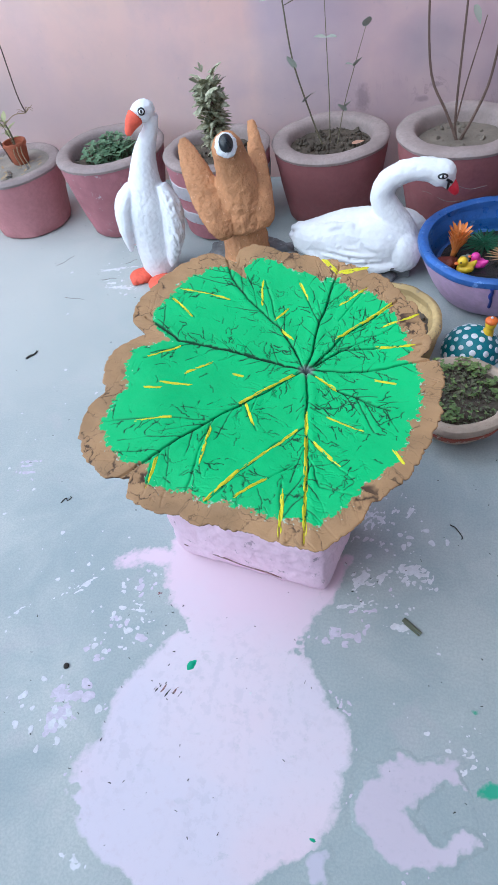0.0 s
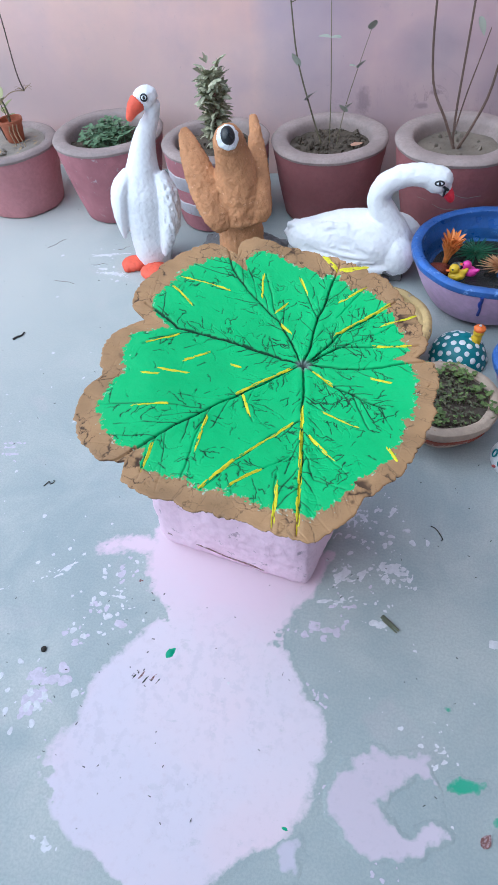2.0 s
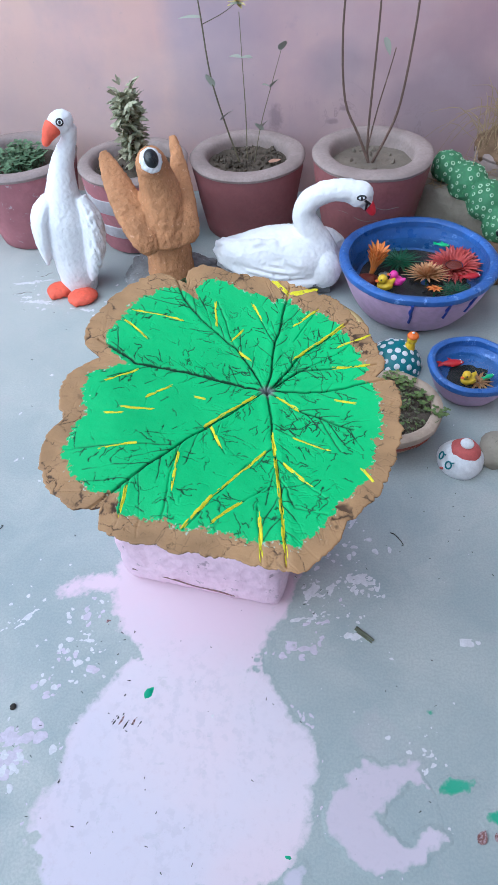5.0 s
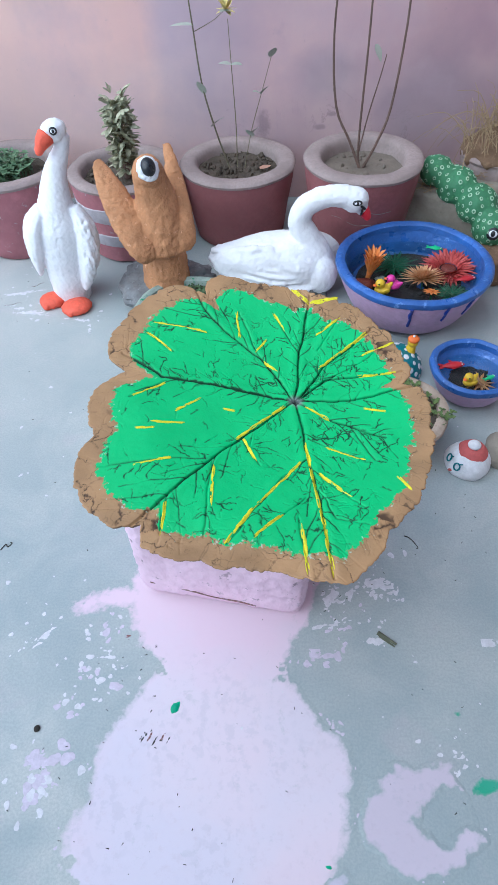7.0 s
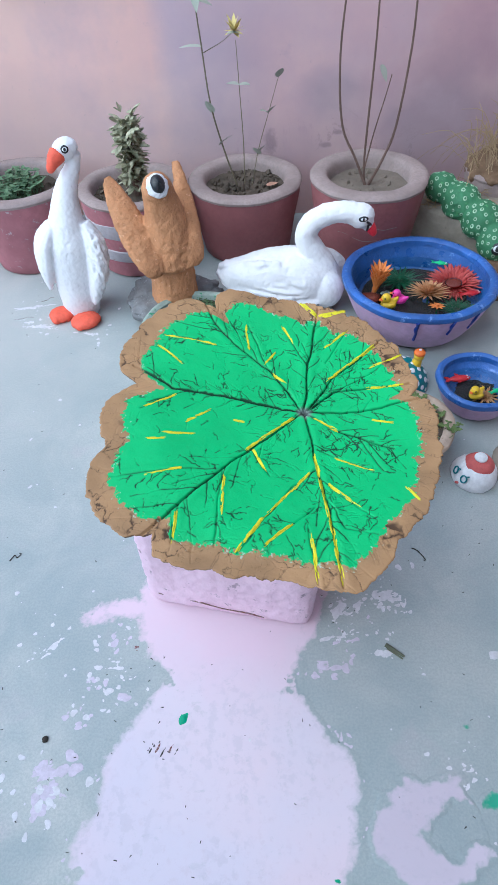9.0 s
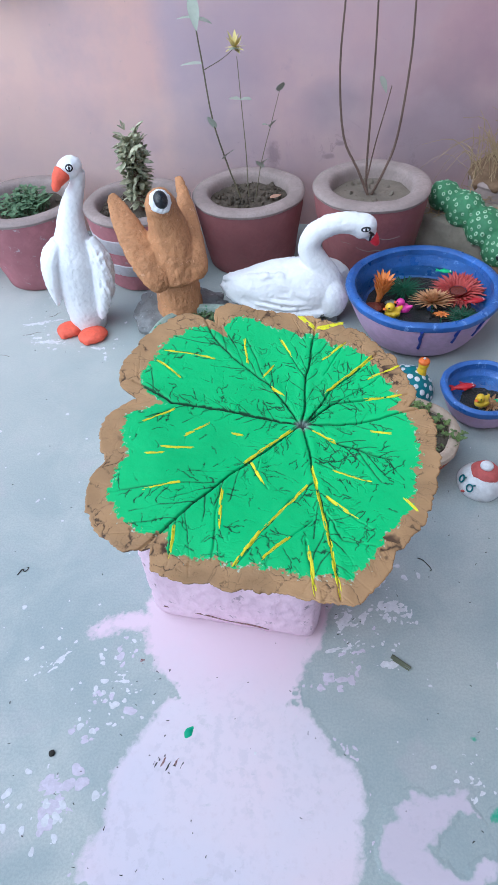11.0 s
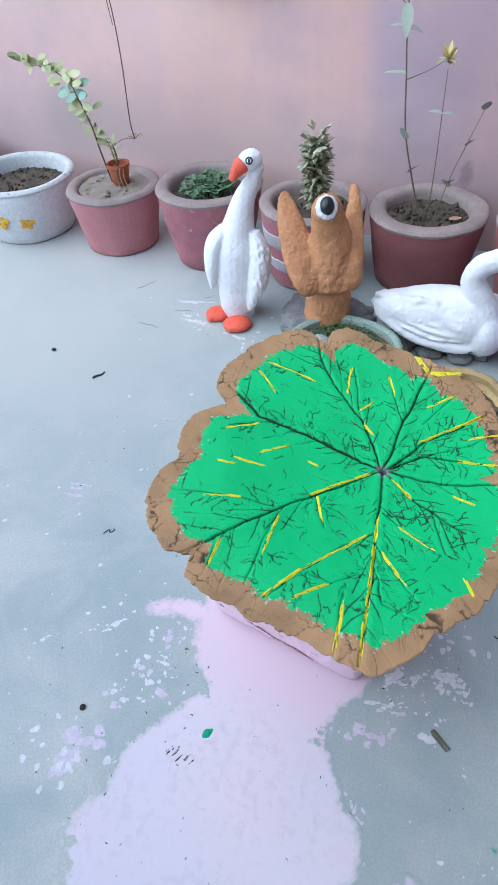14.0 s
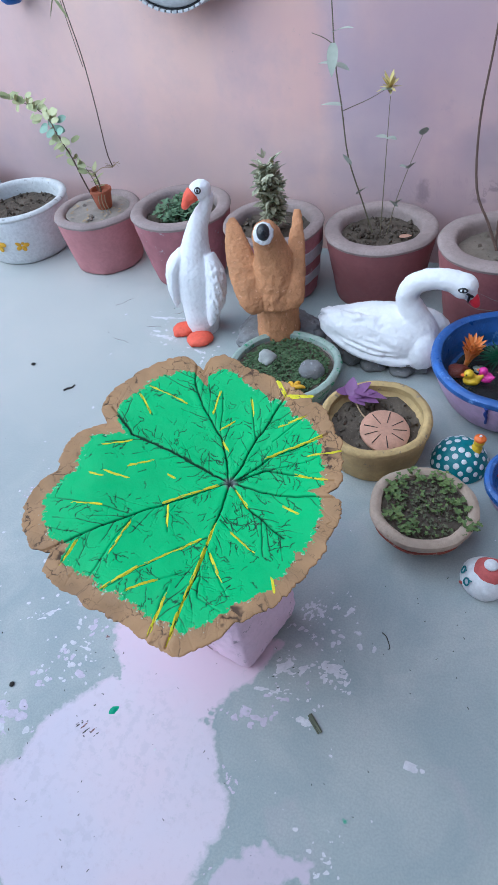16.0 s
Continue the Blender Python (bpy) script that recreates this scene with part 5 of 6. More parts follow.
stem(bm, [(0.075, -0.02, 0.08), (0.09, -0.07, 0.2), (0.08, -0.12, 0.3)], 0.002, 0.001)
part("stem", bm, GREENSTEM, branch)
along = smooth_path(arch, 6)
rows_b, rows_l = [], []
for k in range(74):
    i = 9 + (k * 7) % (len(along) - 10)
    p, a = Vector(along[i]), rng.uniform(0, 6.28)
    long = rng.uniform(0.045, 0.085)
    up = rng.uniform(-0.5, 0.7)
    q = p + Vector((math.cos(a), 0.7 * math.sin(a), up)).normalized() * long
    (rows_b if 19 <= i < 23 else rows_l).append((q - (q - p).normalized() * 0.046, q))
leaves(branch, rows_b, BLUELEAF, 0.03, "bluish green leaf", True, (0.3, -0.75, 0.6), 0.05)
leaves(branch, rows_l, LIMELEAF, 0.027, "yellow-green leaf", True, (-0.2, -0.8, 0.6), 0.05)
reed = plant("dry_reed", (-1.494, 2.462, 0.269), "tall thin dry reed with a tuft at its top")
bm = bmesh.new()
stem(bm, [(0.0, 0, 0.2), (0.005, -0.02, 0.28), (0.035, -0.05, 0.48), (0.04, -0.06, 0.66), (0.025, -0.07, 0.86), (0.02, -0.07, 1.1)], 0.0026, 0.0018)
stem(bm, [(0.032, -0.06, 0.62), (0.02, -0.07, 0.8), (0.01, -0.07, 0.9)], 0.0015, 0.001)
part("stem", bm, STEM, reed)
leaves(reed, [((-0.01, -0.07, 0.85), (0.05, -0.09, 0.80)), ((-0.01, -0.07, 0.86), (-0.045, -0.08, 0.80)), ((-0.01, -0.07, 0.87), (-0.03, -0.06, 0.95)), ((-0.01, -0.07, 0.87), (0.02, -0.09, 0.93)), ((-0.01, -0.07, 0.88), (-0.02, -0.11, 0.92))], LIMELEAF, 0.014, "narrow drying leaf")
bm = bmesh.new()
for k in range(9):
    a = k * 2.4
    limb(bm, [(0, 0, 0.2, 0.0012), (0.02 * math.cos(a), 0.02 * math.sin(a), 0.215, 0.001), (0.036 * math.cos(a), 0.036 * math.sin(a), 0.205 + 0.01 * (k % 3), 0.0008)], 4, 3)
limb(bm, [(0, 0, 0.2, 0.002), (-0.05, -0.02, 0.2, 0.0018), (-0.11, -0.04, 0.16, 0.0015)], 5, 4)
part("dry_root", bm, STRAW, reed, "pale dry rootlets")
rng = random.Random(77)
bm = bmesh.new()
for _ in range(24):
    a, q = rng.uniform(0, 6.28), 0.14 * math.sqrt(rng.random())
    b = rng.uniform(0, 6.28)
    blade(bm, (q * math.cos(a), q * math.sin(a), 0.003), (q * math.cos(a) + 0.022 * math.cos(b), q * math.sin(a) + 0.022 * math.sin(b), 0.008), 0.011, n=3)
solo("fallen_leaves", bm, STRAW, pose(-1.643, 2.405, 0.266), "dry fallen leaves lying on the grey sand", "leaves", kind="stuff")
bm = bmesh.new()
blade(bm, (0, 0, 0.004), (0.045, 0.02, 0.006), 0.03)
solo("fallen_leaf", bm, CLAYDISC, pose(-0.17, 2.5, 0.272), "dry reddish brown leaf on dark soil", "leaf")

# ---- cement birds ----


def eye_ball(bm, c, toward, r, white=1, black=2):
    """A painted eye: a dark disc in a light one, slightly domed."""
    q = Vector(toward).to_track_quat("Z", "Y").to_matrix().to_4x4()
    n = Vector(toward).normalized()
    ball(bm, Vector(c), (r, r, r * 0.3), q, 16, 8, black)
    ball(bm, Vector(c) + n * r * 0.12, (r * 0.72, r * 0.62, r * 0.26), q, 16, 8, white)
    ball(bm, Vector(c) + n * r * 0.22, (r * 0.42, r * 0.5, r * 0.22), q, 12, 8, black)


def goose():
    bm = bmesh.new()
    limb(bm, [(-.05, 0, .0, .066), (-.045, 0, .05, .072), (-.04, 0, .12, .078), (-.035, .0, .2, .085), (-.03, .0, .28, .085), (-.026, .0, .35, .062), (-.010, .01, .42, .046), (.012, .018, .475, .035), (.042, .02, .525, .026), (.052, .016, .57, .026)], 22, 5)
    ball(bm, (.03, .012, .585), (.043, .034, .036), Matrix.Rotation(radians(-20), 4, "Y"))
    limb(bm, [(-.075, 0, .36, .02), (-.115, 0, .30, .036), (-.13, 0, .22, .033), (-.138, 0, .15, .018), (-.143, 0, .115, .006)], 14, 5, flat=1.6, side=(1, 0, 0))
    limb(bm, [(.03, -.03, .355, .022), (.047, -.055, .28, .038), (.036, -.07, .19, .038), (.012, -.078, .11, .022), (-.004, -.076, .06, .008)], 14, 5, flat=1.25, side=(1, 0, 0))
    body = fuse(bm, 0.0038, 2, 0.0016, 26.0, 0.0015, 75.0)
    # feathers drawn down the near wing
    for v in body.verts:
        p = v.co
        k = max(0.0, min(1.0, (-p.y - .04) / .03)) * max(0.0, min(1.0, (.37 - p.z) / .05)) * max(0.0, min(1.0, (p.z - .06) / .05)) * max(0.0, min(1.0, (p.x - .0) / .025))
        v.co += v.normal * k * (0.006 * noise.noise((p.x * 85 + p.z * 14, p.y * 70, p.z * 40)) + 0.0035 * abs(noise.noise((p.x * 150, p.y * 120, p.z * 85))))
    bm = bmesh.new()
    limb(bm, [(.006, .004, .58, .03), (-.012, -.004, .566, .025), (-.027, -.01, .548, .017), (-.036, -.012, .53, .009)], 14, 4)
    for fx, fy, s in ((-.128, -.02, 1.0), (-.055, -.1, 1.1)):
        ball(bm, (fx, fy, .016), (.052 * s, .045 * s, .024))
        for k in (-1, 0, 1):
            ball(bm, (fx - .008 + .022 * k, fy - .022, .012), (.017, .024, .016), u=10, v=6)
    red = fuse(bm, 0.0045, 3, 0.0015, 40.0, 0.0012, 80.0)
    for f in red.faces:
        f.material_index = 1
    tmp = bpy.data.meshes.new("t")
    red.to_mesh(tmp)
    red.free()
    body.from_mesh(tmp)
    eye_ball(body, (.026, -.022, .597), (-.12, -.95, .25), .0125, 2, 3)
    return body


solo("goose_statue", goose(), [WHITE, ORANGE, PURE, BLACK], pose(-0.825, 2.068, 0, rz=25.2), "white cement goose statue with orange-red beak and feet, upright on floor", "statue")


def perched_bird():
    bm = bmesh.new()
    limb(bm, [(-.022, .0, -.01, .084), (-.022, 0, .06, .08), (-.022, 0, .16, .078)], 24, 4)
    limb(bm, [(-.022, 0, .128, .086), (-.022, 0, .142, .1), (-.02, 0, .19, .09), (-.02, 0, .25, .076), (-.022, 0, .31, .066), (-.03, -.01, .36, .056), (-.035, -.02, .405, .05)], 24, 5)
    ball(bm, (-.034, -.02, .395), (.05, .054, .054))
    # flat paddle wings swept back, their lower ends standing off the ledge
    limb(bm, [(-.182, .115, .40, .012), (-.176, .095, .375, .028), (-.154, .035, .32, .047), (-.122, -.03, .245, .057), (-.094, -.082, .18, .05), (-.082, -.094, .145, .032), (-.076, -.09, .13, .014)], 20, 5, flat=0.4, side=(1, .3, 0))
    limb(bm, [(.05, .165, .40, .011), (.054, .135, .375, .02), (.056, .06, .31, .032), (.054, -.015, .235, .04), (.05, -.055, .17, .04), (.046, -.06, .135, .024)], 18, 5, flat=0.7, side=(1, 0, 0))
    body = fuse(bm, 0.0045, 1, 0.0022, 34.0, 0.0022, 80.0)
    for v in body.verts:
        p = v.co
        k = max(0.0, min(1.0, (.34 - p.z) / .06)) * (1.0 if p.z > .14 else 0.25)
        k *= max(0.12, min(1.0, (.075 - abs(p.x + .005)) / .03))
        v.co += v.normal * k * (0.004 * noise.noise(p * 42) + 0.003 * abs(noise.noise(p * 75)))
    n = Vector((.12, -.78, .62)).normalized()
    q = n.to_track_quat("Z", "Y").to_matrix().to_4x4()
    c = Vector((-.036, -.06, .424))
    ring = bmesh.new()
    ball(ring, c, (.036, .039, .02), q)
    ring = fuse(ring, 0.003, 1, 0.002, 70.0, 0.002, 90.0)
    for f in ring.faces:
        f.material_index = 1
    tmp = bpy.data.meshes.new("t")
    ring.to_mesh(tmp)
    ring.free()
    body.from_mesh(tmp)
    ball(body, c + n * 0.012 + Vector((0, 0, .002)), (.023, .029, .019), q, 20, 10, 2)
    return body


solo("bird_statue", perched_bird(), [CLAY, PURE, BLACK], pose(-0.47, 2.02, 0.1, rz=16.6), "ochre-brown cement bird statue with raised wings and black-and-white face, on stone", "statue")

bm = rough_stone(.17, 3.0, 0.4, 5)
for v in bm.verts:
    v.co += v.co.normalized() * (0.012 * noise.fractal(v.co * 34, 0.6, 2.0, 3))
solo("stone", bm, STONE, pose(-.50, 2.06, 0.05), "rough grey stone under the brown bird statue", "stone")


def swan_eye(bm, c, toward):
    """A narrow almond eye with a black outline."""
    q = Vector(toward).to_track_quat("Z", "Y").to_matrix().to_4x4()
    n = Vector(toward).normalized()
    ball(bm, Vector(c), (.0165, .0095, .004), q, 18, 8, 3)
    ball(bm, Vector(c) + n * .0016, (.0115, .0056, .0036), q, 18, 8, 2)
    ball(bm, Vector(c) + n * .0030, (.0048, .0056, .0032), q, 12, 8, 3)


def swan():
    bm = bmesh.new()
    limb(bm, [(-.335, 0, .155, .02), (-.30, 0, .14, .05), (-.22, 0, .125, .085), (-.12, 0, .125, .108), (-.02, 0, .12, .112), (.06, 0, .105, .088), (.10, 0, .095, .05), (.118, 0, .09, .02)], 22, 5, flat=0.95)
    limb(bm, [(.045, 0, .1, .078), (.036, 0, .16, .062), (.008, 0, .222, .048), (-.016, 0, .278, .041), (.002, 0, .33, .038), (.055, 0, .362, .036), (.115, 0, .368, .036), (.155, 0, .36, .039)], 20, 5)
    ball(bm, (.165, 0, .356), (.048, .04, .043))
    ball(bm, (.19, 0, .33), (.021, .023, .029))
    ball(bm, (.025, .062, .13), (.115, .05, .075), Matrix.Rotation(radians(4), 4, "Y"))
    # folded wing: a broad shell with fanned feather ridges and a scalloped upper edge
    ball(bm, (-.13, -.056, .135), (.2, .054, .076), Matrix.Rotation(radians(6), 4, "Y"))
    ball(bm, (.055, -.05, .10), (.07, .055, .075))
    for k in range(2, 7):
        t = k / 6
        up = .075 + .125 * t
        limb(bm, [(.0 - .03 * t, -.112 + .03 * t * t, .075 + .08 * t, .004), (-.1, -.124 + .045 * t * t, up - .012, .0085), (-.22, -.104 + .05 * t * t, up + .008, .0085), (-.325 + .02 * t, -.05 + .03 * t, .1 + .095 * t, .007)], 8, 5)
    limb(bm, [(-.325 + .03 * k, -.03 - .035 * math.sin(math.pi * k / 10), .185 + .022 * math.sin(math.pi * k / 10), .02 if k % 2 else .013) for k in range(11)], 12, 4, flat=0.7)
    box(bm, (-.06, 0.0, .03), (.30, .12, .06), bevel=.01)
    # lip that runs round under the wing
    limb(bm, [(.075, -.08, .08, .012), (-.02, -.1, .07, .02), (-.15, -.1, .083, .022), (-.26, -.075, .122, .02), (-.335, -.03, .165, .013)], 10, 6)
    body = fuse(bm, 0.0042, 1, 0.0018, 26.0, 0.0016, 70.0)
    for v in body.verts:
        p = v.co
        k = max(0.0, min(1.0, (.0 - p.x) / .05)) * max(0.0, min(1.0, (-p.y - .02) / .03)) * max(0.0, min(1.0, (p.z - .06) / .02))
        a = math.atan2(p.z - .07, .1 - p.x)
        v.co += v.normal * k * (0.0022 * math.sin(a * 26 + 1.2 * noise.noise(p * 7)) + 0.001 * noise.noise(p * 60))
    for f in body.faces:
        c = f.calc_center_median()
        if c.z + 0.018 * noise.noise(c * 26) < 0.05:
            f.material_index = 4
        elif c.z < 0.078 and noise.noise(c * 34) > 0.28:
            f.material_index = 4
    bm = bmesh.new()
    limb(bm, [(.194, 0, .327, .019), (.206, 0, .308, .018), (.214, 0, .291, .013), (.217, 0, .28, .006)], 14, 4)
    beak = fuse(bm, 0.004, 1, 0.001, 40, 0.001, 80)
    for f in beak.faces:
        f.material_index = 1
    tmp = bpy.data.meshes.new("t")
    beak.to_mesh(tmp)
    beak.free()
    body.from_mesh(tmp)
    swan_eye(body, (.172, -.0405, .362), (.1, -1, .12))
    tube(body, [(.184, -.034, .35), (.196, -.026, .337), (.203, -.012, .327)], [.004, .005, .004], 8, 3)
    tube(body, [(.192, -.03, .337), (.19, -.026, .32), (.189, -.02, .31)], [.004, .004, .003], 8, 3)
    return body


solo("swan_statue", swan(), [WHITE, SWANRED, PURE, BLACK, STONE], pose(0.0, 2.085, 0), "white cement swan statue with curved neck, black-lined eye and red beak", "statue")
for x, y, r, seed in ((-.27, 2.04, .05, 12.0), (-.2, 2.035, .045, 15.0), (-.11, 2.02, .05, 18.0), (.0, 2.02, .045, 22.0)):
    solo("stone", rough_stone(r, seed, 0.6, 3), STONE, pose(x, y, r * 0.3), "small rough grey stone at the swan's foot", "stone", "stones at the swan's foot")
bm = bmesh.new()
limb(bm, [(0, 0, 0, .0016), (.004, 0, .05, .0014), (.012, .0, .11, .001)], 5)
solo("twig", bm, BITS, pose(-0.235, 1.96, 0.0), "thin dark twig standing before the swan", "twig")

# ---- pond bowls and small planted bowls ----


def bowl(name, x, y, h, r, r_in, r_base, out, lining, label, seed, depth, rim=None, wob=0.004, belly=0.3, rim_label=""):
    """A wide bowl: outer body, lining and a hand-shaped rim."""
    ob = thing(name, pose(x, y, 0, rz=seed * 31), label, "bowl")
    bm = bmesh.new()
    prof = [(r_base - 0.01, 0), (r_base, 0.004)]
    for k in range(1, 9):
        t = k / 9
        prof.append((r_base + (r - r_base) * (t ** (1 - belly) if belly < 1 else t), 0.004 + (h - 0.02) * t))
    prof += [(r - 0.001, h - 0.012), (r - 0.012, h - 0.004), (r_in + 0.01, h - 0.005)]
    lathe(bm, prof, 72, wob, seed, caps=(True, False))
    BODY[ob.name] = part("body", bm, out, ob)
    bm = bmesh.new()
    low = h - depth
    lathe(bm, [(r_in + 0.004, h - 0.006), (r_in - 0.004, h - 0.03), (r_in - 0.012, h - 0.5 * depth), (r_in - 0.03, low + 0.01), (r_in - 0.06, low), (0.02, low)], 72, wob, seed, caps=(False, True))
    part("lining", bm, lining, ob)
    bm = bmesh.new()
    lathe(bm, [(r + 0.0005, h - 0.022), (r + 0.004, h - 0.014), (r + 0.002, h - 0.003), (r - 0.008, h + 0.003), (r_in + 0.008, h + 0.003), (r_in - 0.002, h - 0.004), (r_in - 0.003, h - 0.022)], 72, wob * 1.2, seed, zwob=0.003)
    part("rim", bm, rim or out, ob, rim_label)
    return ob


def drip(ob, angle, r, z0, z1, w):
    c, s = math.cos(radians(angle)), math.sin(radians(angle))
    bm = bmesh.new()
    pts = []
    for k in range(6):
        t = k / 5
        z = z0 + (z1 - z0) * t
        rr = r(z) + 0.0005
        a = radians(angle) + 0.008 * math.sin(k * 2.3)
        pts.append((rr * math.cos(a), rr * math.sin(a), z, w * (1 - 0.35 * t) * (1 + 0.2 * math.sin(k * 4))))
    limb(bm, pts, 8, 3)
    part("paint_drip", bm, DEEPBLUE, BODY[ob.name], "dark blue paint drip")


def water(ob, r, z):
    bm = bmesh.new()
    lathe(bm, [(r, 0), (r * 0.5, 0), (0.0015, 0)], 64, 0.0, 0, caps=(False, True))
    bm.normal_update()
    if sum(f.normal.z for f in bm.faces) < 0:
        bmesh.ops.reverse_faces(bm, faces=bm.faces[:])
    w = part("water", bm, WATER, ob, "still clear water")
    w.location = (0, 0, z)
    w.visible_shadow = False


pond = bowl("pond_bowl", 0.375, 1.978, 0.195, 0.262, 0.234, 0.155, LILAC, BLUE, "large lilac bowl with cobalt-blue rim, used as a small water garden", 1.0, 0.135, BLUE, 0.004, 0.45, "thick cobalt-blue painted rim")
water(pond, 0.218, 0.135)
bm = soil_top(0.19, 0.012, 61, 60, 0.012)
silt = part("silt", bm, SILT, pond, "dark silt on the bottom")
silt.location = (0, 0, 0.068)
off = -31.0
pr = lambda z: 0.155 + (0.262 - 0.155) * (max(0.0, (z - 0.004) / 0.175)) ** 0.55
for ang, z1 in ((-98, 0.085), (-72, 0.11), (-52, 0.108)):
    drip(pond, ang + off, pr, 0.178, z1, 0.0065)

spond = bowl("pond_bowl", 0.512, 1.537, 0.108, 0.127, 0.111, 0.075, LILAC, BLUE, "small lilac bowl with blue rim holding water and a toy duck", 2.0, 0.075, BLUE, 0.003, 0.45, "cobalt-blue painted rim")
water(spond, 0.1, 0.068)
silt = part("silt", soil_top(0.08, 0.006, 63, 20, 0.008), SILT, spond, "dark silt on the bottom")
silt.location = (0, 0, 0.036)


def bloom(name, at, r, height, layers, per, mat, label, open_to=1.0, width=0.012, rot=(0, 0, 0), hollow=0.0):
    """A plastic flower with rings of pointed petals."""
    ob = thing(name, pose(*at, *rot), label, "flower")
    rng = random.Random(int(abs(at[0]) * 9000) + per)
    bm = bmesh.new()
    for L in range(layers):
        t = L / max(1, layers - 1)
        for k in range(per):
            a = 2 * math.pi * (k + 0.5 * (L % 2)) / per + rng.uniform(-0.08, 0.08)
            el = radians(8 + 70 * (1 - t) ** 1.0 * open_to) if open_to <= 1 else radians(20 + 55 * t)
            long = r * (0.6 + 0.4 * t)
            b = Vector((math.cos(a), math.sin(a), 0)) * hollow
            tip = b + Vector((math.cos(a) * math.cos(el), math.sin(a) * math.cos(el), math.sin(el) * height / r)) * (long - hollow * 0.5)
            blade(bm, b, tip * rng.uniform(0.92, 1.05), width, cup=0.5, n=4)
    petals = part("petals", bm, mat, ob)
    bm = bmesh.new()
    ball(bm, (0, 0, 0.002), (max(0.006, hollow * 0.9), max(0.006, hollow * 0.9), 0.005), None, 12, 8)
    part("centre", bm, BROWNRED if hollow else mat, petals)
    bm = bmesh.new()
    tube(bm, [(0, 0, -0.06), (0, 0, 0)], 0.003, 6)
    part("stalk", bm, PETAL_GREEN, ob)
    return ob


def tall_bloom(at):
    ob = thing("plastic_flower", pose(*at, 0, 8, 0), "upright orange plastic flower with overlapping pointed petals", "flower")
    bm = bmesh.new()
    for L in range(8):
        for k in range(9):
            a = 2 * math.pi * (k + 0.5 * (L % 2)) / 9
            q = 0.028 * math.sin(math.pi * (0.25 + 0.75 * (1 - L / 8)) ** 0.9) + 0.004
            z = 0.011 * L
            blade(bm, (q * 0.6 * math.cos(a), q * 0.6 * math.sin(a), z), (q * 1.25 * math.cos(a), q * 1.25 * math.sin(a), z + 0.03), 0.014, cup=0.5, n=4)
    part("petals", bm, PETAL_ORANGE, ob)
    bm = bmesh.new()
    limb(bm, [(0, 0, -0.06, .004), (0, 0, 0.0, .01), (0, 0, 0.06, .012), (0, 0, .09, .004)], 8)
    part("stalk", bm, PETAL_ORANGE, ob)


tall_bloom((0.229, 1.985, 0.12))
bloom("plastic_flower", (0.41, 1.955, 0.128), 0.088, 0.07, 6, 18, PETAL_TAN, "tan and orange plastic chrysanthemum floating in the bowl", 1.0, 0.011, (-14, 0, 0))
bloom("plastic_flower", (0.51, 2.025, 0.126), 0.092, 0.06, 5, 26, PETAL_RED, "large red plastic flower with a dark hollow centre", 0.85, 0.014, (6, -6, 0), 0.03)
bloom("plastic_flower", (0.428, 1.872, 0.135), 0.03, 0.02, 2, 9, PETAL_ORANGE, "small orange plastic flower among larger blooms", 0.8, 0.011, (-10, 0, 0))
for x, y, r in ((0.325, 2.06, 0.095), (0.50, 1.88, 0.075)):
    bloom("plastic_frond", (x, y, 0.106), r, 0.04, 5, 15, PETAL_GREEN, "dark green plastic water weed under the surface", 0.9, 0.009)


def toy_duck(at, s, rz, col=YELLOW, label="small yellow toy duck with orange beak floating on water"):
    bm = bmesh.new()
    ball(bm, (0, 0, .016), (.03, .023, .018))
    ball(bm, (.012, 0, .042), (.0175, .017, .017))
    limb(bm, [(-.015, 0, .02, .014), (-.03, 0, .03, .008), (-.036, 0, .037, .003)], 8)
    for side in (-1, 1):
        ball(bm, (-.004, side * .021, .019), (.016, .006, .01), None, 12, 8)
    body = fuse(bm, 0.0022, 2)
    ball(body, (.031, 0, .039), (.009, .008, .0035), None, 12, 8, 1)
    for side in (-1, 1):
        ball(body, (.022, side * .0115, .047), .0032, None, 10, 6, 2)
    me = finish("toy_duck", body, [col, DUCKORANGE, BLACK])
    me.transform(Matrix.Scale(s, 4))
    return solo("toy_duck", me, None, pose(*at, rz=rz), label, "toy")


toy_duck((0.265, 1.878, 0.128), 0.95, 200)
toy_duck((0.303, 1.905, 0.128), 0.85, 160, MAGENTA, "small magenta toy duck floating on water")
toy_duck((0.50, 1.50, 0.062), 0.8, 215)


def pebble(at, r, mat, label, seed, flat=0.7, category="stone"):
    return solo("pebble" if category == "stone" else category, rough_stone(r, seed, flat, 3), mat, pose(*at), label, category)


pebble((0.21, 1.945, 0.105), 0.036, BROWNRED, "dull red stone under water", 40)
for x, y in ((0.262, 1.985), (0.278, 1.99), (0.268, 1.972)):
    pebble((x, y, 0.095), 0.011, PALE_STONE, "small pale pebble under water", x * 90)


def toy_fish(at, long, mat, label, rz, rx=0):
    bm = bmesh.new()
    limb(bm, [(-long * .5, 0, 0, long * .03), (-long * .28, 0, 0, long * .13), (0, 0, 0, long * .19), (long * .3, 0, 0, long * .13), (long * .46, 0, 0, long * .03)], 12, 5, flat=0.7)
    for s in (-1, 1):
        blade(bm, (-long * .42, 0, 0), (-long * .66, s * long * .16, 0.002), long * .18, n=3)
        blade(bm, (0, s * long * .12, 0), (-long * .16, s * long * .3, 0.004), long * .14, n=3)
        ball(bm, (long * .32, s * long * .07, long * .07), long * .035, None, 8, 6, 1)
    return solo("toy_fish", bm, [mat, PURE], pose(*at, rx, 0, rz), label, "toy")


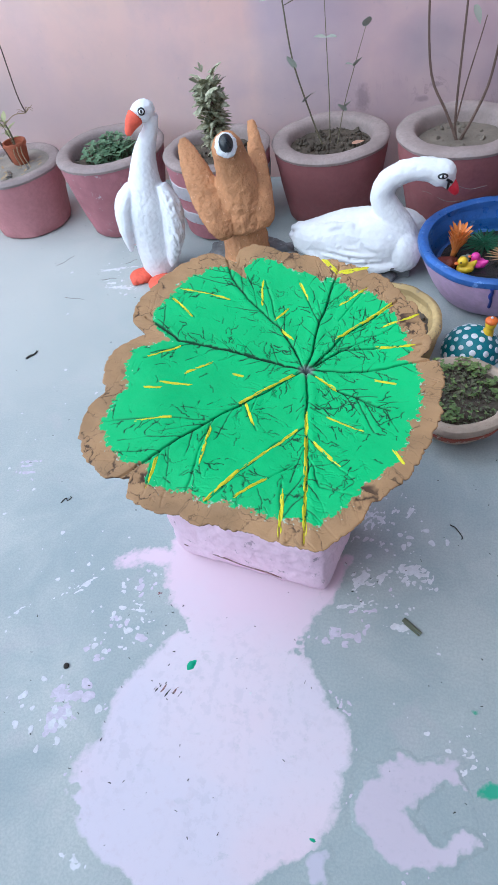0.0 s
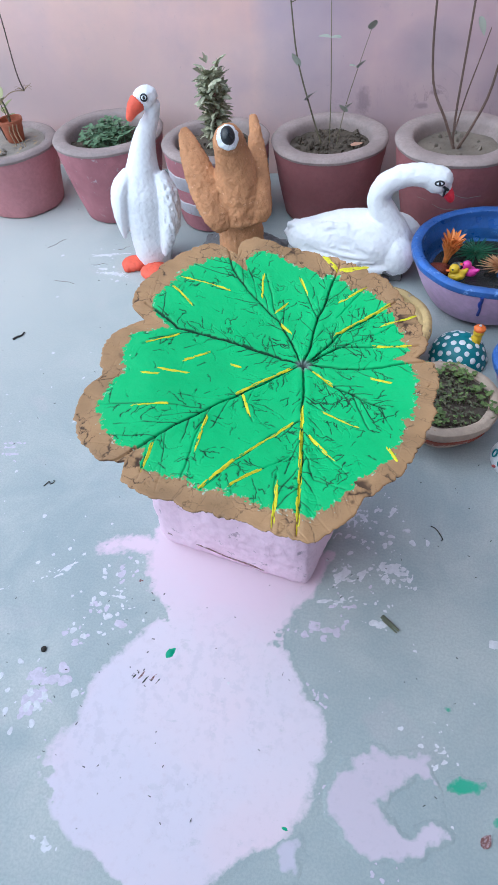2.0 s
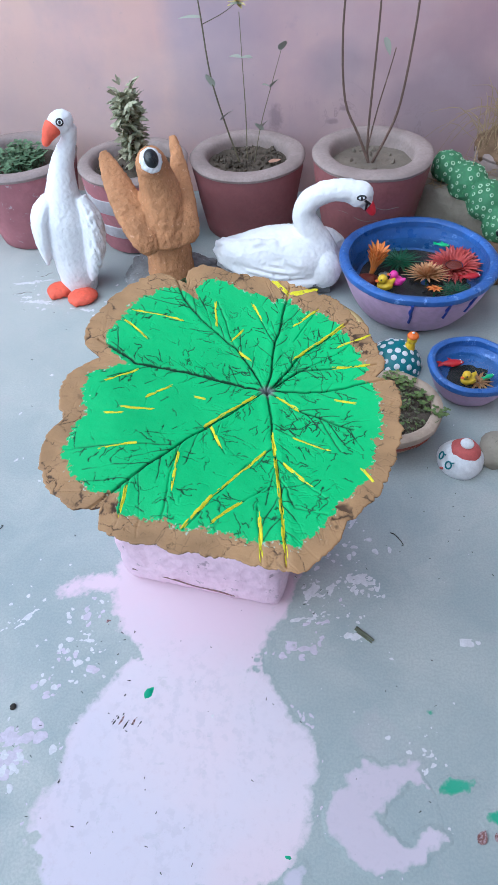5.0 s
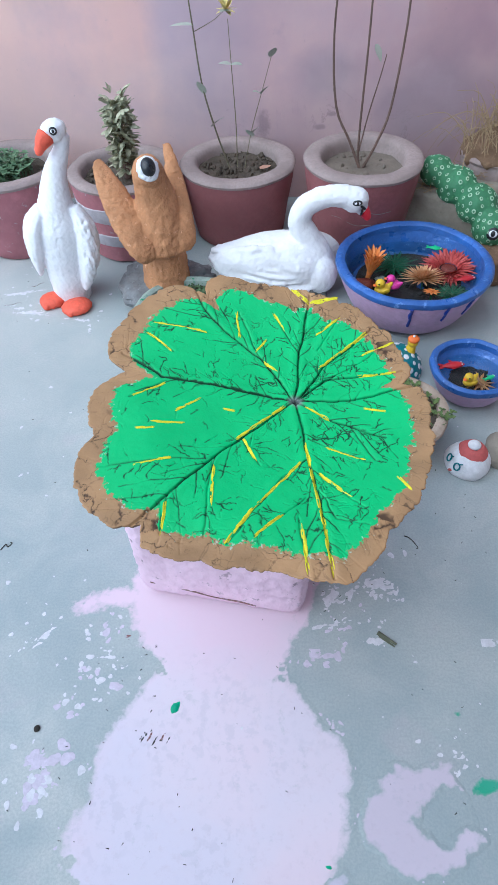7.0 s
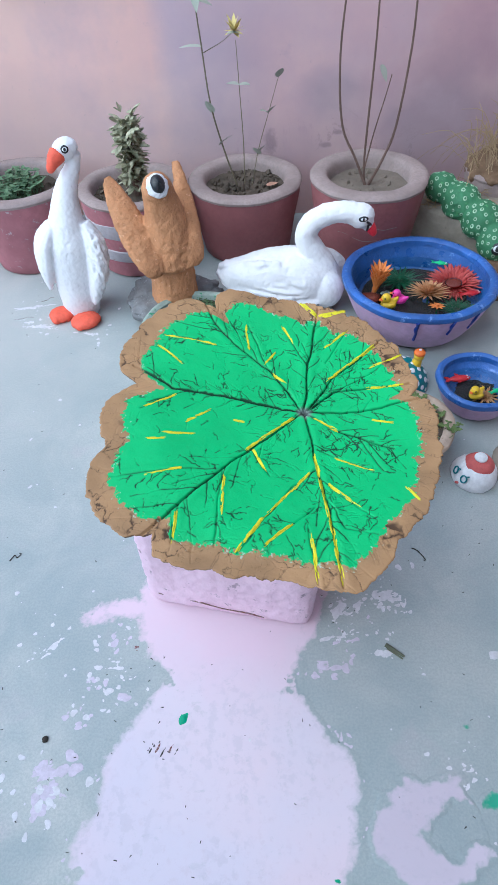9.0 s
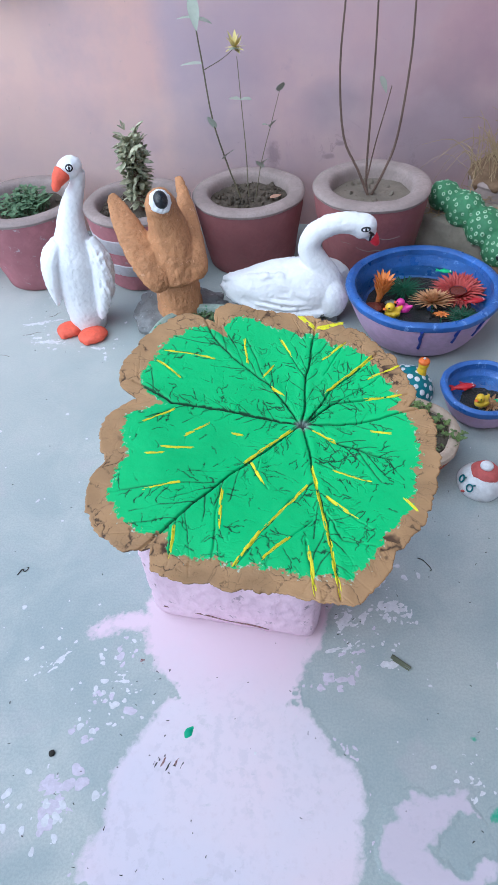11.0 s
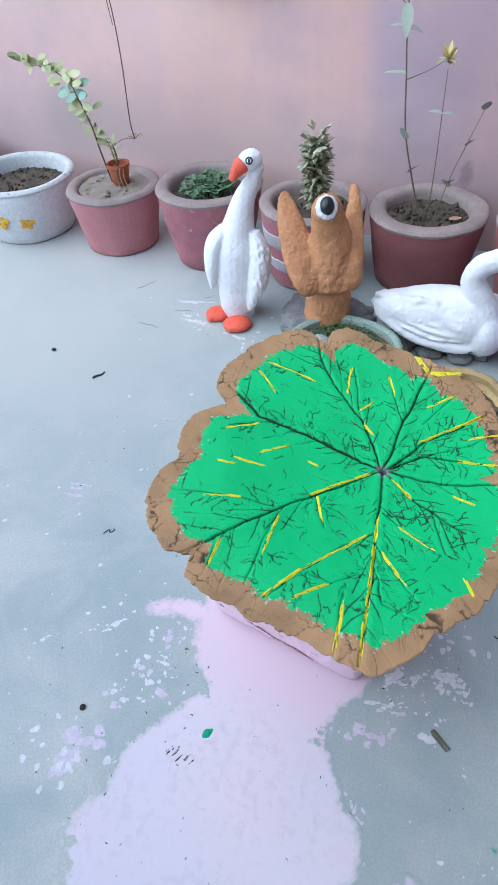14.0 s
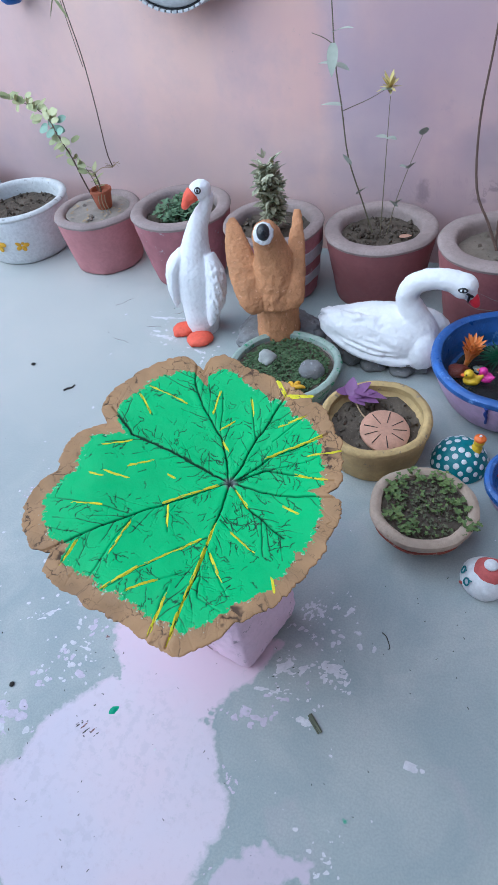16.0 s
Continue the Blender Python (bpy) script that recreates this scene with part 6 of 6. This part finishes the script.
toy_fish((0.484, 2.15, 0.134), 0.055, MINT, "mint-green plastic toy fish at the water's edge", -15)
toy_fish((0.56, 1.955, 0.134), 0.07, REDPLASTIC, "red plastic toy fish with white eye on the water", 12)
toy_fish((0.465, 1.575, 0.072), 0.075, REDPLASTIC, "glossy red plastic toy fish lying in the small bowl", 10)
toy_fish((0.565, 1.52, 0.072), 0.04, MINT, "mint-green plastic toy fish in the small bowl", 30)
bloom("plastic_flower", (0.535, 1.51, 0.05), 0.05, 0.025, 3, 12, PETAL_TAN, "tan plastic flower in the small bowl", 0.7, 0.009)

# pale green bowl with moss and two stones
gb = bowl("planted_bowl", -0.373, 1.795, 0.118, 0.203, 0.181, 0.15, GREENBOWL, BARE, "pale green cement bowl filled with mossy weeds and stones", 3.0, 0.08, GREENBOWL, 0.005, 0.4, "worn pale green rim")
bed = part("soil", soil_top(0.176, 0.01, 64, 160, 0.008), SOIL, gb, "dark damp soil")
bed.location = (0, 0, 0.092)
weed_clump("moss", (-0.373, 1.80, 0.092), 0.16, 1300, MOSS, "low dark green mossy weeds covering the bowl's soil", 65, 0.022, 0.0075, "stuff", "moss")
pebble((-0.448, 1.815, 0.112), 0.034, PALE_STONE, "smooth pale round stone lying on the moss", 41, 0.75)
pebble((-0.262, 1.795, 0.114), 0.043, STONE, "rough grey round stone lying on the moss", 44, 0.8)
bm = bmesh.new()
for k, (a, w) in enumerate(((0, 0.012), (60, 0.014), (120, 0.012), (185, 0.011), (250, 0.011))):
    c, s = math.cos(radians(a)), math.sin(radians(a))
    limb(bm, [(0, 0, 0.004, 0.008), (0.022 * c, 0.022 * s, 0.008, w * 0.6), (0.038 * c, 0.03 * s, 0.003, 0.004)], 8, 4)
solo("toy_frog", bm, YELLOWPAINT, pose(-0.285, 1.685, 0.112, rz=20), "small yellow toy creature lying on the moss", "toy")

# ochre bowl with purple plant and clay disc
yb = bowl("planted_bowl", 0.03, 1.607, 0.15, 0.173, 0.151, 0.145, OCHREBOWL, OCHREBOWL, "ochre-painted clay bowl with dark soil and purple plant", 4.0, 0.07, OCHREBOWL, 0.005, 0.2, "chipped ochre rim")
bed = part("soil", soil_top(0.146, 0.012, 66, 190, 0.014), SOIL, yb, "dark lumpy soil")
bed.location = (0, 0, 0.112)
disc_ob = thing("clay_disc", pose(0.072, 1.568, 0.126, 14, 4, 20), "pinkish clay disc with scored radial lines lying on soil", "ornament")
bm = bmesh.new()
lathe(bm, [(0.066, 0), (0.076, 0.004), (0.076, 0.011), (0.069, 0.016), (0.03, 0.018), (0.002, 0.018)], 36, 0.003, 9.0, caps=(True, True))
plate = part("plate", bm, CLAYDISC, disc_ob)
for k in range(9):
    a = 2 * math.pi * k / 9 + 0.15 * math.sin(k * 5)
    bm = bmesh.new()
    tube(bm, [(0.024 * math.cos(a), 0.024 * math.sin(a), 0.0185), (0.066 * math.cos(a), 0.066 * math.sin(a), 0.0168)], [0.0012, 0.0018], 5)
    part("scored_line", bm, BITS, plate, "dark scored line")
pp = plant("purple_plant", (-0.045, 1.665, 0.12), "trailing plant with purple striped leaves")
bm = bmesh.new()
stem(bm, [(0.1, -0.09, 0.012), (0.03, -0.05, 0.012), (-0.02, 0.0, 0.03), (-0.055, 0.015, 0.03)], 0.0028, 0.002)
part("stem", bm, STRAW, pp, "pale bare stem")
leaves(pp, [((-0.02, 0.0, 0.035), (0.045, 0.03, 0.06)), ((-0.02, 0, 0.035), (0.07, -0.005, 0.05)), ((-0.02, 0, 0.035), (0.02, 0.06, 0.07)), ((-0.03, 0, 0.035), (-0.04, 0.06, 0.075)),
            ((-0.03, 0, 0.035), (0.03, -0.03, 0.045)), ((-0.04, 0.01, 0.035), (-0.08, 0.0, 0.05)), ((-0.02, 0.01, 0.05), (0.085, 0.025, 0.05)), ((-0.03, 0.01, 0.03), (-0.06, 0.04, 0.05))], PURPLE, 0.04, "purple pointed leaf")

# chalky shallow bowl with clover weeds
cb = bowl("planted_bowl", 0.257, 1.34, 0.115, 0.145, 0.119, 0.085, CLAYBOWL, BARE, "chalky terracotta bowl overgrown with small clover weeds", 5.0, 0.06, CLAYBOWL, 0.004, 0.35, "thick pale pinkish rim")
band(cb, 0.126, 0.135, 0.05, 0.074, 5.0, RUSTBAND, "flaking rust-red painted band")
bed = part("soil", soil_top(0.117, 0.01, 68, 160, 0.009), SOIL, cb, "grey-brown dry soil")
bed.location = (0, 0, 0.098)
weed_clump("clover", (0.257, 1.34, 0.098), 0.105, 60, WEED, "small green clover weeds growing in the bowl", 69, 0.026, 0.0075, "stuff")
weed_clump("moss", (0.257, 1.34, 0.098), 0.112, 260, DRYMOSS, "fine dull olive weeds between the clover", 70, 0.02, 0.006, "stuff", "moss")
for k, (dx, dy) in enumerate(((-0.06, -0.07), (0.09, 0.03), (-0.09, 0.06), (0.02, 0.11), (0.125, -0.03), (-0.085, 0.0), (-0.02, -0.095), (0.05, 0.085), (-0.05, 0.095))):
    weed_clump("clover", (0.257 + dx, 1.34 + dy, 0.112), 0.03, 15, WEED, "sprig of bright green clover over the bowl's rim", 80 + k, 0.02, 0.0105)


# polka-dot cement dome with a little figurehead
def spotted_dome():
    ob = thing("garden_ornament", pose(0.298, 1.638, 0), "teal dome ornament with white polka dots and a small duck-headed figure", "ornament")
    bm = bmesh.new()
    R, H = 0.089, 0.084
    lathe(bm, [(R * 0.96, 0)] + [(R * math.cos(t * math.pi / 2), H * math.sin(t * math.pi / 2)) for t in [k / 10 for k in range(10)]] + [(0.002, H)], 48, 0.002, 4.0, caps=(True, True))
    shell = part("shell", bm, TEAL, ob)
    dot = bmesh.new()
    ball(dot, (0, 0, 0), (0.0072, 0.0072, 0.0016), None, 12, 6)
    me = finish("dot", dot, PURE)
    rng = random.Random(3)
    for k in range(58):
        el = math.asin(min(0.97, 0.06 + 0.94 * k / 58))
        az = k * 2.39996
        n = Vector((math.cos(el) * math.cos(az) / R, math.cos(el) * math.sin(az) / R, math.sin(el) / H)).normalized()
        d = part("dot", me, None, shell)
        d.matrix_local = Matrix.Translation((R * math.cos(el) * math.cos(az), R * math.cos(el) * math.sin(az), H * math.sin(el))) @ n.to_track_quat("Z", "Y").to_matrix().to_4x4() @ Matrix.Scale(rng.uniform(0.85, 1.4), 4)
    bm = bmesh.new()
    limb(bm, [(0.038, 0.006, 0.055, 0.02), (0.043, 0.008, 0.08, 0.016), (0.045, 0.009, 0.092, 0.013)], 10)
    part("neck", bm, YELLOW, ob, "yellow neck")
    bm = bmesh.new()
    ball(bm, (0.046, 0.009, 0.103), (0.0165, 0.0165, 0.017))
    head = part("head", bm, YELLOW, ob, "yellow figure head")
    bm = bmesh.new()
    ball(bm, (0.047, 0.01, 0.115), (0.0185, 0.0185, 0.011))
    part("cap", bm, DUCKORANGE, head, "orange cap")
    bm = bmesh.new()
    ball(bm, (0.047, 0.01, 0.126), 0.0045, None, 10, 6)
    part("button", bm, PURE, head, "white button on the cap")


spotted_dome()


# painted white stone with a red cap and face
def painted_stone():
    ob = thing("painted_stone", pose(0.458, 1.234, 0, rz=-22), "white painted stone with a coral-red cap and small teal eyes", "ornament")
    bm = bmesh.new()
    R, H = 0.064, 0.068
    lathe(bm, [(R * 0.93, 0), (R, 0.012)] + [(R * math.cos(t * math.pi / 2), 0.012 + (H - 0.012) * math.sin(t * math.pi / 2)) for t in [k / 9 for k in range(1, 9)]] + [(0.002, H)], 40, 0.004, 6.0, caps=(True, True))
    part("body", bm, CREAM, ob)
    bm = bmesh.new()
    lathe(bm, [(0.042, 0.05), (0.041, 0.057), (0.032, 0.068), (0.022, 0.074), (0.014, 0.073)], 40, 0.002, 2.0, at=(0.004, 0.004, 0))
    cap = part("cap", bm, CORAL, ob, "coral-red painted ring")
    bm = bmesh.new()
    ball(bm, (0.004, 0.006, 0.077), (0.018, 0.018, 0.011))
    part("pompom", bm, CREAM, cap, "white knob")
    for ax, ay, az in ((-0.049, -0.03, 0.04), (-0.023, -0.055, 0.038)):
        q = Vector((ax, ay, 0.02)).to_track_quat("Z", "Y").to_matrix().to_4x4()
        bm = bmesh.new()
        ring = []
        for k in range(16):
            a = 2 * math.pi * k / 16
            ring.append((0.0085 * math.cos(a), 0.011 * math.sin(a), 0))
        tube(bm, ring + [ring[0]], 0.0023, 6)
        tube(bm, [(0.004, 0.01, 0), (0.012, 0.016, 0)], 0.002, 5)
        e = part("eye", bm, TEAL, ob, "teal painted ring eye")
        e.matrix_local = Matrix.Translation((ax, ay, az)) @ q
    bm = bmesh.new()
    ball(bm, (-0.038, -0.053, 0.016), (0.006, 0.004, 0.004), None, 10, 6)
    part("mouth", bm, CORAL, ob, "small red mouth")


painted_stone()
pebble((0.562, 1.262, 0.025), 0.058, BUFF, "buff stone lying behind the painted stone", 51, 0.6)


# green caterpillar creeping down over a block
def caterpillar():
    bm = bmesh.new()
    pts = [(0.515, 2.50, 0.262, 0.062), (0.585, 2.435, 0.232, 0.075), (0.66, 2.37, 0.19, 0.078), (0.715, 2.29, 0.135, 0.075)]
    for x, y, z, r in pts:
        ball(bm, (x, y, z), (r, r, r * 0.92))
    for a, b in zip(pts, pts[1:]):
        m = [(p + q) / 2 for p, q in zip(a, b)]
        ball(bm, m[:3], m[3] * 0.74)
    body = fuse(bm, 0.006, 4, 0.003, 24, 0.002, 60)
    rng = random.Random(5)
    faces = list(body.faces)
    placed = []
    for f in rng.sample(faces, len(faces)):
        c = f.calc_center_median()
        if len(placed) > 230:
            break
        if any((c - p).length < 0.023 for p in placed):
            continue
        placed.append(c.copy())
        q = f.normal.to_track_quat("Z", "Y").to_matrix().to_4x4()
        r = rng.uniform(0.0055, 0.0085)
        ball(body, c + f.normal * 0.0005, (r, r * 1.15, 0.0018), q, 10, 5, 1)
        ball(body, c + f.normal * 0.0014, (r * 0.58, r * 0.62, 0.0017), q, 8, 4, 0)
    eye_ball(body, (0.70, 2.222, 0.15), (-0.3, -0.9, 0.35), 0.024, 2, 3)
    eye_ball(body, (0.765, 2.24, 0.16), (0.5, -0.8, 0.35), 0.024, 2, 3)
    return body


solo("caterpillar_statue", caterpillar(), [CATGREEN, PALEGREEN, PURE, BLACK], Matrix(), "green cement caterpillar statue with pale ring spots, resting on a block", "statue")
bm = bmesh.new()
box(bm, (0, 0, 0.1), (0.34, 0.26, 0.2), bevel=0.02)
solo("stone_block", fuse(bm, 0.01, 4, 0.008, 9, 0.003, 50), BUFF, pose(0.60, 2.52, 0, rz=-30), "weathered buff stone block beside the planter", "stone")
bm = bmesh.new()
box(bm, (0, 0, 0.05), (0.22, 0.16, 0.1), bevel=0.012)
solo("stone_block", fuse(bm, 0.007, 3, 0.005, 12, 0.002, 60), EARTH, pose(0.775, 2.19, 0, rz=8), "brown stone block behind the pond bowl", "stone")
old = planter(0.79, 2.66, 0.27, 0.15, 0.13, 0.12, BARE, "old grey cement planter heaped with dry brown earth and straw", 7.0, -0.01, EARTH, 0.03, 140)
mound = bmesh.new()
ball(mound, (0, 0, 0.265), (0.15, 0.15, 0.07))
part("earth_mound", fuse(mound, 0.007, 2, 0.02, 16, 0.008, 40), EARTH, old, "crumbling brown earth mound")
rng = random.Random(14)
bm = bmesh.new()
for k in range(130):
    a, q = rng.uniform(0, 6.28), rng.uniform(0.04, 0.15)
    b = rng.uniform(0, 6.28)
    foot = Vector((q * math.cos(a), q * math.sin(a), 0.05 - 2.5 * q * q))
    L = rng.uniform(0.08, 0.22)
    up = rng.uniform(-0.5, 0.9) if k % 4 else 1.0
    mid = foot + Vector((0.5 * L * math.cos(b) * (1.2 - abs(up)), 0.5 * L * math.sin(b) * (1.2 - abs(up)), 0.06 + 0.5 * L * max(up, 0)))
    end = foot + Vector((L * math.cos(b) * (1.3 - abs(up)), L * math.sin(b) * (1.3 - abs(up)), L * up))
    r = rng.uniform(0.0009, 0.0022)
    limb(bm, [(*foot, r), (*mid, r * 0.8), (*end, r * 0.4)], 4, 3)
solo("dry_grass", bm, STRAW, pose(0.775, 2.63, 0.30), "tangle of dry straw-coloured grass hanging over planter", "grass", kind="stuff")
bm = bmesh.new()
for k in range(34):
    a = rng.uniform(0, 6.28)
    p = Vector((rng.uniform(-0.12, 0.14), rng.uniform(-0.1, 0.1), rng.uniform(0.0, 0.02)))
    e = p + Vector((0.09 * math.cos(a), 0.09 * math.sin(a), rng.uniform(0, 0.03)))
    limb(bm, [(*p, .0013), (*((p + e) / 2 + Vector((0, 0, .012))), .0013), (*e, .0008)], 4, 3)
solo("dry_grass", bm, STRAW, pose(0.56, 2.52, 0.2), "loose dry straw lying on the stone block", "grass", kind="stuff")


# ---- painted tyre and pot hanging on the wall ----
def tyre(at, R, r, mat, label):
    ob = thing("tyre", pose(*at, 90, 0, 0), label, "tyre")
    bm = bmesh.new()
    rings = []
    for i in range(72):
        a = 2 * math.pi * i / 72
        ring = []
        for k in range(14):
            b = 2 * math.pi * k / 14
            u, v = math.cos(b), math.sin(b)
            s = (abs(u) ** 3.4 + abs(v) ** 3.4) ** (-1 / 3.4)
            q = R + r * 0.95 * u * s
            ring.append(bm.verts.new((q * math.cos(a), q * math.sin(a), r * v * s)))
        rings.append(ring)
    for a, b in zip(rings, rings[1:] + rings[:1]):
        for k in range(14):
            bm.faces.new((a[k], b[k], b[(k + 1) % 14], a[(k + 1) % 14]))
    casing = part("casing", bm, mat, ob)
    bm = bmesh.new()
    w, q = r * 0.72, R + r * 0.95
    lathe(bm, [(q - 0.01, -w), (q + 0.0012, -w + 0.003), (q + 0.0012, w - 0.003), (q - 0.01, w)], 72)
    part("tread_base", bm, RUBBER, casing, "black rubber between tread blocks")
    block = bmesh.new()
    box(block, (0, 0, 0), (0.010, 0.021, r * 1.7), bevel=0.002)
    me = finish("tread_block", block, mat, False)
    n = 64
    for k in range(n):
        a = 2 * math.pi * k / n
        o = part("tread_block", me, None, casing)
        o.matrix_local = Matrix.Rotation(a, 4, "Z") @ Matrix.Translation((R + r * 0.95 + 0.003, 0, 0))


tyre((-1.175, WALL_Y - 0.075, 1.292), 0.215, 0.07, TYREWHITE, "white painted car tyre hung flat on the pink wall")
hung = thing("wall_pot", pose(-2.07, WALL_Y - 0.064, 1.04), "small cobalt-blue pot hung on the pink wall", "pot")
bm = bmesh.new()
lathe(bm, [(0.012, 0.0), (0.034, 0.004), (0.05, 0.018), (0.058, 0.05), (0.06, 0.1), (0.064, 0.104), (0.064, 0.118), (0.056, 0.118), (0.054, 0.1), (0.045, 0.03), (0.01, 0.02)], 40, 0.001, 3.0, caps=(True, True))
part("body", bm, TYREBLUE, hung)
bm = bmesh.new()
tube(bm, [(0, 0.052, 0.1), (0, 0.066, 0.13)], 0.004, 8)
part("hook", bm, RUBBER, hung, "short dark hanging hook")

# ---- litter on the floor ----


def litter(x, y, pts, r, mat, label, name="twig"):
    bm = bmesh.new()
    limb(bm, [(px, py, r * 0.8, r * (1 - 0.5 * k / len(pts))) for k, (px, py) in enumerate(pts)], 6, 4)
    solo(name, bm, mat, pose(x, y, 0), label, "twig", "litter on the floor")


litter(0.256, 0.987, [(0, 0), (0.012, -0.006), (0.024, -0.022), (0.03, -0.034), (0.026, -0.038)], 0.0016, BITS, "thin black curved twig lying on floor")
litter(-0.777, 0.926, [(-0.012, -0.012), (-0.004, 0.006), (0.004, -0.002), (0.012, 0.01), (0.006, 0.012)], 0.0016, BITS, "small curled black twig lying on floor")
litter(-1.189, 1.516, [(-0.014, -0.022), (-0.006, -0.006), (0.006, 0.004), (0.008, 0.022)], 0.004, BITS, "short thick dark twig lying on floor")
bm = bmesh.new()
tube(bm, [(-0.024, 0.012, 0.003), (0.018, -0.012, 0.003)], [0.006, 0.003], 8, flat=0.5)
tube(bm, [(-0.02, 0.004, 0.003), (0.014, -0.018, 0.003)], [0.003, 0.002], 6)
solo("stalk", bm, PEG, pose(0.187, 0.706, 0, rz=-4), "short split grey-green stalk lying on floor", "twig")
rng = random.Random(99)
bm = bmesh.new()
for x, y, n, s in ((-0.325, 0.469, 7, 0.02), (-0.25, 0.25, 16, 0.12), (-0.38, 0.57, 6, 0.07), (-0.7, 0.9, 12, 0.3), (-1.0, 1.4, 14, 0.35), (0.25, 0.75, 12, 0.15), (0.35, 1.05, 10, 0.12), (-0.05, 0.6, 8, 0.08), (-0.55, 0.45, 14, 0.12), (0.06, 0.78, 6, 0.04), (-0.40, 0.66, 6, 0.03), (-1.2, 1.9, 14, 0.3), (0.4, 0.4, 10, 0.15)):
    for _ in range(n):
        px, py, a, L = x + rng.gauss(0, s), y + rng.gauss(0, s), rng.uniform(0, 6.28), rng.uniform(0.002, 0.007)
        tube(bm, [(px, py, 0.0022), (px + L * math.cos(a), py + L * math.sin(a), 0.0022)], [rng.uniform(0.0007, 0.0014), 0.0006], 5)
solo("floor_litter", bm, BITS, Matrix(), "tiny dark bits of bark and dirt scattered over floor", "litter", kind="stuff")
for x, y, r in ((-1.443, 1.591, 0.009), (-0.569, 0.481, 0.007)):
    solo("clod", rough_stone(r, x * 7, 0.6, 2), BITS, pose(x, y, r * 0.4), "small dark clod lying on floor", "clod", "litter on the floor")

for x, y, a, L in ((-1.36, 2.08, 55, 0.09), (-1.12, 1.98, 12, 0.07), (-1.22, 1.86, -8, 0.09), (-1.05, 2.1, 35, 0.05)):
    c, k = math.cos(radians(a)) * L, math.sin(radians(a)) * L
    litter(x, y, [(0, 0), (0.33 * c + 0.006, 0.33 * k), (0.66 * c, 0.66 * k + 0.006), (c, k)], 0.0008, STEM, "thin dark dry grass stalk lying on floor", "grass_stalk")
